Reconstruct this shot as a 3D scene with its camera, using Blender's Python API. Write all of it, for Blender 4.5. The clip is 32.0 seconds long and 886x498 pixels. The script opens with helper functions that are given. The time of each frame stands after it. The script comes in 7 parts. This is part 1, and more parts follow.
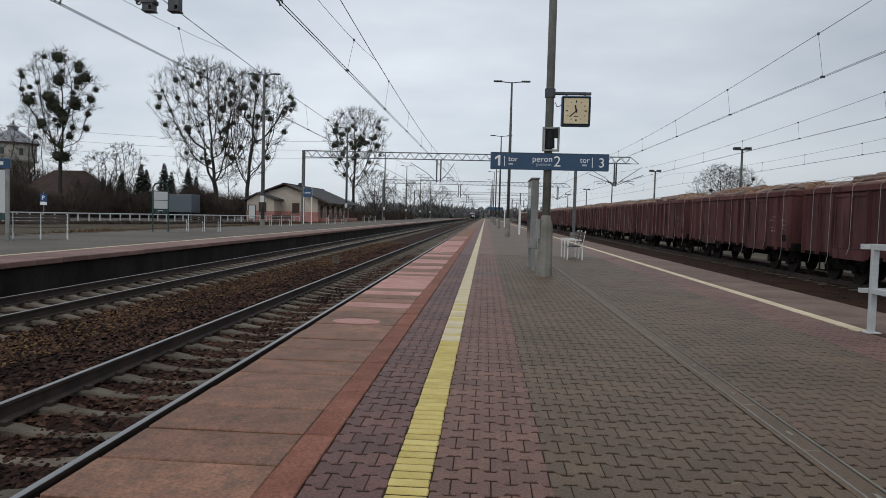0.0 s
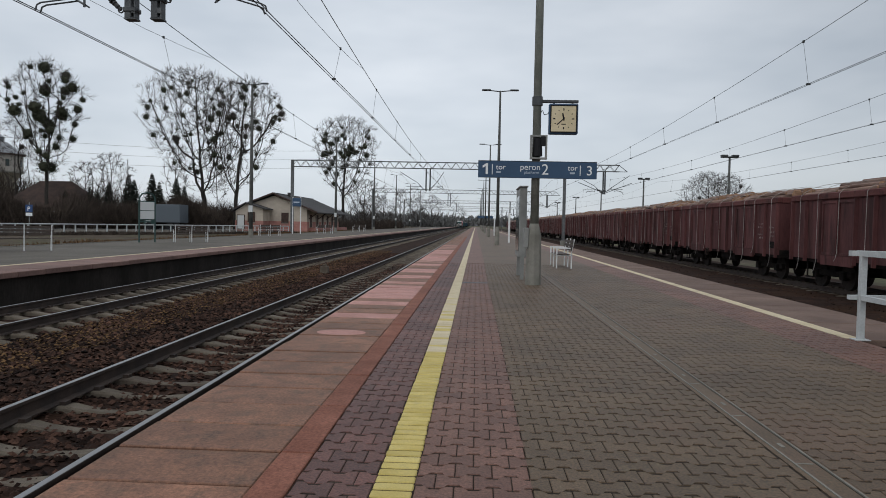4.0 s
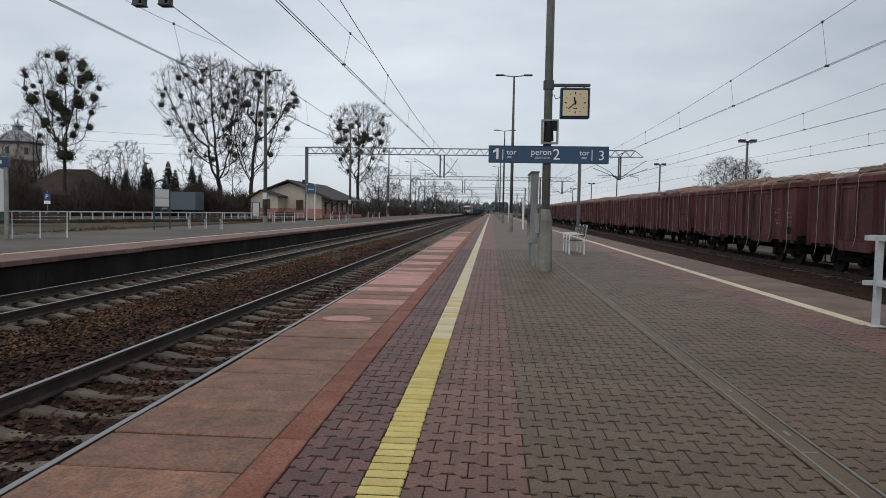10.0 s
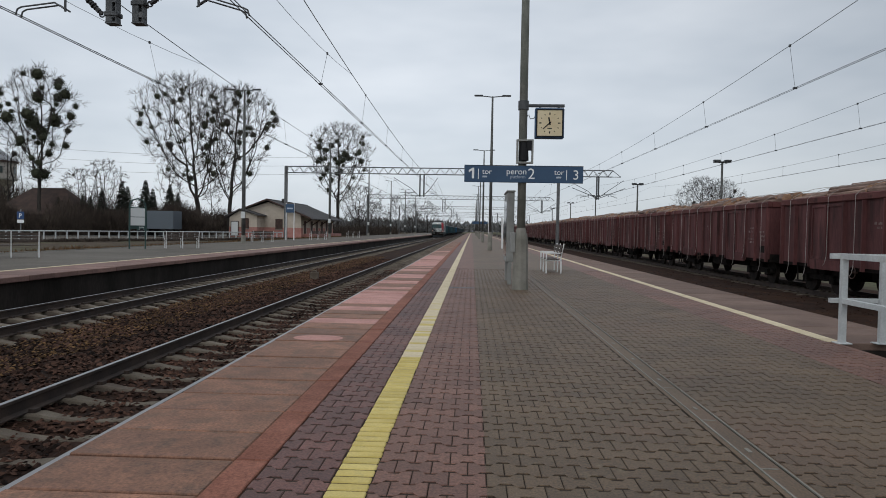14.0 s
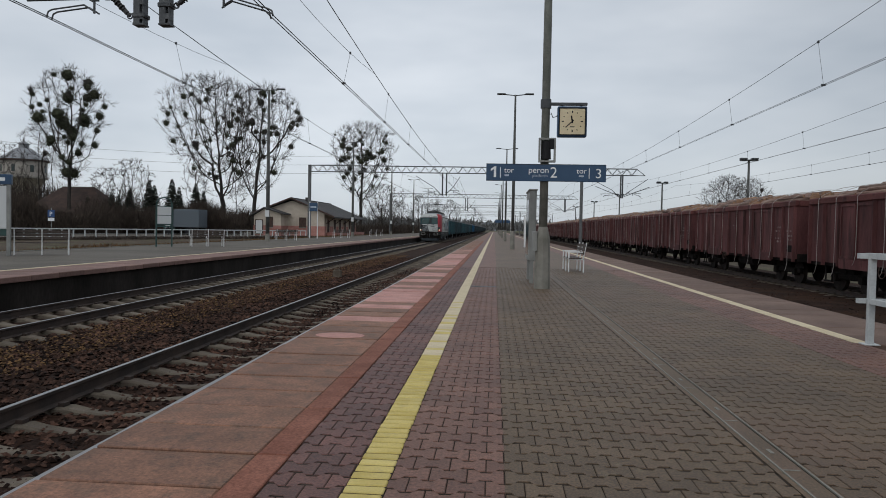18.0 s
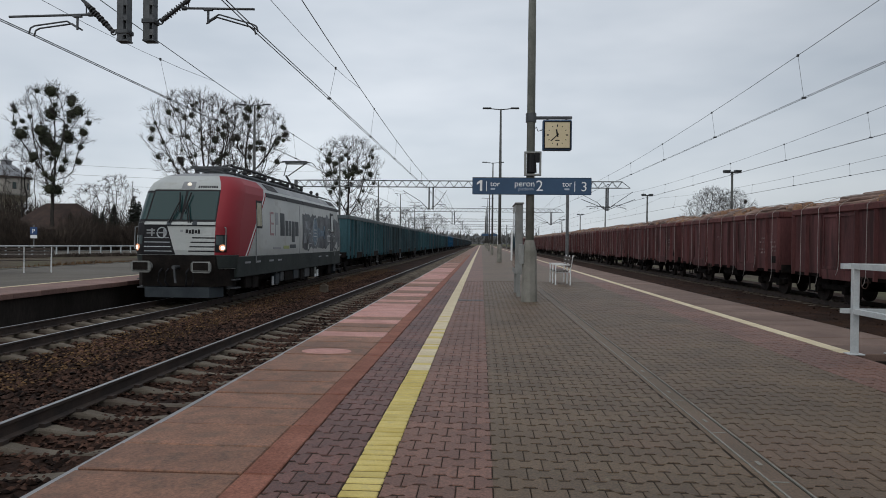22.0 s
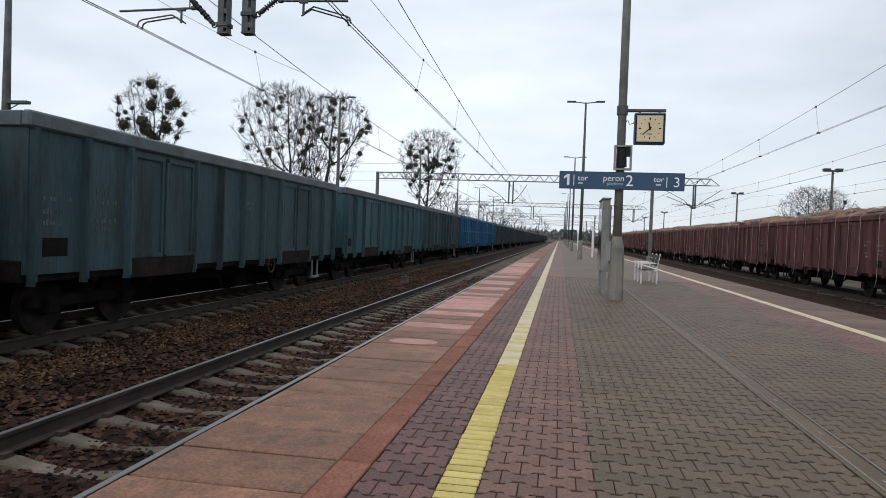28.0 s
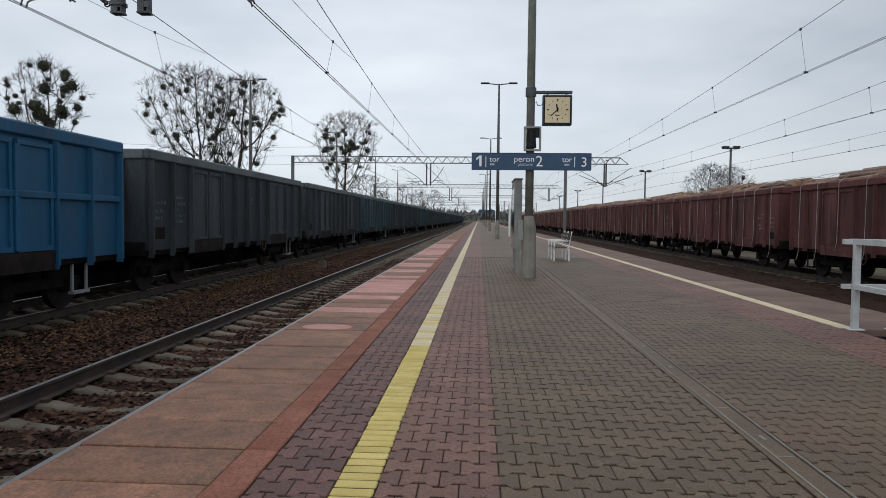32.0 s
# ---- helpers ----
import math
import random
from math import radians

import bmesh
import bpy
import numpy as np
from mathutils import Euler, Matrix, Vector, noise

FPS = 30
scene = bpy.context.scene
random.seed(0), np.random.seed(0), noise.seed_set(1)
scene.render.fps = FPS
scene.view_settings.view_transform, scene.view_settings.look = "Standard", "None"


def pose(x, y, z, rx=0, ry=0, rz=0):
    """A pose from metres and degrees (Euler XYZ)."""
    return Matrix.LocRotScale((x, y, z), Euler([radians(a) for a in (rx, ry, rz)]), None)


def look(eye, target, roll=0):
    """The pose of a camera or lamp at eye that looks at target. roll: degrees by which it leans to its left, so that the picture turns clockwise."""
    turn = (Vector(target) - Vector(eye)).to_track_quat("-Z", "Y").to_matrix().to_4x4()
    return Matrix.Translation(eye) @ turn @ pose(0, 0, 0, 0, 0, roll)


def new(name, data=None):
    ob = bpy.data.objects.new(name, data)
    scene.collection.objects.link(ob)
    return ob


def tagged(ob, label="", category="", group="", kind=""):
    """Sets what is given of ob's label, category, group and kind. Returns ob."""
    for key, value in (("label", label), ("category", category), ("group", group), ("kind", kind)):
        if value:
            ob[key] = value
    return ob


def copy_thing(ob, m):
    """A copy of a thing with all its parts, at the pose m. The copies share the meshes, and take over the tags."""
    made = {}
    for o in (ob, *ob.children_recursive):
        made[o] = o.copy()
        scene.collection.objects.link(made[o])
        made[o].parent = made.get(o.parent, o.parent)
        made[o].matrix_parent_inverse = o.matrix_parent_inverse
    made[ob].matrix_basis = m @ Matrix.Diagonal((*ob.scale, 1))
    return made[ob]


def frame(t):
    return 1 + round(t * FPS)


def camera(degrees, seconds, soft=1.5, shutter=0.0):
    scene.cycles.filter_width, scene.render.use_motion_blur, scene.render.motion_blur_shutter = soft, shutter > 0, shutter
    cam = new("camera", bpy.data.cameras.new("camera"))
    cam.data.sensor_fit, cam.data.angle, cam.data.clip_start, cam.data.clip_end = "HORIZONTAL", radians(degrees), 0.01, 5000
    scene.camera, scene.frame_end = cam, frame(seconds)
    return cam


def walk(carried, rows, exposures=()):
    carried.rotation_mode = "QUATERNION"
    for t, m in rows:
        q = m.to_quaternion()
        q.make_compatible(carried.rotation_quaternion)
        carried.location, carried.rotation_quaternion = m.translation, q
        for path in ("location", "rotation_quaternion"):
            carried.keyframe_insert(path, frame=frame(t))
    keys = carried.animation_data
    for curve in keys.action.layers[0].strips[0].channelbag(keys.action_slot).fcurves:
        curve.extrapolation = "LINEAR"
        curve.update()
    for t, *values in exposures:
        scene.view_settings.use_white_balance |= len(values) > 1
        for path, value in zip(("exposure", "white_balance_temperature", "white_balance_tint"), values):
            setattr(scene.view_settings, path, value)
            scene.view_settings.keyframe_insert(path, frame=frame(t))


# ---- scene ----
cam = camera(66.0, 32.0, soft=0.9)
PATH = [
    (0, (-0.023, -0.063, 1.341), (-0.145, 1.931, 1.242), 1.5),
    (0.5, (0.004, -0.003, 1.345), (-0.047, 1.995, 1.268), 0.6),
    (1, (-0.054, 0.014, 1.328), (-0.141, 2.008, 1.192), 0.3),
    (1.5, (-0.066, 0.048, 1.326), (-0.151, 2.041, 1.187), 1.1),
    (2, (0.027, 0.074, 1.334), (-0.056, 2.07, 1.247), 2.0),
    (2.5, (0.038, 0.064, 1.338), (-0.102, 2.058, 1.258), 1.3),
    (3, (0.024, 0.068, 1.342), (-0.113, 2.062, 1.255), 1.3),
    (3.5, (0.024, 0.055, 1.344), (-0.078, 2.051, 1.277), 1.4),
    (5.5, (0.026, 0.074, 1.337), (-0.061, 2.07, 1.233), 0.8),
    (6, (0.031, 0.064, 1.339), (-0.052, 2.062, 1.295), -0.0),
    (6.5, (0.05, 0.071, 1.327), (-0.023, 2.069, 1.263), 0.6),
    (7, (0.056, 0.076, 1.328), (-0.027, 2.074, 1.334), 1.0),
    (7.5, (0.071, 0.07, 1.324), (-0.026, 2.065, 1.214), 1.2),
    (8, (0.089, 0.061, 1.323), (0.018, 2.058, 1.239), 1.4),
    (8.5, (0.105, 0.058, 1.311), (-0.015, 2.053, 1.238), 1.2),
    (9, (0.118, 0.066, 1.338), (-0.039, 2.056, 1.228), 0.3),
    (9.5, (0.06, 0.117, 1.318), (0.056, 2.114, 1.218), -0.5),
    (10, (0.131, 0.145, 1.325), (-0.007, 2.137, 1.213), 1.0),
    (10.5, (0.213, 0.153, 1.321), (0.121, 2.15, 1.257), 2.0),
    (11, (0.19, 0.168, 1.327), (0.136, 2.165, 1.22), 0.1),
    (11.5, (0.186, 0.179, 1.34), (0.109, 2.176, 1.251), 1.2),
    (12, (0.203, 0.172, 1.331), (0.136, 2.171, 1.275), 1.7),
    (12.5, (0.196, 0.171, 1.331), (0.137, 2.169, 1.26), 1.0),
    (13, (0.223, 0.168, 1.328), (0.163, 2.166, 1.242), 0.6),
    (13.5, (0.231, 0.144, 1.325), (0.17, 2.141, 1.247), 0.7),
    (14, (0.24, 0.146, 1.322), (0.157, 2.143, 1.267), 1.0),
    (14.5, (0.247, 0.138, 1.316), (0.149, 2.135, 1.242), 1.2),
    (16.5, (0.261, 0.14, 1.319), (0.185, 2.138, 1.271), 0.7),
    (17, (0.261, 0.15, 1.319), (0.17, 2.148, 1.268), 0.7),
    (17.5, (0.252, 0.129, 1.317), (0.159, 2.127, 1.297), 1.2),
    (18, (0.26, 0.122, 1.321), (0.111, 2.116, 1.261), 1.1),
    (18.5, (0.253, 0.133, 1.316), (0.144, 2.129, 1.275), 1.2),
    (19, (0.251, 0.175, 1.317), (0.176, 2.173, 1.257), 1.3),
    (19.5, (0.255, 0.19, 1.321), (0.167, 2.188, 1.285), 0.9),
    (20, (0.27, 0.149, 1.318), (0.173, 2.146, 1.247), 0.8),
    (20.5, (0.257, 0.171, 1.322), (0.177, 2.169, 1.28), 1.1),
    (21, (0.264, 0.158, 1.322), (0.175, 2.156, 1.288), 0.4),
    (21.5, (0.264, 0.157, 1.323), (0.175, 2.155, 1.295), 0.5),
    (22, (0.265, 0.14, 1.325), (0.153, 2.137, 1.306), 0.6),
    (22.5, (0.256, 0.146, 1.321), (0.131, 2.142, 1.307), 0.7),
    (23, (0.254, 0.138, 1.319), (0.1, 2.132, 1.282), 0.2),
    (23.5, (0.238, 0.14, 1.326), (0.064, 2.131, 1.272), 0.6),
    (24, (0.185, 0.107, 1.319), (-0.167, 2.075, 1.293), 0.5),
    (24.5, (0.157, 0.148, 1.324), (-0.206, 2.114, 1.286), 1.4),
    (25, (0.107, 0.081, 1.33), (-0.208, 2.054, 1.245), -0.0),
    (25.5, (0.057, 0.161, 1.325), (-0.489, 2.084, 1.254), -1.8),
    (27.5, (0.021, 0.214, 1.291), (-0.666, 2.091, 1.223), 0.6),
    (28, (0.104, 0.226, 1.3), (-0.231, 2.198, 1.258), 2.1),
    (28.5, (0.122, 0.146, 1.317), (-0.094, 2.134, 1.275), 0.5),
    (29, (0.132, 0.171, 1.308), (-0.129, 2.152, 1.234), 1.1),
    (29.5, (0.176, 0.154, 1.312), (-0.04, 2.141, 1.261), 0.9),
    (30, (0.25, 0.154, 1.305), (0.067, 2.145, 1.245), 1.9),
    (30.5, (0.298, 0.204, 1.309), (0.34, 2.199, 1.172), 1.1),
    (31, (0.242, 0.196, 1.317), (0.269, 2.193, 1.215), 0.2),
    (31.5, (0.227, 0.181, 1.317), (0.189, 2.18, 1.247), 0.5),
    (32, (0.221, 0.188, 1.312), (0.118, 2.184, 1.224), 0.6),
]
EXPOSURES = [(0, 0.0), (3, -0.02), (7, -0.06), (12, 0.0), (16, -0.05), (18, -0.1), (22.5, -0.03), (24, 0.08), (25, 0.2), (25.5, 0.33), (27.0, 0.6), (27.5, 0.68), (28.0, 0.35), (29.0, 0.2), (30.5, 0.12), (32.0, 0.12)]
walk(cam, [(t, look(eye, target, roll)) for t, eye, target, roll in PATH], EXPOSURES)

# ---- world and light: a dull overcast noon ----
world = bpy.data.worlds.new("overcast_sky")
scene.world = world
world.use_nodes = True
wn, wl = world.node_tree.nodes, world.node_tree.links
wn.clear()
w_out, w_add = wn.new("ShaderNodeOutputWorld"), wn.new("ShaderNodeAddShader")
w_sky, w_bg1, w_bg2 = wn.new("ShaderNodeTexSky"), wn.new("ShaderNodeBackground"), wn.new("ShaderNodeBackground")
w_sky.sky_type, w_sky.sun_disc, w_sky.sun_elevation, w_sky.sun_rotation = "NISHITA", False, radians(38), radians(200)
w_bg1.inputs["Strength"].default_value = 0.012
w_co, w_map, w_noise, w_ramp = wn.new("ShaderNodeTexCoord"), wn.new("ShaderNodeMapping"), wn.new("ShaderNodeTexNoise"), wn.new("ShaderNodeValToRGB")
w_map.inputs["Scale"].default_value = (1.0, 1.0, 3.2)
w_noise.inputs["Scale"].default_value, w_noise.inputs["Detail"].default_value, w_noise.inputs["Roughness"].default_value = 2.1, 4.0, 0.55
w_ramp.color_ramp.elements[0].position, w_ramp.color_ramp.elements[0].color = 0.34, (0.50, 0.55, 0.61, 1)
w_ramp.color_ramp.elements[1].position, w_ramp.color_ramp.elements[1].color = 0.66, (0.68, 0.72, 0.77, 1)
w_bg2.inputs["Strength"].default_value = 1.0
wl.new(w_co.outputs["Generated"], w_map.inputs["Vector"]); wl.new(w_map.outputs["Vector"], w_noise.inputs["Vector"])
wl.new(w_noise.outputs["Fac"], w_ramp.inputs["Fac"]); 
w_sep, w_side, w_mul = wn.new("ShaderNodeSeparateXYZ"), wn.new("ShaderNodeMapRange"), wn.new("ShaderNodeVectorMath")
w_mul.operation = "SCALE"
w_side.inputs["From Min"].default_value, w_side.inputs["From Max"].default_value = 0.0, 0.6
w_side.inputs["To Min"].default_value, w_side.inputs["To Max"].default_value = 1.08, 0.78
wl.new(w_co.outputs["Generated"], w_sep.inputs["Vector"]); w_off, w_sq = wn.new("ShaderNodeMath"), wn.new("ShaderNodeMath")
w_off.operation, w_sq.operation, w_off.inputs[1].default_value = "ADD", "MULTIPLY", 0.3
wl.new(w_sep.outputs["X"], w_off.inputs[0]); wl.new(w_off.outputs[0], w_sq.inputs[0]); wl.new(w_off.outputs[0], w_sq.inputs[1]); wl.new(w_sq.outputs[0], w_side.inputs["Value"])
wl.new(w_ramp.outputs["Color"], w_mul.inputs["Vector"]); wl.new(w_side.outputs["Result"], w_mul.inputs["Scale"])
wl.new(w_mul.outputs["Vector"], w_bg2.inputs["Color"])
wl.new(w_sky.outputs["Color"], w_bg1.inputs["Color"])
wl.new(w_bg1.outputs[0], w_add.inputs[0]); wl.new(w_bg2.outputs[0], w_add.inputs[1]); wl.new(w_add.outputs[0], w_out.inputs["Surface"])
sun = new("sun", bpy.data.lights.new("sun", "SUN"))
sun.data.energy, sun.data.angle, sun.data.color = 0.7, radians(75), (1.0, 0.96, 0.9)
sun.matrix_basis = look((0, 0, 60), (25, 62, -20))


# ---- materials ----
def surface(name, a, b, scale=3.0, rough=0.8, metal=0.0, bump=0.2, grain=60.0, speck=0.25, vary=0.0, dirt=None, dirt_at=0.62, dirt_scale=1.2, stretch=(1, 1, 1), island=0.0, spec=0.5):
    """Two colours mixed by a broad noise, a fine grain over them, optional dirt patches, fine relief."""
    m = bpy.data.materials.new(name)
    m.use_nodes = True
    n, l = m.node_tree.nodes, m.node_tree.links
    bs = n["Principled BSDF"]
    co, info, add = n.new("ShaderNodeTexCoord"), n.new("ShaderNodeObjectInfo"), n.new("ShaderNodeVectorMath")
    mul = n.new("ShaderNodeMath"); mul.operation = "MULTIPLY"; mul.inputs[1].default_value = 53.0
    l.new(info.outputs["Random"], mul.inputs[0])
    add.operation = "ADD"
    mp = n.new("ShaderNodeMapping"); mp.inputs["Scale"].default_value = stretch
    l.new(co.outputs["Object"], mp.inputs["Vector"])
    l.new(mp.outputs["Vector"], add.inputs[0]); l.new(mul.outputs[0], add.inputs[1])

    def noise_node(s, detail=5.0):
        t = n.new("ShaderNodeTexNoise")
        t.inputs["Scale"].default_value, t.inputs["Detail"].default_value, t.inputs["Roughness"].default_value = s, detail, 0.6
        l.new(add.outputs[0], t.inputs["Vector"])
        return t
    broad, fine = noise_node(scale), noise_node(grain, 3.0)
    ramp = n.new("ShaderNodeValToRGB")
    ramp.color_ramp.elements[0].position, ramp.color_ramp.elements[0].color = 0.36, (*a, 1)
    ramp.color_ramp.elements[1].position, ramp.color_ramp.elements[1].color = 0.64, (*b, 1)
    l.new(broad.outputs["Fac"], ramp.inputs["Fac"])
    col = ramp.outputs["Color"]
    if dirt:
        spots, dr, mx = noise_node(dirt_scale, 6.0), n.new("ShaderNodeValToRGB"), n.new("ShaderNodeMix")
        mx.data_type = "RGBA"
        dr.color_ramp.elements[0].position, dr.color_ramp.elements[1].position = dirt_at - 0.08, dirt_at + 0.08
        l.new(spots.outputs["Fac"], dr.inputs["Fac"]); l.new(dr.outputs["Color"], mx.inputs["Factor"])
        l.new(col, mx.inputs["A"]); mx.inputs["B"].default_value = (*dirt, 1)
        col = mx.outputs["Result"]
    val = n.new("ShaderNodeHueSaturation")
    l.new(col, val.inputs["Color"])
    mr = n.new("ShaderNodeMapRange")
    mr.inputs["From Min"].default_value, mr.inputs["From Max"].default_value = 0.25, 0.75
    mr.inputs["To Min"].default_value, mr.inputs["To Max"].default_value = 1 - speck, 1 + speck
    l.new(fine.outputs["Fac"], mr.inputs["Value"])
    last = mr.outputs[0]
    if vary or island:
        v2, v3 = n.new("ShaderNodeMapRange"), n.new("ShaderNodeMath")
        s = vary or island
        v2.inputs["To Min"].default_value, v2.inputs["To Max"].default_value = 1 - s, 1 + s
        if island:
            geo = n.new("ShaderNodeNewGeometry")
            l.new(geo.outputs["Random Per Island"], v2.inputs["Value"])
        else:
            l.new(info.outputs["Random"], v2.inputs["Value"])
        v3.operation = "MULTIPLY"
        l.new(last, v3.inputs[0]); l.new(v2.outputs[0], v3.inputs[1])
        last = v3.outputs[0]
    l.new(last, val.inputs["Value"])
    l.new(val.outputs["Color"], bs.inputs["Base Color"])
    bs.inputs["Roughness"].default_value, bs.inputs["Metallic"].default_value = rough, metal
    bs.inputs["Specular IOR Level"].default_value = spec
    if bump:
        bp = n.new("ShaderNodeBump")
        bp.inputs["Strength"].default_value, bp.inputs["Distance"].default_value = bump, 0.01
        l.new(fine.outputs["Fac"], bp.inputs["Height"]); l.new(bp.outputs["Normal"], bs.inputs["Normal"])
    return m


def plain(name, col, rough=0.5, metal=0.0, glow=0.0, spec=0.5):
    m = bpy.data.materials.new(name)
    m.use_nodes = True
    bs = m.node_tree.nodes["Principled BSDF"]
    bs.inputs["Base Color"].default_value, bs.inputs["Roughness"].default_value, bs.inputs["Metallic"].default_value = (*col, 1), rough, metal
    bs.inputs["Specular IOR Level"].default_value = spec
    if glow:
        bs.inputs["Emission Color"].default_value, bs.inputs["Emission Strength"].default_value = (*col, 1), glow
    return m


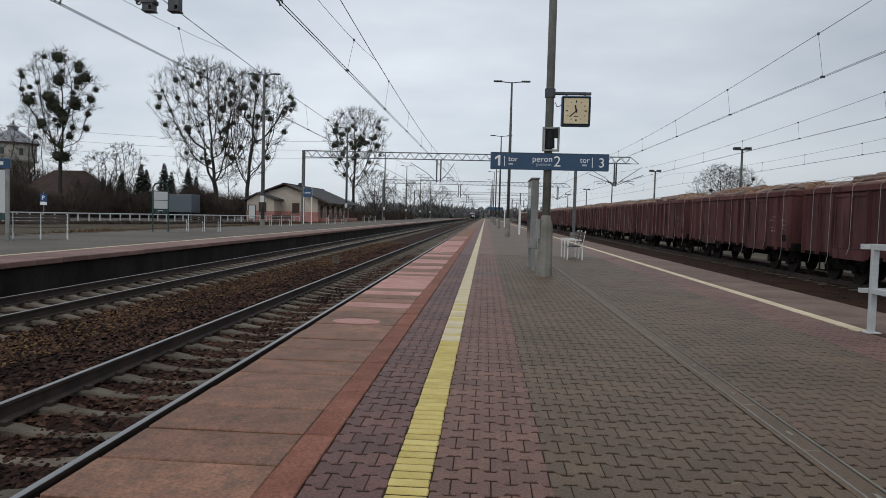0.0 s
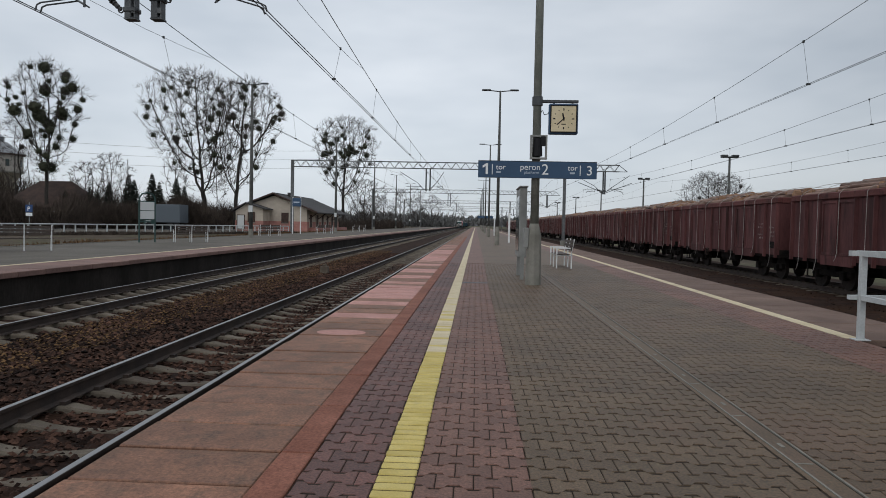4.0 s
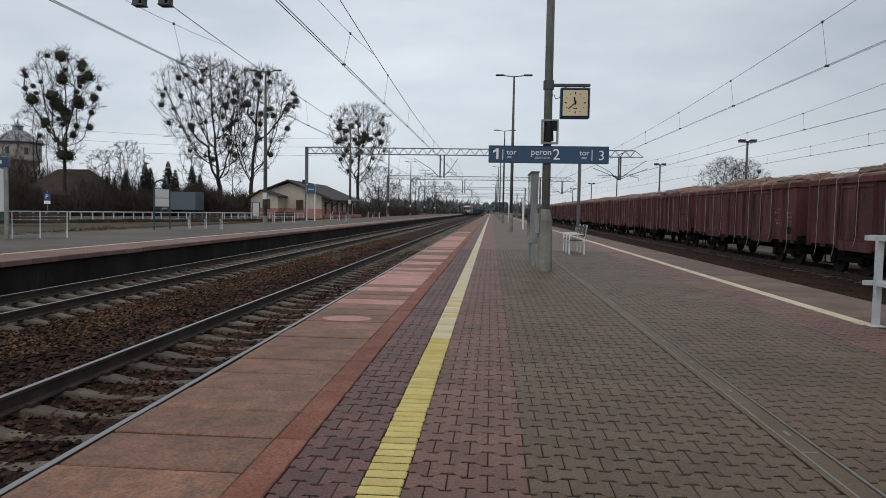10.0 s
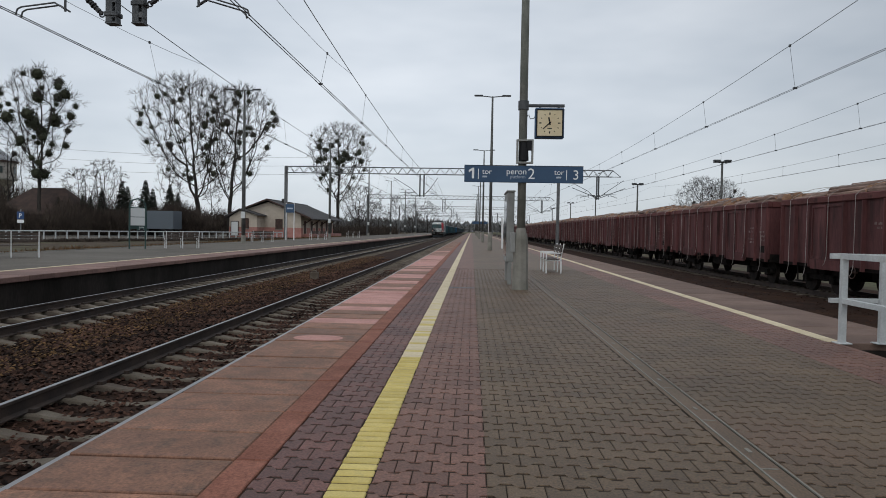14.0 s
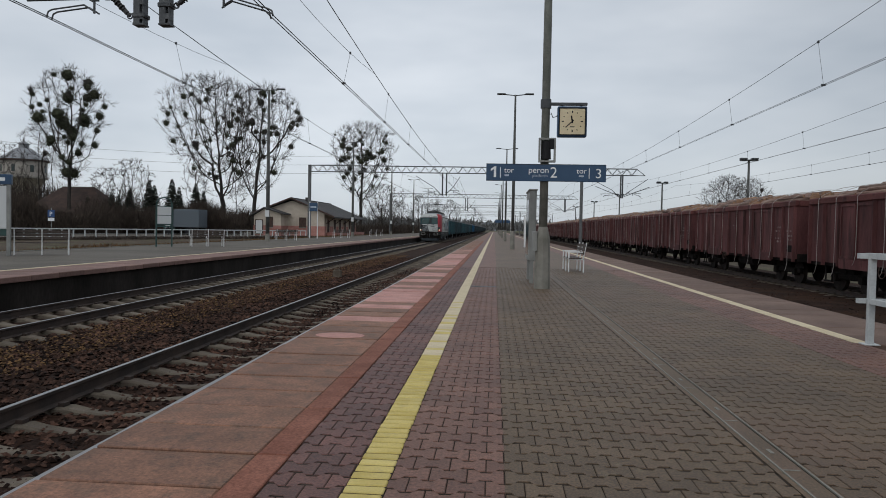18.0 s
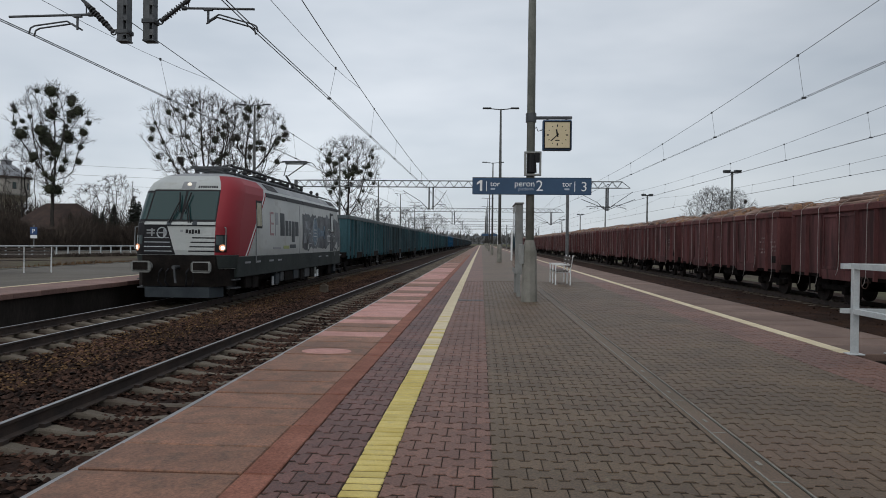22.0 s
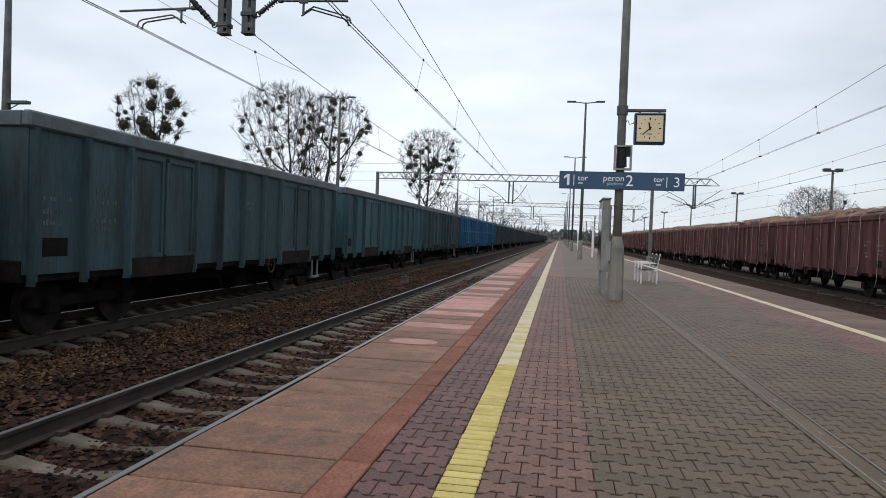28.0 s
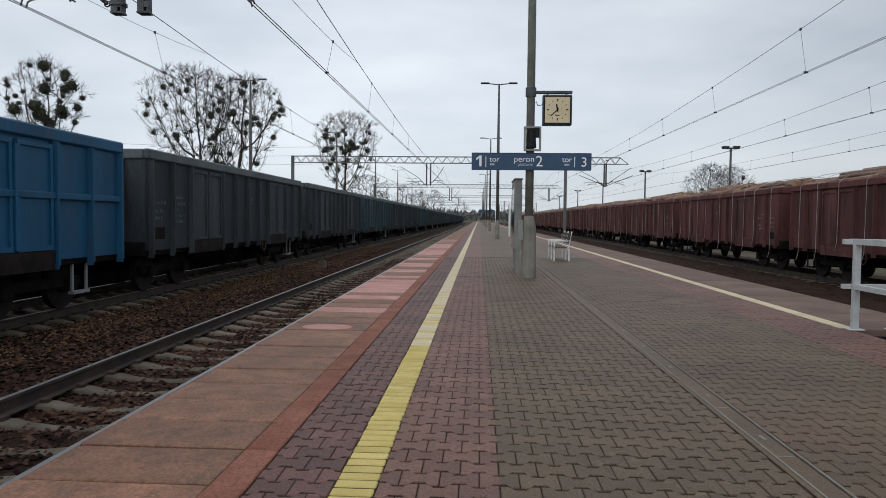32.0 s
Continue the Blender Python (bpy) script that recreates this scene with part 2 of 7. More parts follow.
M = {
    "earth": surface("earth", (0.06, 0.048, 0.037), (0.11, 0.095, 0.065), 0.15, 0.95, grain=4, speck=0.35, dirt=(0.10, 0.115, 0.055), dirt_at=0.55, dirt_scale=0.05, spec=0.1),
    "ballast": surface("ballast", (0.017, 0.0095, 0.007), (0.04, 0.021, 0.0145), 1.4, 0.95, grain=22, speck=0.55, bump=0.9, dirt=(0.03978, 0.01958, 0.0103), dirt_at=0.6, dirt_scale=0.5, spec=0.1),
    "stone": surface("ballast_stone", (0.024, 0.0135, 0.0103), (0.074, 0.039, 0.0275), 0.8, 0.95, grain=40, speck=0.3, island=0.85, spec=0.15),
    "verge": surface("verge_earth", (0.055, 0.04, 0.03), (0.1, 0.078, 0.055), 0.8, 0.95, grain=9, speck=0.4, dirt=(0.085, 0.09, 0.05), dirt_at=0.6, dirt_scale=0.4, spec=0.1),
    "leaf_litter": surface("leaf_litter", (0.07, 0.04, 0.019), (0.15, 0.086, 0.04), 2.0, 0.95, grain=40, speck=0.3, island=0.5, spec=0.2),
    "sleeper": surface("sleeper_concrete", (0.095, 0.078, 0.06), (0.165, 0.14, 0.11), 2.5, 0.9, grain=70, vary=0.18, dirt=(0.08, 0.062, 0.05), spec=0.25),
    "rail": surface("rail_rust", (0.026, 0.018, 0.015), (0.052, 0.034, 0.026), 3, 0.85, 0.0, grain=60),
    "rail_top": plain("rail_polished", (0.3, 0.3, 0.305), 0.45, 0.9),
    "slab": surface("slab_concrete", (0.152, 0.072, 0.042), (0.25, 0.118, 0.07), 2.6, 0.68, grain=55, speck=0.5, vary=0.16, dirt=(0.135, 0.072, 0.044), dirt_at=0.58, dirt_scale=6.0, spec=0.5),
    "slab_east": surface("worn_edge_slab", (0.135, 0.088, 0.07), (0.19, 0.128, 0.102), 1.2, 0.85, grain=90, speck=0.3, vary=0.12, spec=0.3),
    "slab_new": surface("slab_pink_concrete", (0.3726, 0.1774, 0.1462), (0.4968, 0.2543, 0.2165), 2.2, 0.72, grain=60, speck=0.42, vary=0.1, spec=0.6),
    "strip": surface("kerb_red_concrete", (0.1809, 0.0684, 0.04469), (0.2523, 0.1049, 0.07169), 2.5, 0.85, grain=60, speck=0.42, vary=0.1, spec=0.3),
    "paver_dark": surface("paver_dark_red", (0.07214, 0.03216, 0.02648), (0.1346, 0.05705, 0.04512), 1.1, 0.62, grain=70, speck=0.6, vary=0.22, spec=0.5),
    "paver_red": surface("paver_red", (0.1132, 0.05314, 0.03791), (0.1736, 0.08459, 0.05943), 0.9, 0.62, grain=70, speck=0.6, vary=0.15, spec=0.5),
    "paver_grey": surface("paver_grey", (0.08, 0.05, 0.0265), (0.115, 0.074, 0.041), 0.9, 0.62, grain=70, speck=0.6, vary=0.14, dirt=(0.1469, 0.1111, 0.06634), dirt_at=0.66, dirt_scale=7.0, spec=0.5),
    "paver_red_j": surface("paver_red_rest", (0.1132, 0.05314, 0.03791), (0.1736, 0.08459, 0.05943), 0.9, 0.62, grain=70, speck=0.6, island=0.15, spec=0.5),
    "paver_dark_j": surface("paver_dark_rest", (0.07214, 0.03216, 0.02648), (0.1346, 0.05705, 0.04512), 1.1, 0.62, grain=70, speck=0.6, island=0.2, spec=0.5),
    "paver_grey_j": surface("paver_grey_rest", (0.08, 0.05, 0.0265), (0.115, 0.074, 0.041), 0.9, 0.62, grain=70, speck=0.6, island=0.14, dirt=(0.1143, 0.06628, 0.0394), dirt_at=0.6, dirt_scale=0.35, spec=0.5),
    "joint": surface("joint_sand", (0.026, 0.02, 0.016), (0.052, 0.04, 0.032), 6, 0.95, grain=90, spec=0.1),
    "yellow": surface("yellow_paint", (0.48, 0.37, 0.1), (0.6, 0.485, 0.165), 2.5, 0.7, grain=100, speck=0.14, vary=0.08, dirt=(0.4, 0.32, 0.13), dirt_at=0.66, dirt_scale=5),
    "cream_line": surface("worn_yellow_paint", (0.52, 0.43, 0.27), (0.64, 0.55, 0.38), 2.5, 0.75, grain=80, speck=0.14),
    "plat_far_red": surface("far_platform_slab", (0.15, 0.085, 0.07), (0.22, 0.13, 0.108), 0.6, 0.85, grain=20, vary=0.12),
    "plat_far": surface("far_platform_paving", (0.088, 0.077, 0.063), (0.13, 0.115, 0.096), 0.4, 0.85, grain=12, spec=0.3),
    # near-black base with upright streaks, tuned darker than bare concrete
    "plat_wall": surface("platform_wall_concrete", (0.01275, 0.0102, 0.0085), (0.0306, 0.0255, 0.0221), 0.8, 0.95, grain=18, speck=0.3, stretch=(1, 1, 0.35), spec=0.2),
    "concrete": surface("pole_concrete", (0.17, 0.165, 0.14), (0.25, 0.24, 0.21), 3, 0.85, grain=80, speck=0.15),
    "steel": surface("galvanised_steel", (0.2, 0.21, 0.215), (0.3, 0.31, 0.315), 4, 0.5, 0.5, grain=60, speck=0.12, bump=0.05),
    "steel_dark": surface("dark_steel", (0.05, 0.055, 0.06), (0.1, 0.105, 0.11), 3, 0.6, 0.3, grain=40, speck=0.15, bump=0.05),
    "pole_green": surface("weathered_pole", (0.13, 0.14, 0.12), (0.22, 0.225, 0.2), 2.5, 0.75, grain=40, speck=0.2),
    "wire": plain("copper_wire", (0.075, 0.08, 0.085), 0.6, 0.4),
    "sign_blue": surface("sign_blue_enamel", (0.02, 0.06, 0.125), (0.028, 0.075, 0.15), 1.5, 0.45, grain=50, speck=0.06, bump=0.02),
    "white": surface("white_paint", (0.72, 0.73, 0.73), (0.8, 0.8, 0.8), 3, 0.55, grain=40, speck=0.06, bump=0.03, dirt=(0.55, 0.54, 0.5), dirt_at=0.68, dirt_scale=2.5),
    "letter": plain("white_lettering", (0.82, 0.84, 0.85), 0.6),
    "letter_dim": plain("faded_lettering", (0.42, 0.48, 0.56), 0.6),
    "black": plain("black_plastic", (0.014, 0.014, 0.016), 0.6, spec=0.2),
    "clock_face": surface("clock_face_cream", (0.66, 0.55, 0.34), (0.74, 0.63, 0.42), 2, 0.4, grain=30, speck=0.04, bump=0.0),
    "glass": plain("dark_glass", (0.025, 0.04, 0.04), 0.12),
    "wood": surface("bench_slat_wood", (0.045, 0.034, 0.029), (0.09, 0.068, 0.056), 5, 0.7, grain=60, speck=0.2, stretch=(0.2, 3, 3)),
    "green_paint": surface("green_paint", (0.018, 0.05, 0.047), (0.028, 0.075, 0.068), 3, 0.5, grain=40, speck=0.1),
    "wagon_brown": surface("wagon_brown_paint", (0.08, 0.029, 0.029), (0.135, 0.051, 0.05), 0.9, 0.75, grain=25, speck=0.22, vary=0.12, dirt=(0.046, 0.02, 0.019), dirt_at=0.56, dirt_scale=2.4, stretch=(1, 1, 0.16), spec=0.25),
    "wagon_teal": surface("wagon_teal_paint", (0.03, 0.083, 0.1), (0.054, 0.12, 0.138), 0.8, 0.7, grain=25, speck=0.22, vary=0.2, dirt=(0.03, 0.05, 0.055), dirt_at=0.6, dirt_scale=2.4, stretch=(1, 1, 0.16), spec=0.25),
    "wagon_green": surface("wagon_green_paint", (0.03, 0.06, 0.07), (0.05, 0.088, 0.1), 0.8, 0.72, grain=25, speck=0.25, vary=0.25, dirt=(0.034, 0.042, 0.044), dirt_at=0.58, dirt_scale=2.4, stretch=(1, 1, 0.16), spec=0.25),
    "wagon_grey": surface("wagon_grey_paint", (0.03, 0.039, 0.046), (0.054, 0.064, 0.07), 0.8, 0.72, grain=25, speck=0.25, vary=0.2, dirt=(0.036, 0.032, 0.032), dirt_at=0.6, dirt_scale=2.4, stretch=(1, 1, 0.16), spec=0.25),
    "wagon_brown_edge": surface("bleached_brown_paint", (0.09, 0.029, 0.027), (0.145, 0.052, 0.048), 1.2, 0.75, grain=25, speck=0.2, vary=0.12, dirt=(0.05, 0.02, 0.018), dirt_at=0.6, dirt_scale=2.0, spec=0.25),
    "wagon_edge": surface("worn_wagon_rail_paint", (0.06, 0.083, 0.09), (0.098, 0.122, 0.13), 1.2, 0.65, grain=25, speck=0.2, vary=0.15, dirt=(0.06, 0.062, 0.06), dirt_at=0.62, dirt_scale=2.0),
    "wagon_rusty": surface("wagon_rusty_paint", (0.068, 0.062, 0.066), (0.108, 0.094, 0.094), 0.8, 0.75, grain=25, speck=0.25, vary=0.15, dirt=(0.085, 0.056, 0.052), dirt_at=0.56, dirt_scale=2.4, stretch=(1, 1, 0.16), spec=0.25),
    "wagon_blue": surface("wagon_blue_paint", (0.005, 0.066, 0.142), (0.011, 0.102, 0.21), 0.8, 0.6, grain=25, speck=0.15, vary=0.08, dirt=(0.025, 0.075, 0.14), dirt_at=0.62, dirt_scale=2.4, stretch=(1, 1, 0.16), spec=0.3),
    "underframe": surface("grimy_underframe", (0.009, 0.008, 0.0075), (0.02, 0.016, 0.014), 3, 0.9, 0.1, grain=30, speck=0.3, spec=0.12),
    "wheel": surface("wheel_steel", (0.014, 0.011, 0.01), (0.03, 0.023, 0.02), 4, 0.8, 0.1, grain=30, spec=0.15),
    "bark_log": surface("pine_bark", (0.13, 0.078, 0.06), (0.27, 0.18, 0.142), 2, 0.95, grain=25, speck=0.3, island=0.35, stretch=(3, 0.5, 3)),
    "log_end": surface("sawn_log_end", (0.27, 0.15, 0.09), (0.38, 0.24, 0.15), 4, 0.9, grain=30, island=0.2),
    "strap": plain("pale_lashing_strap", (0.36, 0.33, 0.31), 0.8),
    "loco_white": surface("loco_silver_paint", (0.37, 0.39, 0.38), (0.46, 0.48, 0.465), 0.8, 0.4, 0.0, grain=20, speck=0.04, bump=0.0, dirt=(0.3, 0.3, 0.28), dirt_at=0.62, dirt_scale=1.6),
    "loco_red": plain("loco_red_paint", (0.27, 0.01, 0.02), 0.6),
    "loco_dark": surface("loco_dark_band", (0.03, 0.038, 0.045), (0.055, 0.065, 0.072), 1.5, 0.5, grain=20, speck=0.1, bump=0.0, spec=0.2),
    "loco_roof": surface("loco_roof_grey", (0.2, 0.21, 0.22), (0.27, 0.28, 0.285), 1.5, 0.6, grain=20, speck=0.1),
    "mural_dark": surface("mural_grey_paint", (0.02, 0.024, 0.029), (0.115, 0.13, 0.145), 1.6, 0.45, grain=9, speck=0.4, bump=0.0, spec=0.2),
    "mural_mid": surface("mural_pale_paint", (0.3, 0.33, 0.35), (0.42, 0.45, 0.46), 1.5, 0.45, grain=10, speck=0.15, bump=0.0),
    "lamp_dim": plain("dim_top_lamp", (1.0, 0.93, 0.78), 0.3, glow=0.5),
    "lamp_glow": plain("lit_headlamp", (1.0, 0.93, 0.78), 0.3, glow=1.6),
    "insulator": plain("dark_insulator", (0.026, 0.026, 0.028), 0.5),
    "bark": surface("tree_bark", (0.032, 0.029, 0.027), (0.062, 0.056, 0.05), 3, 0.95, grain=20, speck=0.25, stretch=(1, 1, 0.3), spec=0.1),
    "twig": surface("bare_twigs", (0.06, 0.053, 0.05), (0.1, 0.09, 0.083), 1, 0.95, grain=10, speck=0.2, bump=0.0, spec=0.1),
    "mistletoe": surface("mistletoe_leaf", (0.034, 0.038, 0.026), (0.065, 0.07, 0.046), 2, 0.8, grain=12, speck=0.3, island=0.3, bump=0.0, spec=0.1),
    "conifer": surface("conifer_needles", (0.018, 0.024, 0.018), (0.036, 0.044, 0.03), 2, 0.9, grain=12, island=0.3, bump=0.0),
    "shrub": surface("leafless_shrub", (0.042, 0.034, 0.029), (0.085, 0.067, 0.055), 1, 0.95, grain=12, island=0.3, bump=0.0, spec=0.1),
    # greyed and paled: distance haze is painted into the wood's colour
    "far_wood": surface("distant_wood_hazed", (0.1, 0.1, 0.1), (0.16, 0.16, 0.155), 0.5, 0.95, grain=3, island=0.2, bump=0.0),
    "render_cream": surface("cream_render", (0.44, 0.38, 0.31), (0.54, 0.475, 0.4), 1, 0.9, grain=20, speck=0.08),
    "brick_pink": surface("pink_brick_plinth", (0.33, 0.15, 0.125), (0.41, 0.205, 0.175), 1.5, 0.9, grain=15, speck=0.15, vary=0.12),
    "roof_dark": surface("dark_roof_felt", (0.035, 0.033, 0.034), (0.06, 0.057, 0.058), 1, 0.85, grain=15, speck=0.15),
    "roof_rust": surface("rusty_brown_roof", (0.032, 0.02, 0.016), (0.06, 0.035, 0.027), 1, 0.9, grain=10, speck=0.2),
    "dark_wood": surface("dark_timber", (0.04, 0.022, 0.018), (0.07, 0.04, 0.03), 3, 0.8, grain=30),
    "tower_wall": surface("tower_brick", (0.3, 0.28, 0.25), (0.4, 0.37, 0.33), 0.7, 0.95, grain=6, speck=0.15),
    "tower_low": surface("tower_lower_stone", (0.22, 0.2, 0.15), (0.3, 0.275, 0.21), 0.7, 0.95, grain=6, speck=0.15),
    "lead": surface("grey_roof_sheet", (0.2, 0.21, 0.225), (0.27, 0.28, 0.295), 1, 0.6, 0.2, grain=6, speck=0.1),
    "trailer": plain("grey_trailer_skin", (0.085, 0.105, 0.125), 0.5),
    "poster": plain("poster_paper", (0.62, 0.64, 0.64), 0.7),
    "cabinet": surface("grey_cabinet_paint", (0.21, 0.215, 0.205), (0.28, 0.285, 0.27), 3, 0.6, grain=40, speck=0.08, bump=0.04),
    # pale blue-grey because the haze is put straight into the hill colour
    "hill": surface("hill_painted_haze", (0.2, 0.225, 0.245), (0.26, 0.28, 0.3), 0.01, 1.0, grain=0.2, speck=0.1, bump=0.0),
}


# ---- building helpers ----
class Shape:
    """Collects plain geometry for one mesh."""
    def __init__(self):
        self.v, self.f, self.mi = [], [], []

    def add(self, verts, faces, mi=0):
        k = len(self.v)
        self.v.extend(verts)
        self.f.extend([tuple(i + k for i in q) for q in faces])
        self.mi.extend([mi] * len(faces))
        return self

    def box(self, x0, x1, y0, y1, z0, z1, mi=0, c=0.0):
        if not c:
            v = [(x, y, z) for x in (x0, x1) for y in (y0, y1) for z in (z0, z1)]
            return self.add(v, [(0, 1, 3, 2), (4, 6, 7, 5), (0, 4, 5, 1), (2, 3, 7, 6), (0, 2, 6, 4), (1, 5, 7, 3)], mi)
        v, lo, hi = [], (x0, y0, z0), (x1, y1, z1)
        idx = {}
        for s in ((a, b, d) for a in (0, 1) for b in (0, 1) for d in (0, 1)):
            for ax in range(3):
                p = [(hi if s[i] else lo)[i] + (0 if i == ax else (-c if s[i] else c)) for i in range(3)]
                idx[s, ax] = len(v)
                v.append(tuple(p))
        f = []
        for ax in range(3):
            o = [i for i in range(3) if i != ax]
            for side in (0, 1):
                q = []
                for a, b in ((0, 0), (1, 0), (1, 1), (0, 1)):
                    s = [0, 0, 0]
                    s[ax], s[o[0]], s[o[1]] = side, a, b
                    q.append(idx[tuple(s), ax])
                f.append(tuple(q) if (side == 1) == (ax != 1) else tuple(reversed(q)))
            for a in (0, 1):
                for b in (0, 1):
                    s0, s1 = [0, 0, 0], [0, 0, 0]
                    s0[o[0]] = s1[o[0]] = a
                    s0[o[1]] = s1[o[1]] = b
                    s1[ax] = 1
                    f.append((idx[tuple(s0), o[0]], idx[tuple(s1), o[0]], idx[tuple(s1), o[1]], idx[tuple(s0), o[1]]))
        for s in ((a, b, d) for a in (0, 1) for b in (0, 1) for d in (0, 1)):
            f.append((idx[s, 0], idx[s, 1], idx[s, 2]))
        return self.add(v, f, mi)

    def tube(self, p, q, r0, r1=None, n=8, mi=0, caps=True):
        p, q = Vector(p), Vector(q)
        r1 = r0 if r1 is None else r1
        d = (q - p).normalized()
        a = d.orthogonal().normalized()
        b = d.cross(a)
        v = []
        for c, r in ((p, r0), (q, r1)):
            for i in range(n):
                w = 2 * math.pi * (i + 0.5) / n
                v.append(tuple(c + r * (math.cos(w) * a + math.sin(w) * b)))
        f = [(i, (i + 1) % n, n + (i + 1) % n, n + i) for i in range(n)]
        if caps:
            f += [tuple(range(n - 1, -1, -1)), tuple(range(n, 2 * n))]
        return self.add(v, f, mi)

    def line(self, pts, r, n=5, mi=0):
        """One unbroken thin tube through the points."""
        v, f = [], []
        for k, c in enumerate(pts):
            d = (Vector(pts[min(k + 1, len(pts) - 1)]) - Vector(pts[max(k - 1, 0)])).normalized()
            a = d.cross(Vector((0.13, 0.07, 1.0))).normalized()
            b = d.cross(a)
            for i in range(n):
                w = 2 * math.pi * i / n
                v.append(tuple(Vector(c) + r * (math.cos(w) * a + math.sin(w) * b)))
        for k in range(len(pts) - 1):
            f += [(k * n + i, k * n + (i + 1) % n, (k + 1) * n + (i + 1) % n, (k + 1) * n + i) for i in range(n)]
        f += [tuple(range(n)), tuple(range((len(pts) - 1) * n, len(pts) * n))]
        return self.add(v, f, mi)

    def path(self, pts, r, n=6, mi=0):
        for p, q in zip(pts, pts[1:]):
            self.tube(p, q, r, r, n, mi)
        return self

    def prism(self, outline, axis, a, b, mi=0):
        """An outline of (u, v) pairs drawn out along an axis from a to b."""
        n = len(outline)
        put = {"x": lambda u, v, w: (w, u, v), "y": lambda u, v, w: (u, w, v), "z": lambda u, v, w: (u, v, w)}[axis]
        v = [put(u, w, a) for u, w in outline] + [put(u, w, b) for u, w in outline]
        f = [tuple(range(n)), tuple(range(2 * n - 1, n - 1, -1))] + [(i, n + i, n + (i + 1) % n, (i + 1) % n) for i in range(n)]
        return self.add(v, f, mi)

    def ring(self, levels, n=16, mi=0, caps=True):
        """Stacked rings (x, y, z, radius) about upright axes."""
        v = [(x + r * math.cos(2 * math.pi * i / n), y + r * math.sin(2 * math.pi * i / n), z) for x, y, z, r in levels for i in range(n)]
        f = [(k * n + i, k * n + (i + 1) % n, (k + 1) * n + (i + 1) % n, (k + 1) * n + i) for k in range(len(levels) - 1) for i in range(n)]
        if caps:
            f += [tuple(range(n - 1, -1, -1)), tuple(range((len(levels) - 1) * n, len(levels) * n))]
        return self.add(v, f, mi)

    def mesh(self, name, mats, smooth=False):
        me = bpy.data.meshes.new(name)
        me.from_pydata(self.v, [], self.f)
        for m in mats:
            me.materials.append(m)
        if len(mats) > 1:
            me.polygons.foreach_set("material_index", self.mi)
        bm = bmesh.new()
        bm.from_mesh(me)
        bmesh.ops.recalc_face_normals(bm, faces=bm.faces[:])
        bm.to_mesh(me)
        bm.free()
        if smooth:
            me.polygons.foreach_set("use_smooth", [True] * len(me.polygons))
        me.update()
        return me


def mats_of(material):
    return [M[k] for k in ([material] if isinstance(material, str) else material)]


def part(name, shape, material, parent, label="", smooth=False, kind=""):
    ob = new(name, shape.mesh(name, mats_of(material), smooth))
    ob.parent = parent
    return tagged(ob, label=label, kind=kind)


def thing(name, label, category, at=None, shape=None, material=None, group="", kind="", smooth=False):
    ob = new(name, shape.mesh(name, mats_of(material), smooth) if shape else None)
    ob.matrix_basis = at or Matrix()
    return tagged(ob, label=label, category=category, group=group, kind=kind)


def piece(name, mesh, parent, at):
    ob = new(name, mesh)
    ob.parent = parent
    ob.location = at
    return ob


def words(text, size, at, parent, material, name="lettering", depth=0.003, wide=1.0):
    """Lettering that faces -y, its lower left corner at the given place."""
    cu = bpy.data.curves.new(name, "FONT")
    cu.body, cu.size, cu.extrude = text, size, depth
    tmp = bpy.data.objects.new(name, cu)
    scene.collection.objects.link(tmp)
    me = bpy.data.meshes.new_from_object(tmp.evaluated_get(bpy.context.evaluated_depsgraph_get()))
    bpy.data.objects.remove(tmp)
    me.transform(Matrix.Diagonal((wide, 1, 1, 1)))
    me.transform(Matrix.Rotation(radians(90), 4, "X"))
    me.materials.clear()
    me.materials.append(M[material])
    ob = new(name, me)
    ob.parent, ob.location = parent, at
    return ob


# ---- the plan, in metres ----
EDGE, PLAT_R = -2.05, 6.2          # island platform, x of its two edges
T1, T1Z = -3.65, -0.485            # near track: centre and rail top
T2, T2Z = -8.53, -0.47             # through track with the moving train
T3, T3Z = 8.1, -0.6                # empty track on the other side
T4, T4Z = 13.3, -0.6               # track with the standing timber train
FAR_EDGE, FAR_BACK, FAR_Z = -10.3, -18.75, 0.07
Y0, Y1 = -45.0, 420.0

# ---- ground, ballast, tracks, platforms ----
g = Shape()
g.add([(-1500, -600, -0.95), (1500, -600, -0.95), (1500, 2500, -0.95), (-1500, 2500, -0.95)], [(0, 1, 2, 3)])
tagged(thing("ground", "dull earth and withered grass around the railway yard", "ground", shape=g, material="earth"), kind="structure")


def ballast_bed(name, x0, x1, z, edge0, edge1, seed, lump=0.02):
    """A bed of crushed stone with an uneven top, its shoulders falling to the ground."""
    xs = [x0 - edge0, x0] + [x0 + (x1 - x0) * i / 24 for i in range(1, 24)] + [x1, x1 + edge1]
    ys = [Y0 + i * 0.5 for i in range(int((40 - Y0) / 0.5))] + [40 + i * 4.0 for i in range(96)]
    s = Shape()
    for y in ys:
        for i, x in enumerate(xs):
            h = -0.96 if i in (0, len(xs) - 1) else z + lump * noise.noise((x * 2.3, y * 1.7, seed)) * 2
            s.v.append((x, y, h))
    n = len(xs)
    s.f = [(k * n + i, k * n + i + 1, (k + 1) * n + i + 1, (k + 1) * n + i) for k in range(len(ys) - 1) for i in range(n - 1)]
    s.mi = [0] * len(s.f)
    return tagged(thing(name, "bed of brown crushed stone under the tracks", "ballast", shape=s, material="ballast", smooth=True), kind="structure")


ballast_bed("ballast_west", -10.2, -2.3, -0.72, 0.05, 0.05, 3.0)
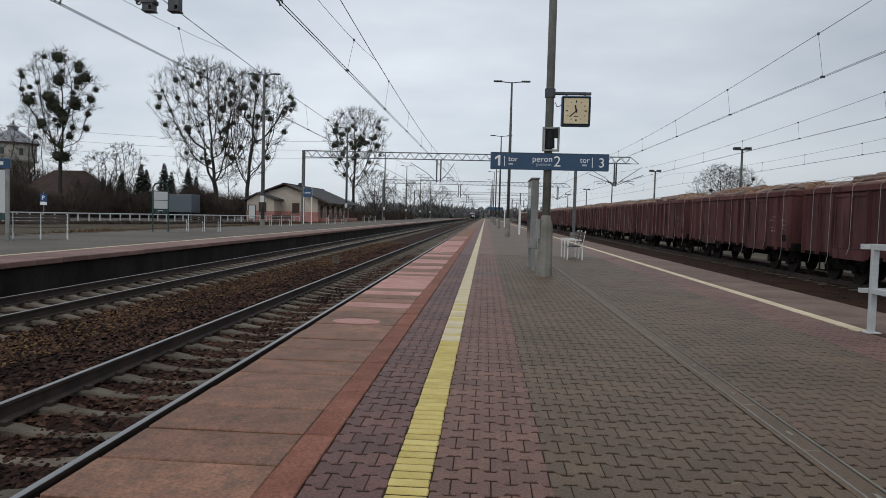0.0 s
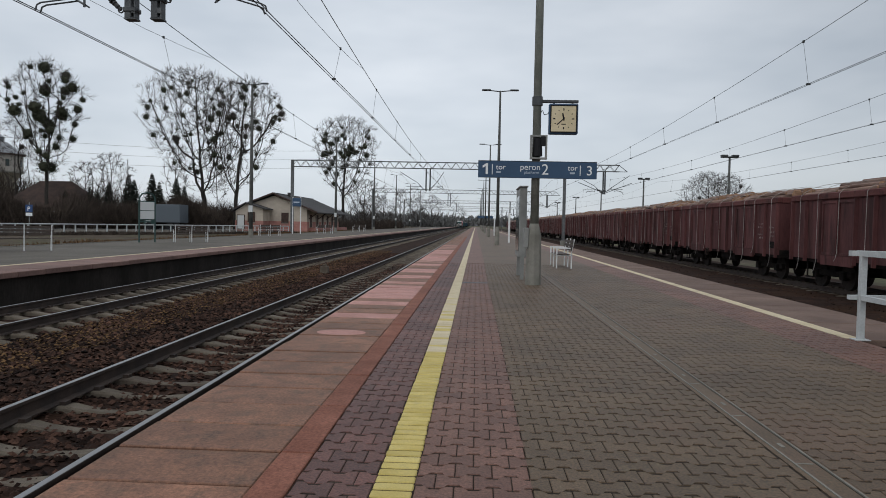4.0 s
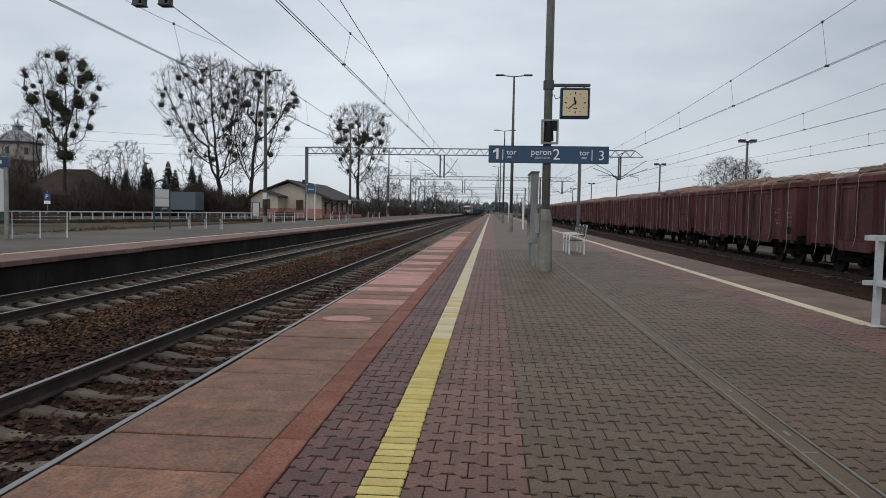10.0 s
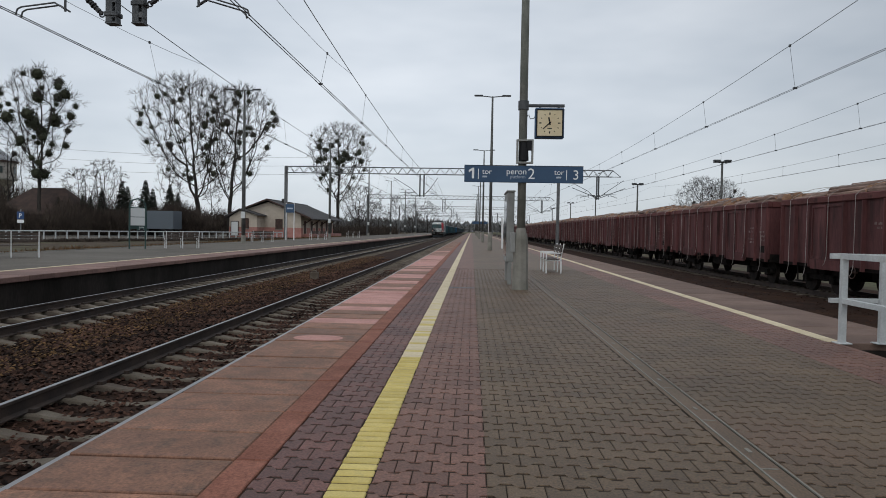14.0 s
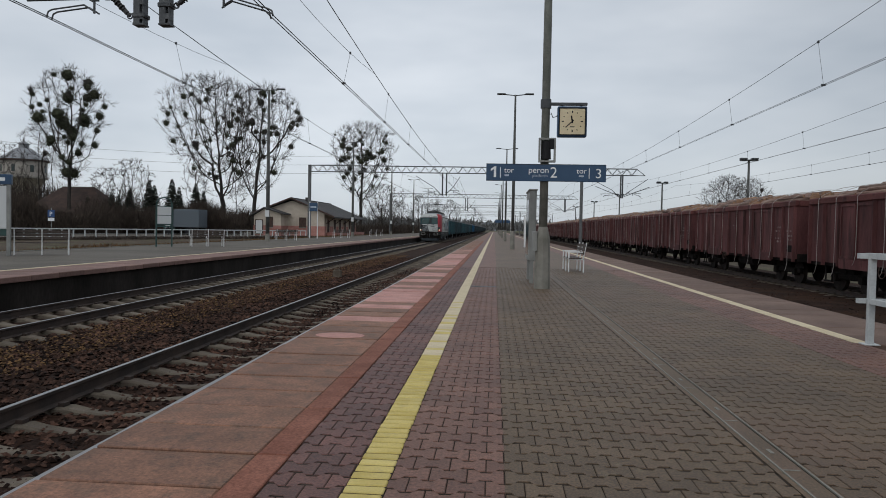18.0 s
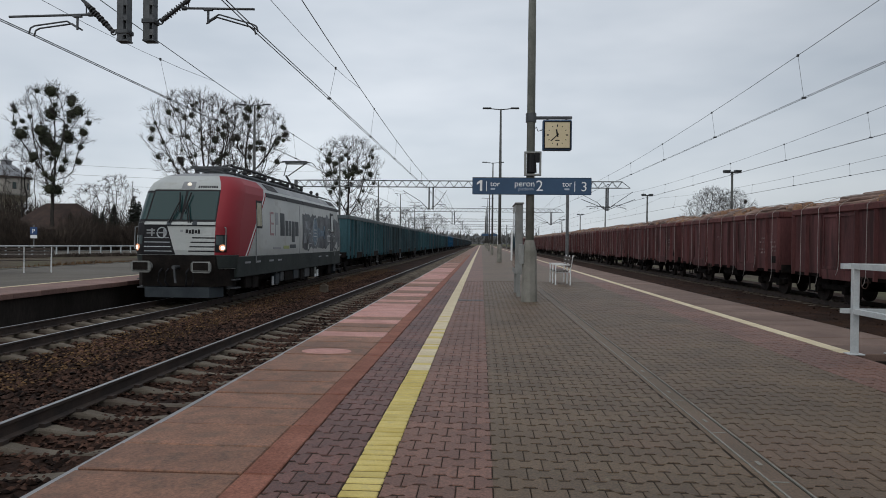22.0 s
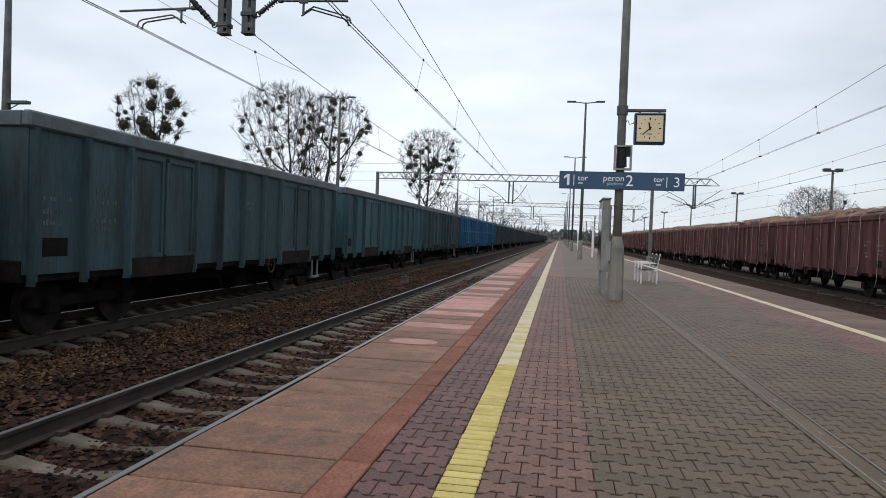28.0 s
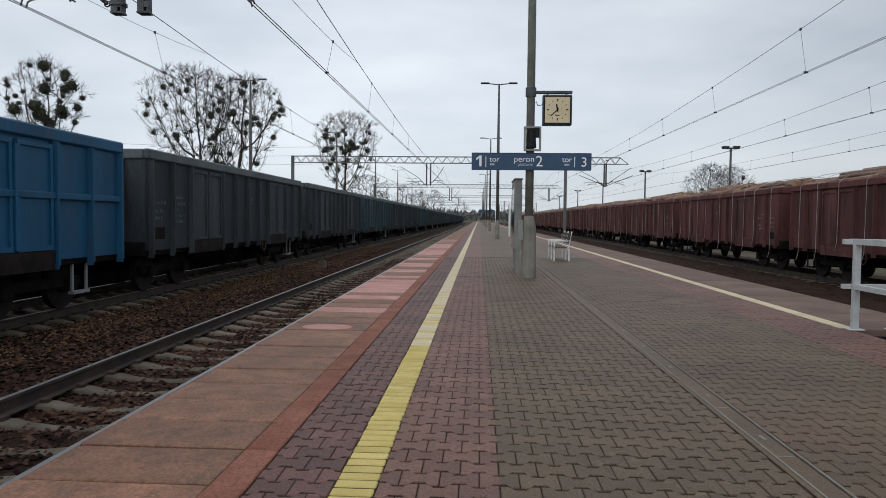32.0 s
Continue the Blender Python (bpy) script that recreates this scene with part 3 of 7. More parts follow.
ballast_bed("ballast_east", 6.4, 16.5, -0.80, 0.05, 1.2, 9.0)


def stones(name, label, count, x0, x1, y0, y1, z, size, material, power=2.0, seed=1):
    """Loose stones, thicker near the platform end where they can be told apart."""
    rng = np.random.default_rng(seed)
    s = Shape()
    base = [(1, 0, 0.1), (0.2, 0.95, 0), (-0.85, 0.45, 0.05), (-0.7, -0.7, -0.05), (0.35, -0.9, 0.05), (0.1, 0.05, 0.75), (-0.1, 0, -0.6)]
    faces = [(i, (i + 1) % 5, 5) for i in range(5)] + [((i + 1) % 5, i, 6) for i in range(5)]
    for _ in range(count):
        x, y = rng.uniform(x0, x1), y0 + (y1 - y0) * rng.random() ** power
        r, w = size * rng.uniform(0.6, 1.4), rng.uniform(0, 6.28)
        a, b, e = rng.uniform(0.7, 1.3), rng.uniform(0.6, 1.1), rng.uniform(0.5, 1.0)
        tilt = rng.uniform(-0.5, 0.5)
        cw, sw = math.cos(w), math.sin(w)
        vs = []
        for px, py, pz in base:
            px, py, pz = px * a * r, py * b * r, pz * e * r + tilt * px * r
            vs.append((x + px * cw - py * sw, y + px * sw + py * cw, z + r * 0.25 + pz))
        s.add(vs, faces)
    ob = new(name, None)
    me = bpy.data.meshes.new(name)
    me.from_pydata(s.v, [], s.f)
    me.materials.append(M[material])
    bpy.data.objects.remove(ob)
    return tagged(new(name, me), label=label, category="ballast", kind="stuff")


stones("ballast_stones", "loose brown crushed stones between the sleepers", 15000, -5.1, -2.35, 0.5, 34, -0.72, 0.036, "stone", 1.7, 2)
stones("ballast_stones", "loose brown crushed stones between the two tracks", 17000, -7.6, -5.0, 2, 46, -0.71, 0.042, "stone", 1.6, 3)
stones("leaf_litter", "dry leaves and rusty grit lying between the tracks", 7000, -7.4, -5.9, 3, 50, -0.69, 0.024, "leaf_litter", 1.5, 4)
stones("ballast_stones", "dark crushed stones along the timber train", 2500, 7.2, 12.5, 5, 40, -0.81, 0.035, "stone", 1.6, 5)

RAIL = [(-0.07, 0.0), (0.07, 0.0), (0.07, 0.012), (0.01, 0.03), (0.01, 0.125), (0.035, 0.14), (0.035, 0.168), (-0.035, 0.168), (-0.035, 0.14), (-0.01, 0.125), (-0.01, 0.03), (-0.07, 0.012)]


def sleeper_mesh():
    """One cast sleeper: raised rail seats, a dip in the middle, sloping shoulders."""
    s = Shape()
    prof = [(-1.3, -0.07, 0.075), (-1.16, -0.035, 0.09), (-0.95, 0.0, 0.1), (-0.56, 0.0, 0.1), (-0.4, -0.03, 0.09), (-0.15, -0.055, 0.08), (0.15, -0.055, 0.08), (0.4, -0.03, 0.09), (0.56, 0.0, 0.1), (0.95, 0.0, 0.1), (1.16, -0.035, 0.09), (1.3, -0.07, 0.075)]
    for x, z, w in prof:
        s.v += [(x, -w - 0.04, -0.22), (x, -w, z - 0.02), (x, -w + 0.02, z), (x, w - 0.02, z), (x, w, z - 0.02), (x, w + 0.04, -0.22)]
    n = len(prof)
    s.f = [(6 * k + i, 6 * k + 6 + i, 6 * k + 7 + i, 6 * k + 1 + i) for k in range(n - 1) for i in range(5)] + [tuple(range(6)), tuple(range(6 * n - 6, 6 * n))]
    s.mi = [0] * len(s.f)
    return s.mesh("sleeper", mats_of("sleeper"))


SLEEPER = sleeper_mesh()


def track(name, label, x, top, polish, count, y_first):
    t = thing(name, label, "railway track", pose(x, 0, top - 0.168))
    for side in (-0.7525, 0.7525):
        r = Shape().prism([(u + side, v) for u, v in RAIL], "y", Y0, Y1)
        part("rail", r, "rail", t, "rusty steel rail")
        part("running_surface", Shape().box(side - 0.027, side + 0.027, Y0, Y1, 0.166, 0.1705), polish, t, "worn running surface of the rail")
    for k in range(count):
        o = piece("sleeper", SLEEPER, t, (0, y_first + k * 0.65, 0))
        o.rotation_euler = (0, 0, radians(random.uniform(-0.5, 0.5)))
    rest = Shape()
    for k in range(int((300 - y_first) / 0.65) - count):
        y = y_first + (count + k) * 0.65
        rest.box(-1.3, 1.3, y - 0.13, y + 0.13, -0.2, 0.0)
    part("sleepers_rest", rest, "sleeper", t, kind="stuff")
    cl = Shape()
    for k in range(70):
        y = y_first + k * 0.65
        if y > 1.5:
            for q in range(4):
                side, d = ((-0.7525, 0.7525)[q // 2], (-0.11, 0.11)[q % 2])
                cl.box(side + d - 0.035, side + d + 0.035, y - 0.05, y + 0.05, -0.005, 0.04)
    part("rail_clip", cl, "rail", t, kind="stuff")
    return t


track("railway_track", "near railway track with concrete sleepers and shiny rails", T1, T1Z, "rail_top", 150, -4.0)
track("railway_track", "through track with concrete sleepers beside the far platform", T2, T2Z, "rail_top", 150, 4.0)
track("railway_track", "empty rusty track beside the island platform", T3, T3Z, "rail", 60, 4.0)
track("railway_track", "track under the standing timber train", T4, T4Z, "rail", 60, 4.0)

# island platform: body, edge slabs, red border, pavers, yellow line, drain
p = thing("platform_island", "island platform paved in red and grey concrete blocks", "platform", kind="structure")
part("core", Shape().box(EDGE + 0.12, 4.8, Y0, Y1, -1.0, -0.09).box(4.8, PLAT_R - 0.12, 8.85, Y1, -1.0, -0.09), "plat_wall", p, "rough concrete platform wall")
part("bedding", Shape().box(-0.878, 4.74, Y0, 27.0, -0.085, -0.0055).box(EDGE + 0.3, -0.881, Y0, 80.0, -0.085, -0.03), "joint", p, "dark sand between the blocks")

slab = Shape().box(EDGE, -1.081, 0.013, 0.5, -0.09, 0.0, c=0.007).mesh("slab", mats_of("slab"))
slab_new = Shape().box(EDGE, -1.081, 0.013, 0.5, -0.09, 0.002, c=0.007).mesh("slab", mats_of("slab_new"))
border = Shape().box(-1.077, -0.885, 0.007, 1.017, -0.08, 0.002, c=0.006).mesh("border_stone", mats_of("strip"))
rs = random.Random(5)
for k in range(150):
    y = -1.2 + 0.513 * k
    pale = (9.55 < y < 10.05) or (10.6 < y < 45 and rs.random() < 0.6)
    o = piece("slab", slab_new if pale else slab, p, (0, y, rs.uniform(-0.003, 0.002)))
    o.rotation_euler = (rs.uniform(-0.004, 0.004), rs.uniform(-0.003, 0.003), 0)
    if k % 2 == 0:
        piece("border_stone", border, p, (0, y, rs.uniform(-0.002, 0.002)))
ye = -1.2 + 0.513 * 150
part("slab_rest", Shape().box(EDGE, -0.882, ye, Y1, -0.09, 0.0), "slab", p, kind="stuff")
part("slab_behind", Shape().box(EDGE, -0.882, Y0, -1.2, -0.09, 0.0), "slab", p, kind="stuff")

# the I-shaped interlocking paver: wide ends, narrow waist, alternate courses half a length apart
PL, PW, PD, PG, PX = 0.2, 0.165, 0.04, 0.0115, 0.003


def paver_outline():
    h, a, g = PL / 2 - PX, PW / 2 - PG, PD
    xs = [-h, -0.055, -0.03, 0.03, 0.055, h]
    w = [a + g / 2, a + g / 2, a - g / 2, a - g / 2, a + g / 2, a + g / 2]
    pts = [(x, -d) for x, d in zip(xs, w)] + [(x, d) for x, d in reversed(list(zip(xs, w)))]
    return pts


def paver_shape(s, cx, cy, dz, mi=0, lo=None, hi=None):
    o = paver_outline()
    if lo is not None:
        o = [(min(max(x + cx, lo + 0.002), hi - 0.002) - cx, y) for x, y in o]
    n, b = len(o), 0.0035
    v = [(cx + x, cy + y, -0.06) for x, y in o] + [(cx + x, cy + y, dz - b) for x, y in o]
    v += [(cx + x - math.copysign(b, x), cy + y - math.copysign(b, y), dz) for x, y in o]
    f = [(i, (i + 1) % n, n + (i + 1) % n, n + i) for i in range(n)] + [(n + i, n + (i + 1) % n, 2 * n + (i + 1) % n, 2 * n + i) for i in range(n)]
    f.append(tuple(range(2 * n, 3 * n)))
    s.add(v, f, mi)


def paver_field(x0, x1, single, rest, y_from, y_single, y_to, label):
    one = Shape()
    paver_shape(one, 0, 0, 0.0)
    me = one.mesh("paver", mats_of(single))
    joined = Shape()
    rows = int((y_to - y_from) / PW)
    rp = random.Random(int(x0 * 100))
    for r in range(rows):
        y = y_from + r * PW
        x = x0 + (0.0 if r % 2 else PL / 2)
        if r % 2 == 0:
            paver_shape(joined, x0, y, rp.uniform(-0.002, 0.001), 0, x0, x1)
        while x + PL / 2 <= x1 + 1e-6 or x - PL / 2 < x1 - 0.04:
            cx = x + (PL / 2 if r % 2 else PL / 2)
            if cx - PL / 2 > x1 - 0.04:
                break
            whole = cx + PL / 2 <= x1 + 1e-6
            if whole and y < y_single:
                o = piece("paver", me, p, (cx, y, rp.uniform(-0.002, 0.0015)))
                o.rotation_euler = (rp.uniform(-0.006, 0.006), rp.uniform(-0.006, 0.006), 0)
            else:
                paver_shape(joined, cx, y, rp.uniform(-0.002, 0.0015), 0, x0, x1)
            x += PL
    k = new("pavers_rest", None)
    bpy.data.objects.remove(k)
    m2 = bpy.data.meshes.new("pavers_rest")
    m2.from_pydata(joined.v, [], joined.f)
    m2.materials.append(M[rest])
    o = new("pavers_rest", m2)
    o.parent = p
    tagged(o, label=label, kind="stuff")


YPAVE = 24.0
paver_field(-0.875, -0.468, "paver_dark", "paver_dark_j", 1.6, 7.0, YPAVE, "dark red interlocking concrete blocks")
paver_field(-0.258, 0.344, "paver_red", "paver_red_j", 1.6, 6.0, YPAVE, "red interlocking concrete blocks")
paver_field(0.3435, 1.855, "paver_grey", "paver_grey_j", 1.6, 4.2, YPAVE, "grey interlocking concrete blocks")
paver_field(2.06, 3.95, "paver_grey", "paver_grey_j", 1.6, 1.6, YPAVE, "grey interlocking concrete blocks")
paver_field(3.956, 4.74, "paver_red", "paver_red_j", 1.6, 1.6, YPAVE, "red interlocking concrete blocks")
for x0, x1, m in ((-0.875, -0.468, "paver_dark_j"), (-0.258, 0.353, "paver_red_j"), (0.353, 3.953, "paver_grey_j"), (3.953, 4.74, "paver_red_j")):
    part("paving_far", Shape().box(x0, x1, YPAVE - 0.1, Y1, -0.06, -0.001), m, p, kind="stuff")
    part("paving_behind", Shape().box(x0, x1, Y0, 1.55, -0.06, -0.001), m, p, kind="stuff")

brick = Shape().box(-0.468, -0.262, 0.011, 0.0905, -0.06, 0.003, c=0.006).mesh("yellow_brick", mats_of("yellow"))
brick_worn = Shape().box(-0.468, -0.262, 0.005, 0.097, -0.06, 0.003, c=0.004).mesh("yellow_brick", mats_of("cream_line"))
for k in range(235):
    o = piece("yellow_brick", brick if k < 56 or (k < 120 and rs.random() < 0.75 - k / 160) else brick_worn, p, (rs.uniform(-0.003, 0.003), 1.5 + 0.1015 * k, rs.uniform(-0.001, 0.001)))
yb = 1.5 + 0.1015 * 235
part("yellow_line_far", Shape().box(-0.468, -0.262, yb, Y1, -0.06, 0.003), "cream_line", p, "faded yellow safety line", kind="stuff")
part("yellow_line_behind", Shape().box(-0.468, -0.262, Y0, 1.5, -0.06, 0.003), "yellow", p, kind="stuff")
part("yellow_line_east", Shape().box(4.745, 4.94, 8.9, Y1, -0.06, 0.003), "cream_line", p, "faded yellow safety line along the other edge")
part("east_border", Shape().box(4.745, 4.825, Y0, 8.895, -0.06, 0.0), "paver_red_j", p, kind="stuff")
slab_e = Shape().box(4.948, PLAT_R, 0.004, 0.746, -0.09, 0.0, c=0.008).mesh("slab", mats_of("slab_east"))
for k in range(100):
    piece("slab", slab_e, p, (0, 8.86 + 0.75 * k, rs.uniform(-0.003, 0.002)))
part("slab_rest_east", Shape().box(4.948, PLAT_R, 83.86, Y1, -0.09, 0.0), "slab_east", p, kind="stuff")
for k in range(4):
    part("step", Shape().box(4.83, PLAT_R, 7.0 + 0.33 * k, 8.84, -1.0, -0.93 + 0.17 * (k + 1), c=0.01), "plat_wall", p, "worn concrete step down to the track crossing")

part("worn_patch", Shape().ring([(0, 0, 0.0005, 1.0), (0, 0, 0.0045, 0.99)], 20), "slab_new", p, "pale worn patch on the slab").matrix_basis = Matrix.LocRotScale((-1.58, 8.25, 0.001), None, (0.3, 0.2, 1.0))

# slot drain
d = thing("slot_drain", "narrow galvanised slot drain set in the paving", "drain", pose(1.96, 0, 0))
part("channel", Shape().box(-0.1, 0.1, 1.5, 30, -0.07, -0.05), "steel_dark", d, "dark drain channel")
part("cover_strip", Shape().box(-0.054, 0.062, 1.5, 30, -0.05, -0.002), "paver_grey_j", d, "concrete infill strip")
for sx, w in ((-0.06, 0.006), (0.08, 0.005)):
    part("edge_rail", Shape().box(sx - w, sx + w, 1.5, 30, -0.05, 0.003), "concrete", d, "worn metal edge rail")
# black filler strip paints the shade down inside the open slot
part("slot_shade", Shape().box(0.0625, 0.0745, 1.5, 30, -0.05, -0.012), "black", d, "black strip painting the dark inside the slot")
part("side_joint", Shape().box(-0.1, -0.067, 1.5, 30, -0.05, -0.002).box(0.086, 0.1, 1.5, 30, -0.05, -0.002), "paver_grey_j", d, "mortar beside the drain")
for k in range(28):
    part("cross_joint", Shape().box(-0.052, 0.045, 2.05 + k, 2.065 + k, -0.02, 0.001), "concrete", d)
    part("clip", Shape().box(-0.005, 0.02, 2.35 + k, 2.43 + k, -0.02, 0.001), "concrete", d)

# metal strip cover and long joint by the yellow line
c = thing("inspection_cover", "flat metal inspection cover set in the red paving", "cover", pose(0.03, 15.9, 0.0))
part("plate", Shape().box(-0.28, 0.28, -0.1, 0.1, -0.02, 0.004, c=0.003), "steel_dark", c)
part("plate_frame", Shape().box(-0.3, 0.3, -0.13, 0.13, -0.02, 0.002), "steel_dark", c)

# far platform
q = thing("platform_far", "far side platform with red edge slabs and grey paving", "platform", kind="structure")
part("wall", Shape().box(FAR_EDGE - 0.35, FAR_EDGE - 0.12, Y0, Y1, -1.0, FAR_Z - 0.13), "plat_wall", q, "near-black streaked concrete platform wall")
fs = Shape().box(FAR_EDGE - 1.45, FAR_EDGE, 0.004, 0.996, FAR_Z - 0.13, FAR_Z, c=0.012).mesh("slab", mats_of("plat_far_red"))
for k in range(110):
    piece("slab", fs, q, (0, 6.0 + k, rs.uniform(-0.004, 0.004)))
part("slab_rest", Shape().box(FAR_EDGE - 1.45, FAR_EDGE, 116, Y1, FAR_Z - 0.13, FAR_Z), "plat_far_red", q, kind="stuff")
part("slab_behind", Shape().box(FAR_EDGE - 1.45, FAR_EDGE, Y0, 6, FAR_Z - 0.13, FAR_Z), "plat_far_red", q, kind="stuff")
part("white_line", Shape().box(FAR_EDGE - 1.63, FAR_EDGE - 1.46, Y0, Y1, FAR_Z - 0.1, FAR_Z + 0.003), "cream_line", q, "pale safety line")
part("paving", Shape().box(FAR_BACK, FAR_EDGE - 1.64, Y0, Y1, FAR_Z - 0.12, FAR_Z - 0.002), "plat_far", q, "grey paved surface")
part("kerb", Shape().box(FAR_BACK - 0.12, FAR_BACK - 0.003, Y0, Y1, -0.95, FAR_Z + 0.03), "concrete", q, "pale concrete kerb")
part("bank", Shape().box(-150, FAR_BACK - 0.125, Y0, Y1, -0.96, -0.1), "verge", q, "bare earth verge behind the platform")

# ---- overhead line: portals, wires ----
M["lattice_steel"] = surface("weathered_lattice_steel", (0.1, 0.105, 0.108), (0.17, 0.175, 0.178), 4, 0.65, 0.2, grain=60, speck=0.15, bump=0.05, spec=0.3)
PORTALS = (12.4, 76.0, 136.0, 196.0, 256.0, 316.0)


def truss(s, x0, x1, y, z0, z1, d=0.22, r=0.035, step=0.7):
    for yy in (y - d, y + d):
        for z in (z0, z1):
            s.box(x0, x1, yy - r, yy + r, z - r, z + r)
        n = int((x1 - x0) / step)
        for i in range(n):
            a, b = x0 + (x1 - x0) * i / n, x0 + (x1 - x0) * (i + 1) / n
            zz = (z0, z1) if i % 2 == 0 else (z1, z0)
            s.tube((a, yy, zz[0]), (b, yy, zz[1]), 0.022, n=4, caps=False)
    return s


def portal(y, near):
    e = thing("overhead_line_portal", "steel lattice portal that carries the overhead wires", "overhead line portal", pose(0, y, 0), group="overhead line portals")
    up = 0.0 if near else 0.33
    z0, z1 = 7.15 + up, 7.85 + up
    part("lattice_beam", truss(Shape(), -20.75, 15.6, 0, z0, z1, step=0.52), "lattice_steel", e, "grey steel lattice beam")
    part("end_brace", Shape().tube((15.6, 0, z1), (16.5, 0, z0), 0.035, n=4).tube((15.6, 0, z0), (16.5, 0, z0), 0.035, n=4), "lattice_steel", e)
    for x, zb in ((-20.65, -0.3), (9.7, -0.9)):
        part("leg", Shape().box(x - 0.16, x + 0.16, -0.16, 0.16, zb, z1, c=0.03), "lattice_steel", e, "steel portal leg")
    part("footing", Shape().box(9.4, 10.0, -0.3, 0.3, -0.95, -0.2, c=0.04), "concrete", e)
    posts = ((-6.35, -1), (-5.86, 1), (10.4, 1), (14.2, -1)) if near else ((-5.6, -1), (-5.15, 1), (13.9, -1), (14.1, 1))
    for x, side in posts:
        d = part("drop_post", Shape().box(x - 0.095, x + 0.03, -0.09, 0.09, 4.98, 7.2, c=0.008).box(x + 0.085, x + 0.1, -0.09, 0.09, 4.98, 7.2) if near else Shape().box(x - 0.075, x + 0.075, -0.075, 0.075, 4.98, 7.2 + up, c=0.015), "steel_dark", e, "dark steel drop post of two channels")
        if not near and x > 14:
            part("strut", Shape().tube((x, 0, 5.1), (x - 2.9, 0, 6.25), 0.035, n=5).tube((x, 0, 5.1), (x + 2.9, 0, 6.25), 0.035, n=5), "steel_dark", e, "slanted steel strut")
        tgt = {-1: T2 if x < 0 else T4 - 0.3, 1: T1 if x < 0 else T3}[side]
        if x > 0 and not near:
            tgt = T3 + 2.5 if side < 0 else T4 + 3.5
        sg = 1 if tgt > x else -1
        if near:
            # battens across the open side of the post, and the clamp that holds the arm
            for k in range(8):
                part("batten", Shape().box(x + 0.03, x + 0.105, -0.095, 0.07, 5.06 + 0.27 * k, 5.16 + 0.27 * k), "steel_dark", d)
            part("foot_plate", Shape().box(x - 0.1, x + 0.115, -0.1, 0.1, 4.955, 4.98), "steel_dark", d)
        zr = 5.14 if sg < 0 else 5.33
        part("clamp", Shape().box(x - 0.115, x + 0.13, -0.11, 0.11, zr - 0.05, zr + 0.03, c=0.01).box(x - 0.15, x + 0.15, -0.03, 0.03, zr - 0.025, zr + 0.005), "steel_dark", d, "bolted clamp")
        reach = abs(tgt - x)
        k = min(1.0, reach / 2.05)
        at_ = lambda dx, z: (x + sg * dx * k, 0, z)
        foot, knee = at_(0.2, zr), at_(0.95, zr + (0.76 if sg < 0 else 0.56))
        a = Shape()
        f, kn = Vector(foot), Vector(knee)
        a.tube(f, f.lerp(kn, 0.72), 0.03, n=8)
        a.path([(f.x + 0.05 * math.cos(w * 0.785), 0, f.z + 0.05 * math.sin(w * 0.785)) for w in range(9)], 0.014, 5)
        for i in range(9):
            q = f.lerp(kn, 0.16 + 0.055 * i)
            dv = (kn - f).normalized() * 0.011
            a.tube(q - dv, q + dv, 0.062 if i % 2 else 0.05, n=10)
        for i in (0.1, 0.66):
            q = f.lerp(kn, i)
            dv = (kn - f).normalized() * 0.035
            a.tube(q - dv, q + dv, 0.045, n=8)
        part("insulator", a, "insulator", e, "dark ribbed insulator")
        st = at_(0.64, zr + 0.33 if sg < 0 else zr + 0.24)
        zt = st[2]
        part("strut_tube", Shape().path([f.lerp(kn, 0.7), knee, (tgt, 0, 7.1)], 0.03, 6), "steel_dark", e, "sloping steel tube of the cantilever")
        part("steady_tube", Shape().tube(st, at_(2.2 if sg < 0 else 1.95, zt - 0.03), 0.024, n=6).tube(at_(0.72, zt), at_(0.72, zt + 0.24), 0.012, n=5).tube(at_(0.6, zt), at_(0.68, zt), 0.04, n=8), "steel_dark", e, "level steel tube of the cantilever")
        hx = 0.89 if sg < 0 else 1.09
        part("hanger", Shape().tube(at_(hx, zt - 0.01), at_(hx, zt - 0.28), 0.022, n=6).box(*sorted((at_(hx - 0.08, 0)[0], at_(hx + 0.08, 0)[0])), -0.03, 0.03, zt - 0.05, zt + 0.0), "steel_dark", e)
        reg = [at_(hx, zt - 0.24), at_(hx + 0.2, zt - 0.12), at_(hx + 0.82, zt - 0.2 if sg < 0 else zt - 0.3), at_(hx + 0.9, zt - 0.24 if sg < 0 else zt - 0.34), at_(hx + 0.93, 5.13)]
        for o in (0.0, 0.06):
            part("registration_arm", Shape().path([(px - sg * o, o, pz - o * 0.5) for px, py, pz in reg], 0.016, 6), "steel_dark", e, "bent registration arm")
    return e


for k, y in enumerate(PORTALS):
    portal(y, k == 0)


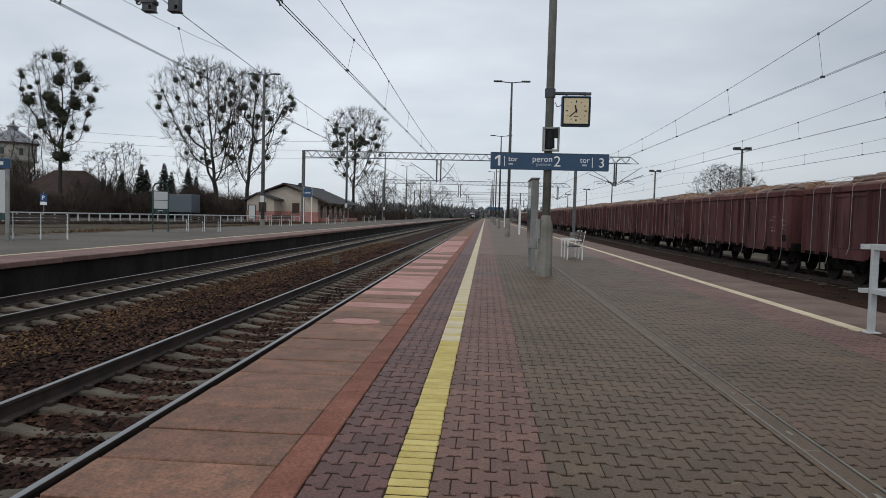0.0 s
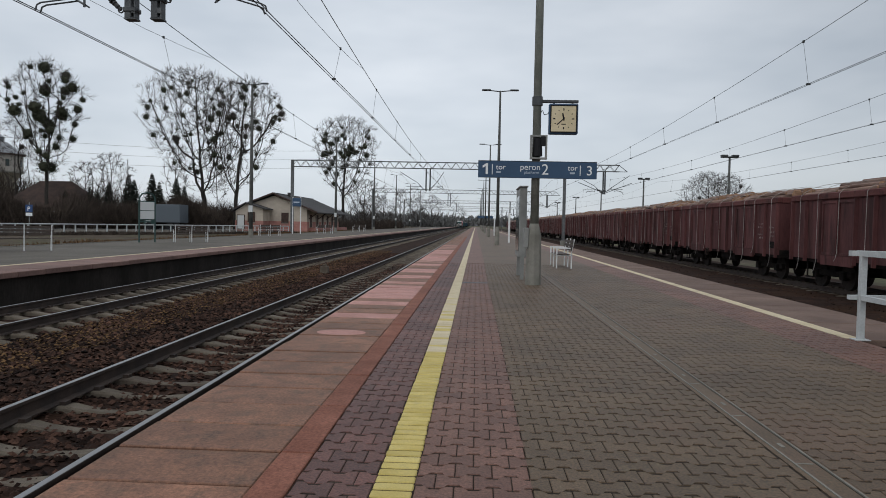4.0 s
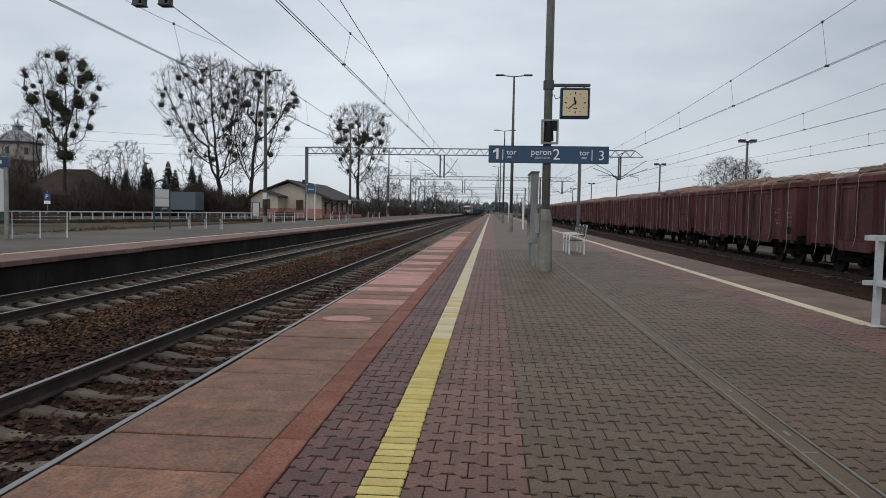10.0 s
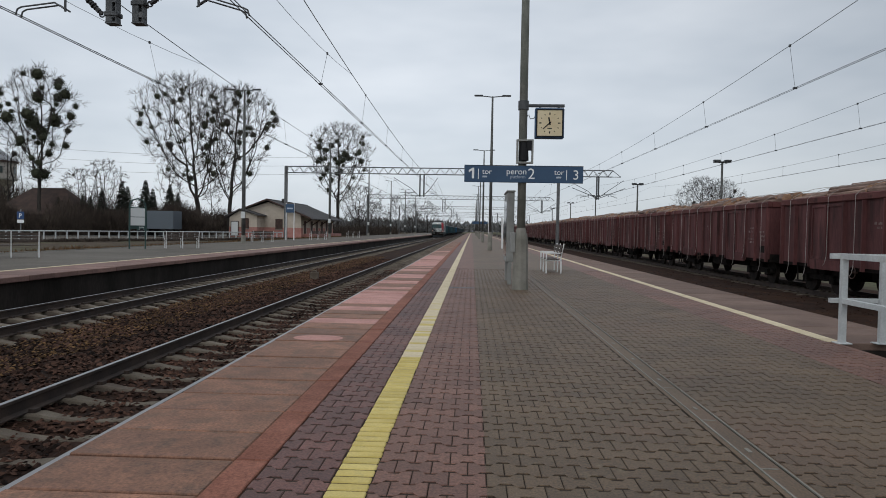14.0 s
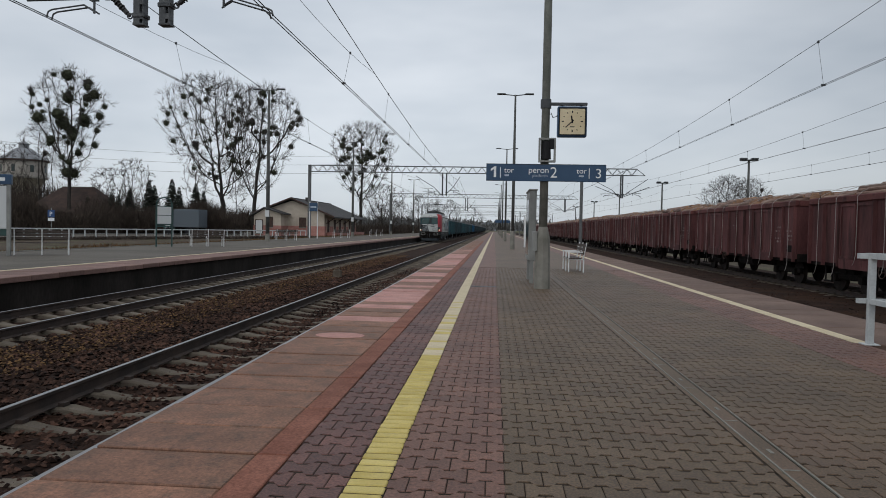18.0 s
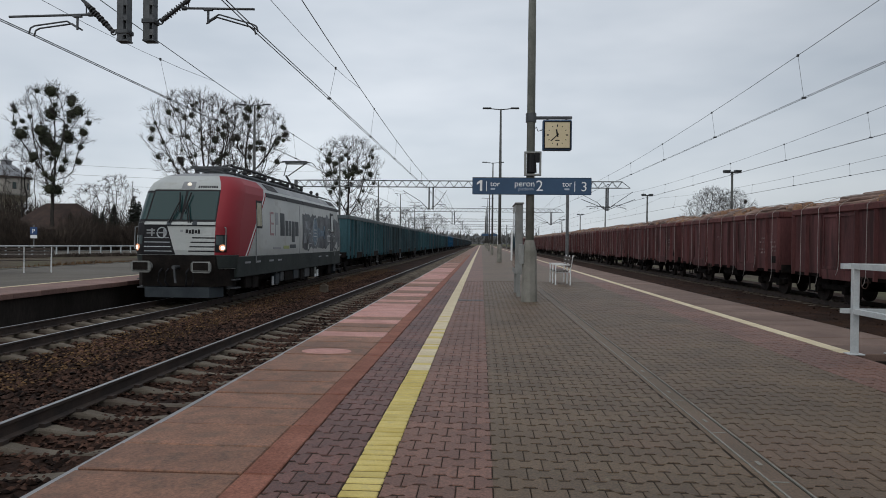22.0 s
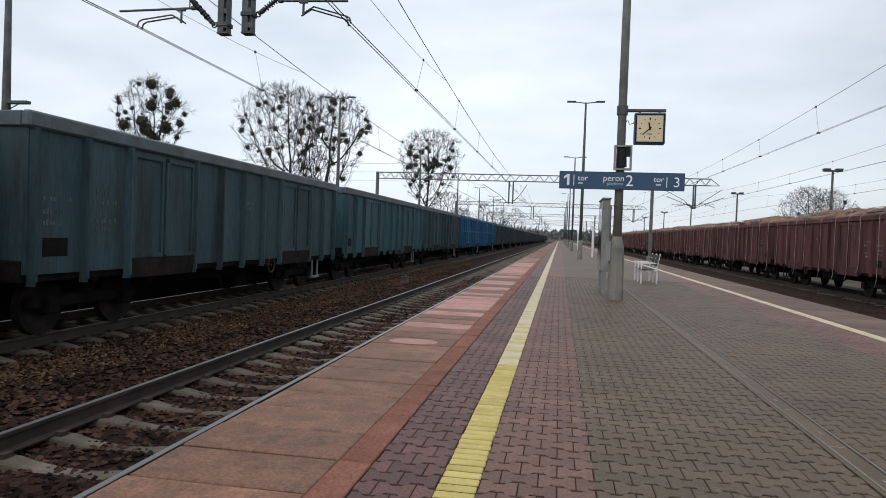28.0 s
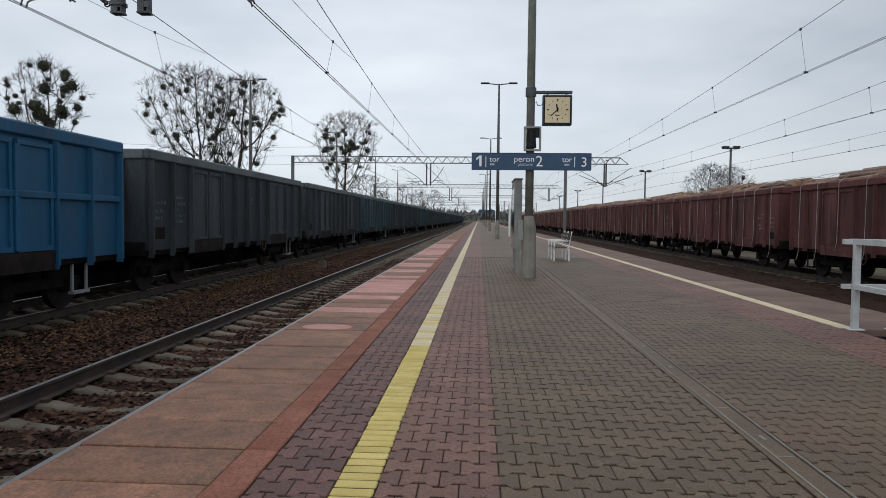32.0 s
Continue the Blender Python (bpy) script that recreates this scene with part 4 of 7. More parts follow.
def overhead(label, x, zc=5.12, zm=7.15, sag=0.93, first=-40.0, stagger=0.2, k=1.0, stitch=True):
    """Twin contact wires hung by droppers from a sagging messenger, with a stitch wire slung under it at each support."""
    w = thing("overhead_wire", label, "overhead wire", group="overhead wires")
    sup = [first] + list(PORTALS) + [380.0]
    at = [(x + (stagger if i % 2 else -stagger), y) for i, y in enumerate(sup)]
    for o in (-0.035, 0.035):
        part("contact_wire", Shape().line([(a + o, y, zc) for a, y in at], 0.0095 * k), "wire", w)
    mes, drop = [], Shape()
    hang = lambda u: zm - sag * 4 * u * (1 - u)
    for (xa, a), (xb, b) in zip(at, at[1:]):
        n = 14
        for j in range(n + 1):
            t = j / n
            q = (x, a + (b - a) * t, hang(t))
            if j or not mes:
                mes.append(q)
        for j in range(9):
            t = 0.09 + 0.82 * j / 8
            y, xx = a + (b - a) * t, xa + (xb - xa) * t
            top = hang(t)
            if stitch and j in (0, 8):
                d = (b - a) * min(t, 1 - t)
                top = hang(9.4 / (b - a)) - 0.46 * (1 - (d / 9.4) ** 2) ** 1.0
            drop.tube((x, y, top), (xx, y, zc), 0.0045, n=4, caps=False)
            drop.box(xx - 0.05, xx + 0.05, y - 0.02, y + 0.02, zc - 0.02, zc + 0.03)
            drop.box(x - 0.02, x + 0.02, y - 0.03, y + 0.03, top - 0.03, top + 0.03)
    part("messenger_wire", Shape().line(mes, 0.011 * k), "wire", w)
    if stitch:
        for y in PORTALS:
            z1 = hang(9.4 / 62.0)
            part("stitch_wire", Shape().line([(x, y + 9.4 * u, z1 - 0.46 * (1 - u * u)) for u in (-1, -0.75, -0.5, -0.25, 0, 0.25, 0.5, 0.75, 1)], 0.0055 * k), "wire", w)
    part("dropper", drop, "wire", w, kind="stuff")


overhead("twin contact wires and messenger over the near track", T1, zm=6.62, sag=0.8, stagger=-0.2)
overhead("twin contact wires and messenger over the through track", T2 + 0.1, zm=6.88, sag=0.8, stagger=0.3)
overhead("contact wire and messenger over the empty track", T3 + 0.2, zm=6.45, sag=0.75, k=0.65, stitch=False)
overhead("contact wire and messenger over the timber train", T4 + 0.3, zm=6.45, sag=0.75, k=0.65, stitch=False)
overhead("contact wire and messenger over a siding beyond the timber train", 19.8, zm=6.45, sag=0.75, k=0.65, stitch=False)
for y in (-38.0, 256.0):
    e = thing("overhead_line_mast", "single steel mast that holds the siding wire", "overhead line mast", pose(21.6, y, -0.95))
    part("mast", Shape().box(-0.14, 0.14, -0.14, 0.14, 0, 8.2, c=0.02), "steel", e)
    part("cantilever", Shape().path([(0, 0, 7.4), (-1.8, 0, 7.38)], 0.03, 6).path([(0, 0, 6.2), (-1.75, 0, 6.1)], 0.03, 6), "steel_dark", e)


# ---- lamp posts ----
M["lamp_shaft"] = surface("dark_weathered_steel", (0.055, 0.057, 0.055), (0.105, 0.108, 0.102), 2.5, 0.75, grain=40, speck=0.2)


def lamp_post(x, y, z, h, label, concrete, two=True):
    e = thing("lamp_post", label, "lamp post", pose(x, y, z), group="platform lamp posts")
    zb = 1.15
    if concrete:
        part("base", Shape().ring([(0, 0, 0, 0.165), (0, 0, 0.9, 0.15), (0, 0, 1.15, 0.135), (0, 0, 1.3, 0.09)], 10), "concrete", e, "tapered concrete base", smooth=False)
        part("shaft", Shape().ring([(0, 0, 1.25, 0.105), (0, 0, 5.5, 0.1), (0, 0, h, 0.06)], 12), "lamp_shaft", e, "weathered dark grey shaft", smooth=True)
    else:
        part("base", Shape().ring([(0, 0, 0, 0.2), (0, 0, 0.6, 0.17)], 10), "concrete", e, "square concrete foot")
        part("shaft", Shape().ring([(0, 0, 0.55, 0.15), (0, 0, 4.5, 0.14), (0, 0, h, 0.07)], 12), "lamp_shaft", e, "weathered dark grey shaft", smooth=True)
        part("notice", Shape().box(-0.16, 0.16, -0.16, -0.14, 1.9, 2.4), "poster", e, "small pale notice")
    part("crossarm", Shape().path([(-0.75, 0, h + 0.03), (0, 0, h - 0.05), (0.75, 0, h + 0.03)], 0.035, 8), "steel_dark", e)
    for sx in (-1, 1):
        part("luminaire", Shape().box(min(sx * 0.65, sx * 1.25), max(sx * 0.65, sx * 1.25), -0.12, 0.12, h + 0.0, h + 0.1, c=0.035), "steel_dark", e, "flat dark lantern")
    return e


for k in range(1, 8):
    lamp_post(1.5, 15.75 + 31.3 * k, 0, 10.5, "tall two-armed lamp post on the island platform", True)
first_lamp = lamp_post(-18.0, 20.0, FAR_Z, 11.6, "tall two-armed lamp post with a short bracket on the far platform", False)
part("bracket", Shape().box(0.1, 0.85, -0.1, 0.1, 5.0, 5.1, c=0.01).tube((0.05, 0, 4.8), (0.5, 0, 5.02), 0.02, n=5), "green_paint", first_lamp, "flat dark bracket")
for k in range(0, 6):
    lamp_post(-17.15, 51.5 + 31.5 * k, FAR_Z, 11.6, "tall two-armed lamp post on the far platform", False)


def yard_light(x, y, h):
    e = thing("yard_light", "plain yard floodlight mast with a flat crosshead", "floodlight mast", pose(x, y, -0.95), group="yard floodlight masts")
    part("mast", Shape().ring([(0, 0, 0, 0.16), (0, 0, h, 0.09)], 10), "lamp_shaft", e, smooth=True)
    part("crosshead", Shape().box(-0.75, 0.75, -0.2, 0.2, h, h + 0.12, c=0.03), "steel_dark", e, "flat dark crosshead")
    part("floodlight", Shape().box(-0.75, -0.2, -0.25, 0.25, h + 0.12, h + 0.26, c=0.03), "steel_dark", e)
    part("floodlight", Shape().box(0.2, 0.75, -0.25, 0.25, h + 0.12, h + 0.26, c=0.03), "steel_dark", e)


for x, y, h in ((22.4, 34.0, 9.2), (22.4, 62.0, 8.7), (22.4, 93.0, 8.8), (22.4, 124.0, 8.8), (22.4, 155.0, 8.8), (22.4, 190.0, 8.8)):
    yard_light(x, y, h)

# ---- the post with the platform sign and the clock ----
post = thing("sign_post", "lamp post with concrete base that bears the platform sign", "post", pose(1.36, 15.72, 0))
part("base", Shape().ring([(0, 0, 0, 0.18), (0, 0, 1.15, 0.16), (0, 0, 1.4, 0.1)], 8), "concrete", post, "octagonal concrete base")
part("shaft", Shape().ring([(0, 0, 1.35, 0.095), (0, 0, 6.0, 0.09), (0, 0, 10.9, 0.06)], 16), "pole_green", post, "weathered steel shaft", smooth=True)
part("switch_box", Shape().box(-0.24, -0.13, -0.1, 0.1, 0.85, 1.3, c=0.012), "cabinet", post, "small grey switch box")
part("crossarm", Shape().path([(-0.75, 0, 10.93), (0, 0, 10.85), (0.75, 0, 10.93)], 0.035, 8), "steel_dark", post)
for sx in (-1, 1):
    part("luminaire", Shape().box(min(sx * 0.65, sx * 1.25), max(sx * 0.65, sx * 1.25), -0.12, 0.12, 10.9, 11.0, c=0.035), "steel_dark", post, "flat dark lantern")

sg = thing("platform_sign", "long dark blue enamel sign with white platform and track numbers", "sign", pose(0.05, 15.55, 2.44))
part("panel", Shape().box(0, 2.66, 0, 0.06, -0.02, 0.35, c=0.008), "sign_blue", sg)
part("top_edge", Shape().box(0, 2.66, 0.002, 0.062, 0.353, 0.365), "steel_dark", sg)
part("numeral", Shape().prism([(0.17, 0.06), (0.222, 0.06), (0.222, 0.3), (0.18, 0.3), (0.1, 0.245), (0.1, 0.195), (0.17, 0.238)], "y", -0.004, 0.001), "letter", sg, "white numeral one")
for x, t, s in ((1.42, "2", 0.34), (2.42, "3", 0.3)):
    words(t, s, (x, -0.002, 0.065), sg, "letter", "numeral")
for x in (0.31, 2.28):
    part("divider", Shape().box(x, x + 0.016, -0.003, 0.001, 0.05, 0.28), "letter", sg)
words("tor", 0.17, (0.4, -0.002, 0.165), sg, "letter")
words("tor", 0.17, (2.01, -0.002, 0.165), sg, "letter")
words("peron", 0.19, (0.94, -0.002, 0.165), sg, "letter")
words("platform", 0.1, (1.03, -0.002, 0.075), sg, "letter_dim")
for x0, x1 in ((0.41, 0.51), (2.06, 2.17)):
    part("faint_line_of_text", Shape().box(x0, x1, -0.003, 0.001, 0.085, 0.125), "letter_dim", sg)
part("clamp", Shape().box(1.2, 1.54, 0.055, 0.11, 0.05, 0.29), "steel_dark", sg)

ck = thing("platform_clock", "square dark-framed station clock with a cream dial", "clock", pose(1.94, 15.66, 3.76))
part("case", Shape().box(-0.325, 0.325, -0.09, 0.09, -0.34, 0.34, c=0.02), "sign_blue", ck, "dark blue case")
part("dial", Shape().box(-0.275, 0.275, -0.098, -0.09, -0.285, 0.285, c=0.003), "clock_face", ck, "cream dial")
part("rim", Shape().box(-0.3, -0.276, -0.104, -0.088, -0.31, 0.31).box(0.276, 0.3, -0.104, -0.088, -0.31, 0.31).box(-0.276, 0.276, -0.104, -0.088, 0.286, 0.31).box(-0.276, 0.276, -0.104, -0.088, -0.31, -0.286), "black", ck)
for i in range(12):
    a = radians(30 * i)
    r0, r1, w = (0.185, 0.235, 0.013) if i % 3 == 0 else (0.2, 0.23, 0.008)
    t = Shape().box(-w, w, -0.1, -0.097, r0, r1)
    o = part("hour_mark", t, "black", ck)
    o.rotation_euler = (0, a, 0)
for nm, ang, ln, w in (("hour_hand", 349, 0.13, 0.016), ("minute_hand", 228, 0.2, 0.011)):
    o = part(nm, Shape().box(-w, w, -0.104, -0.1, -0.04, ln), "black", ck)
    o.rotation_euler = (0, radians(ang), 0)
part("maker_mark", Shape().box(-0.05, 0.05, -0.1, -0.097, -0.13, -0.11), "black", ck)
br = thing("clock_bracket", "dark horizontal bracket clamped to the lamp post", "bracket", pose(1.36, 15.72, 4.17))
part("arm", Shape().box(0.05, 0.92, -0.05, 0.05, -0.03, 0.03, c=0.008), "steel_dark", br)
part("collar", Shape().ring([(0, 0, -0.1, 0.12), (0, 0, 0.1, 0.12)], 14), "steel_dark", br)
part("stay", Shape().tube((0.02, 0, -0.08), (0.08, 0, -0.25), 0.03), "steel_dark", br)
part("hanger", Shape().box(0.35, 0.39, -0.03, 0.03, -0.09, -0.02).box(0.77, 0.81, -0.03, 0.03, -0.09, -0.02), "steel_dark", br)
part("cable", Shape().path([(0.12, 0, -0.2), (0.16, 0, -0.3), (0.24, 0, -0.28), (0.28, 0, -0.2)], 0.008, 5), "black", br)
sp = thing("loudspeaker_frame", "white square frame with a dark loudspeaker clamped to the post", "loudspeaker", pose(1.4, 15.6, 3.12))
part("frame", Shape().box(-0.19, -0.15, -0.06, 0.06, -0.27, 0.27).box(0.15, 0.19, -0.06, 0.06, -0.27, 0.27).box(-0.15, 0.15, -0.06, 0.06, 0.23, 0.27).box(-0.15, 0.15, -0.06, 0.06, -0.27, -0.23), "cabinet", sp, "white frame")
part("horn", Shape().ring([(-0.02, 0, -0.2, 0.11), (-0.02, 0, 0.2, 0.09)], 12), "black", sp, "dark horn")
part("joint_box", Shape().box(0.04, 0.15, -0.08, -0.02, 0.02, 0.24, c=0.01), "black", sp)

ib = thing("information_case", "tall grey display case on two posts", "information board", pose(1.2, 17.9, 0))
part("case", Shape().box(-0.09, 0.09, -0.75, 0.75, 0.55, 2.3, c=0.02), "cabinet", ib, "grey metal case")
part("glazing", Shape().box(-0.097, -0.091, -0.65, 0.65, 0.7, 2.1), "glass", ib, "glazed front")
for yy in (-0.7, 0.7):
    part("leg", Shape().box(-0.045, 0.045, yy - 0.045, yy + 0.045, 0, 0.56), "cabinet", ib)
part("cap", Shape().box(-0.11, 0.11, -0.78, 0.78, 2.3, 2.34, c=0.01), "cabinet", ib)
for x, y in ((2.6, 53.0), (2.4, 88.0)):
    nb = thing("notice_board", "slim white notice board on the island platform", "information board", pose(x, y, 0))
    part("board", Shape().box(-0.06, 0.06, -0.5, 0.5, 0.6, 2.3, c=0.01), "white", nb)
    part("leg", Shape().box(-0.05, 0.05, -0.45, -0.37, 0, 0.6), "white", nb)
    part("leg", Shape().box(-0.05, 0.05, 0.37, 0.45, 0, 0.6), "white", nb)
far_sign = thing("platform_sign", "distant blue platform sign on its post", "sign", pose(0.3, 118, 2.5))
part("panel", Shape().box(0, 2.66, 0, 0.06, 0, 0.45, c=0.01), "sign_blue", far_sign)
part("post", Shape().box(1.2, 1.32, 0.07, 0.19, -2.5, 0.6), "pole_green", far_sign)


def bench(at, label):
    e = thing("platform_bench", label, "bench", at, group="platform benches")
    L = 0.86
    for y in (-L, 0.0, L):
        s = Shape()
        s.box(-0.27, -0.23, y - 0.02, y + 0.02, 0, 0.63, c=0.004).box(0.2, 0.24, y - 0.02, y + 0.02, 0, 0.46, c=0.004)
        s.box(-0.27, 0.24, y - 0.02, y + 0.02, 0.4, 0.435, c=0.004).box(-0.29, 0.2, y - 0.022, y + 0.022, 0.63, 0.665, c=0.004)
        s.tube((0.2, y, 0.43), (0.3, y, 0.95), 0.02, n=6)
        part("leg_frame", s, "white", e, "white steel leg frame")
    for x in (-0.2, -0.1, 0.0, 0.1):
        part("seat_slat", Shape().box(x - 0.04, x + 0.04, -L - 0.08, L + 0.08, 0.436, 0.465, c=0.006), "wood", e, "dark wooden slat")
    for k, z in enumerate((0.62, 0.74, 0.86)):
        o = 0.2 + 0.1 * (z - 0.43) / 0.52
        part("back_slat", Shape().box(o - 0.045, o - 0.018, -L - 0.08, L + 0.08, z - 0.045, z + 0.045, c=0.006), "wood", e, "dark wooden slat")
    return e


bench(pose(2.9, 23.0, 0), "white-framed bench with dark wooden slats on the island platform")
bench(pose(2.8, 40.0, 0), "white-framed bench with dark wooden slats on the island platform")
for x, y in ((-16.3, 24.0), (-15.75, 37.2), (-17.4, 57.0), (-16.5, 74.0), (-16.5, 96.0)):
    bench(pose(x, y, FAR_Z, 0, 0, -55), "white-framed bench with dark slats on the far platform")

M["rail_grey"] = surface("pale_grey_paint", (0.43, 0.455, 0.46), (0.54, 0.56, 0.56), 3, 0.55, grain=40, speck=0.1, bump=0.05, dirt=(0.33, 0.33, 0.31), dirt_at=0.66, dirt_scale=3.0)
rl = thing("stair_railing", "pale grey painted steel railing around the steps at the platform edge", "railing", pose(0, 0, 0))
for x, y in ((4.865, 8.8), (4.845, 6.6), (4.825, 4.4), (4.805, 2.2), (5.37, 8.84), (6.1, 8.9)):
    q1 = part("post", Shape().box(x - 0.04, x + 0.04, y - 0.03, y + 0.03, -0.01, 1.06, c=0.006), "rail_grey", rl)
    part("foot_plate", Shape().box(x - 0.09, x + 0.09, y - 0.08, y + 0.08, 0.0, 0.014, c=0.003), "rail_grey", q1)
for z, h in ((0.53, 0.03), (1.085, 0.035)):
    part("bar", Shape().prism([(4.765, 1.6), (4.835, 1.6), (4.905, 8.9), (4.835, 8.9)], "z", z - h, z + h), "rail_grey", rl)
    part("bar", Shape().prism([(4.735, 8.83), (4.735, 8.9), (6.2, 8.97), (6.2, 8.9)], "z", z - h + 0.002, z + h - 0.003), "rail_grey", rl)

kb = thing("cable_box", "small pale concrete marker block between the tracks", "marker block", pose(-5.95, 26.9, -0.72))
part("block", Shape().box(-0.16, 0.16, -0.1, 0.1, 0, 0.3, c=0.02), "sleeper", kb)
part("lid", Shape().box(-0.09, 0.09, -0.1, 0.1, 0.3, 0.36, c=0.02), "sleeper", kb)

# ---- freight wagons ----
M["faded_mark"] = surface("faded_white_marks", (0.04, 0.07, 0.078), (0.1, 0.12, 0.122), 3.0, 0.85, grain=40, speck=0.5, bump=0.0)
M["pale_mark"] = surface("pale_white_marks", (0.1, 0.055, 0.05), (0.28, 0.22, 0.2), 3.0, 0.85, grain=40, speck=0.5, bump=0.0)
M["rust_grime"] = surface("rusty_grime", (0.011, 0.0095, 0.009), (0.03, 0.022, 0.019), 2.0, 0.9, grain=25, speck=0.3, spec=0.15)
HALF, WID = 6.42, 1.42


def bogie(e, y):
    fr = Shape()
    for d in (-0.9, 0.9):
        fr.box(-1.06, -0.82, y + d - 0.14, y + d + 0.14, 0.34, 0.6, c=0.03).box(0.82, 1.06, y + d - 0.14, y + d + 0.14, 0.34, 0.6, c=0.03)
    b = part("bogie", fr.box(-0.95, -0.8, y - 1.3, y + 1.3, 0.42, 0.62, c=0.03).box(0.8, 0.95, y - 1.3, y + 1.3, 0.42, 0.62, c=0.03).box(-0.9, 0.9, y - 0.2, y + 0.2, 0.4, 0.8, c=0.03), "underframe", e, "grimy cast bogie frame")
    for d in (-0.9, 0.9):
        for x in (-0.7525, 0.7525):
            s = Shape().tube((x - 0.065, y + d, 0.46), (x + 0.065, y + d, 0.46), 0.46, n=20).tube((x + math.copysign(0.1, x), y + d, 0.46), (x + math.copysign(0.065, x), y + d, 0.46), 0.14, n=10)
            part("wheel", s, "wheel", b, "worn steel wheel")
    return b


def wagon(at, paint, label, belt=False, edge="wagon_edge", mark="faded_mark", toe=True, post=None, flap="rust_grime", step="loco_roof"):
    """An open high-sided bogie wagon, 14.04 m over its buffers."""
    e = thing("open_wagon", label, "freight wagon", at)
    part("floor", Shape().box(-WID + 0.07, WID - 0.07, -HALF + 0.07, HALF - 0.07, 1.165, 1.28), "underframe", e)
    for sx in (-1, 1):
        a, b = sorted((sx * WID, sx * (WID - 0.06)))
        part("side_wall", Shape().box(a, b, -HALF, HALF, 1.0, 3.15), paint, e)
        part("sole_bar", Shape().box(min(sx * 1.2, sx * 1.35), max(sx * 1.2, sx * 1.35), -HALF + 0.11, HALF - 0.11, 0.88, 1.16, c=0.02), "underframe", e)
        r0, r1 = sorted((sx * (WID - 0.08), sx * (WID + 0.07)))
        part("top_rail", Shape().box(r0, r1, -HALF - 0.06, HALF + 0.06, 3.04, 3.27, c=0.03), edge, e, "broad worn top rail")
        o0, o1 = sorted((sx * WID, sx * (WID + 0.09)))
        n = 13
        for i in (k for k in range(n) if k not in (3, 9)):
            y = -HALF + 0.07 + (2 * HALF - 0.14) * i / (n - 1)
            s = Shape()
            s.prism([(sx * WID, y - 0.05), (sx * (WID + 0.11), y - 0.026), (sx * (WID + 0.11), y + 0.026), (sx * WID, y + 0.05)], "z", 0.9, 3.045)
            if toe:
                s.prism([(sx * (WID - 0.02), y - 0.04), (sx * (WID + 0.09), y - 0.02), (sx * (WID + 0.09), y + 0.02), (sx * (WID - 0.02), y + 0.04)], "z", 0.84, 0.9)
            part("post", s, post or paint, e)
        for bay in (2, 8):
            y0 = -HALF + 0.07 + (2 * HALF - 0.14) * bay / (n - 1) + 0.06
            y1 = y0 + 2 * (2 * HALF - 0.14) / (n - 1) - 0.12
            ym = (y0 + y1) / 2
            for c0, c1 in ((y0 + 0.03, ym - 0.06), (ym + 0.06, y1 - 0.03)):
                dr = Shape()
                p0, p1 = sorted((sx * WID, sx * (WID + 0.035)))
                dr.box(p0, p1, c0, c1, 1.18, 2.98, c=0.01)
                f0, f1 = sorted((sx * (WID + 0.03), sx * (WID + 0.07)))
                dr.box(f0, f1, c0, c0 + 0.07, 1.18, 2.98).box(f0, f1, c1 - 0.07, c1, 1.18, 2.98).box(f0, f1, c0 + 0.07, c1 - 0.07, 2.9, 2.975).box(f0, f1, c0 + 0.07, c1 - 0.07, 1.185, 1.27)
                part("door", dr, paint, e, "side door leaf with a raised frame")
            k0, k1 = sorted((sx * (WID + 0.02), sx * (WID + 0.1)))
            part("door_flap", Shape().prism([(sx * (WID + 0.002), 0.84), (sx * (WID + 0.06), 0.84), (sx * (WID + 0.09), 1.17), (sx * (WID + 0.002), 1.17)], "y", y0 + 0.01, y1 - 0.01), flap, e, "rusty drop flap under the doors")
            part("lock_bar", Shape().box(k0, k1, ym - 0.025, ym + 0.025, 1.2, 2.9, c=0.008), paint, e, "upright lock bar")
        if belt:
            part("belt_rail", Shape().box(min(sx * (WID + 0.03), sx * (WID + 0.08)), max(sx * (WID + 0.03), sx * (WID + 0.08)), -HALF + 0.03, HALF - 0.03, 2.05, 2.17, c=0.015), paint, e)
        part("step_frame", Shape().box(sx * 1.3 - 0.02, sx * 1.3 + 0.02, HALF - 1.5, HALF - 1.45, 0.35, 1.0).box(sx * 1.3 - 0.02, sx * 1.3 + 0.02, HALF - 1.05, HALF - 1.0, 0.35, 1.0).box(sx * 1.3 - 0.06, sx * 1.3 + 0.06, HALF - 1.5, HALF - 1.0, 0.33, 0.38), step, e, "bare metal foot step")
        part("hand_wheel", Shape().path([(sx * 1.47, 1.6 + 0.19 * math.cos(k * 0.628), 0.85 + 0.19 * math.sin(k * 0.628)) for k in range(11)], 0.018, 5).tube((sx * 1.3, 1.6, 0.85), (sx * 1.48, 1.6, 0.85), 0.03, n=6), "dark_wood", e, "dull red brake wheel")
        m0, m1 = sorted((sx * (WID + 0.001), sx * (WID + 0.006)))
        for bay, lines in ((0, ((2.05, 0.62), (1.86, 0.5), (1.7, 0.4))), (1, ((2.2, 0.5), (2.05, 0.66), (1.9, 0.3), (1.76, 0.6), (1.62, 0.45))), (6, ((2.3, 0.4), (2.18, 0.3)))):
            ys = -HALF + 0.07 + (2 * HALF - 0.14) * bay / 12 + 0.22
            mk = Shape()
            for z, ln in lines:
                u = 0.0
                while u < ln - 0.05:
                    if int(u * 37 + z * 91) % 4:
                        mk.box(m0, m1, ys + u, ys + u + 0.045, z, z + 0.06 + 0.02 * (int(u * 53) % 2))
                    u += 0.065
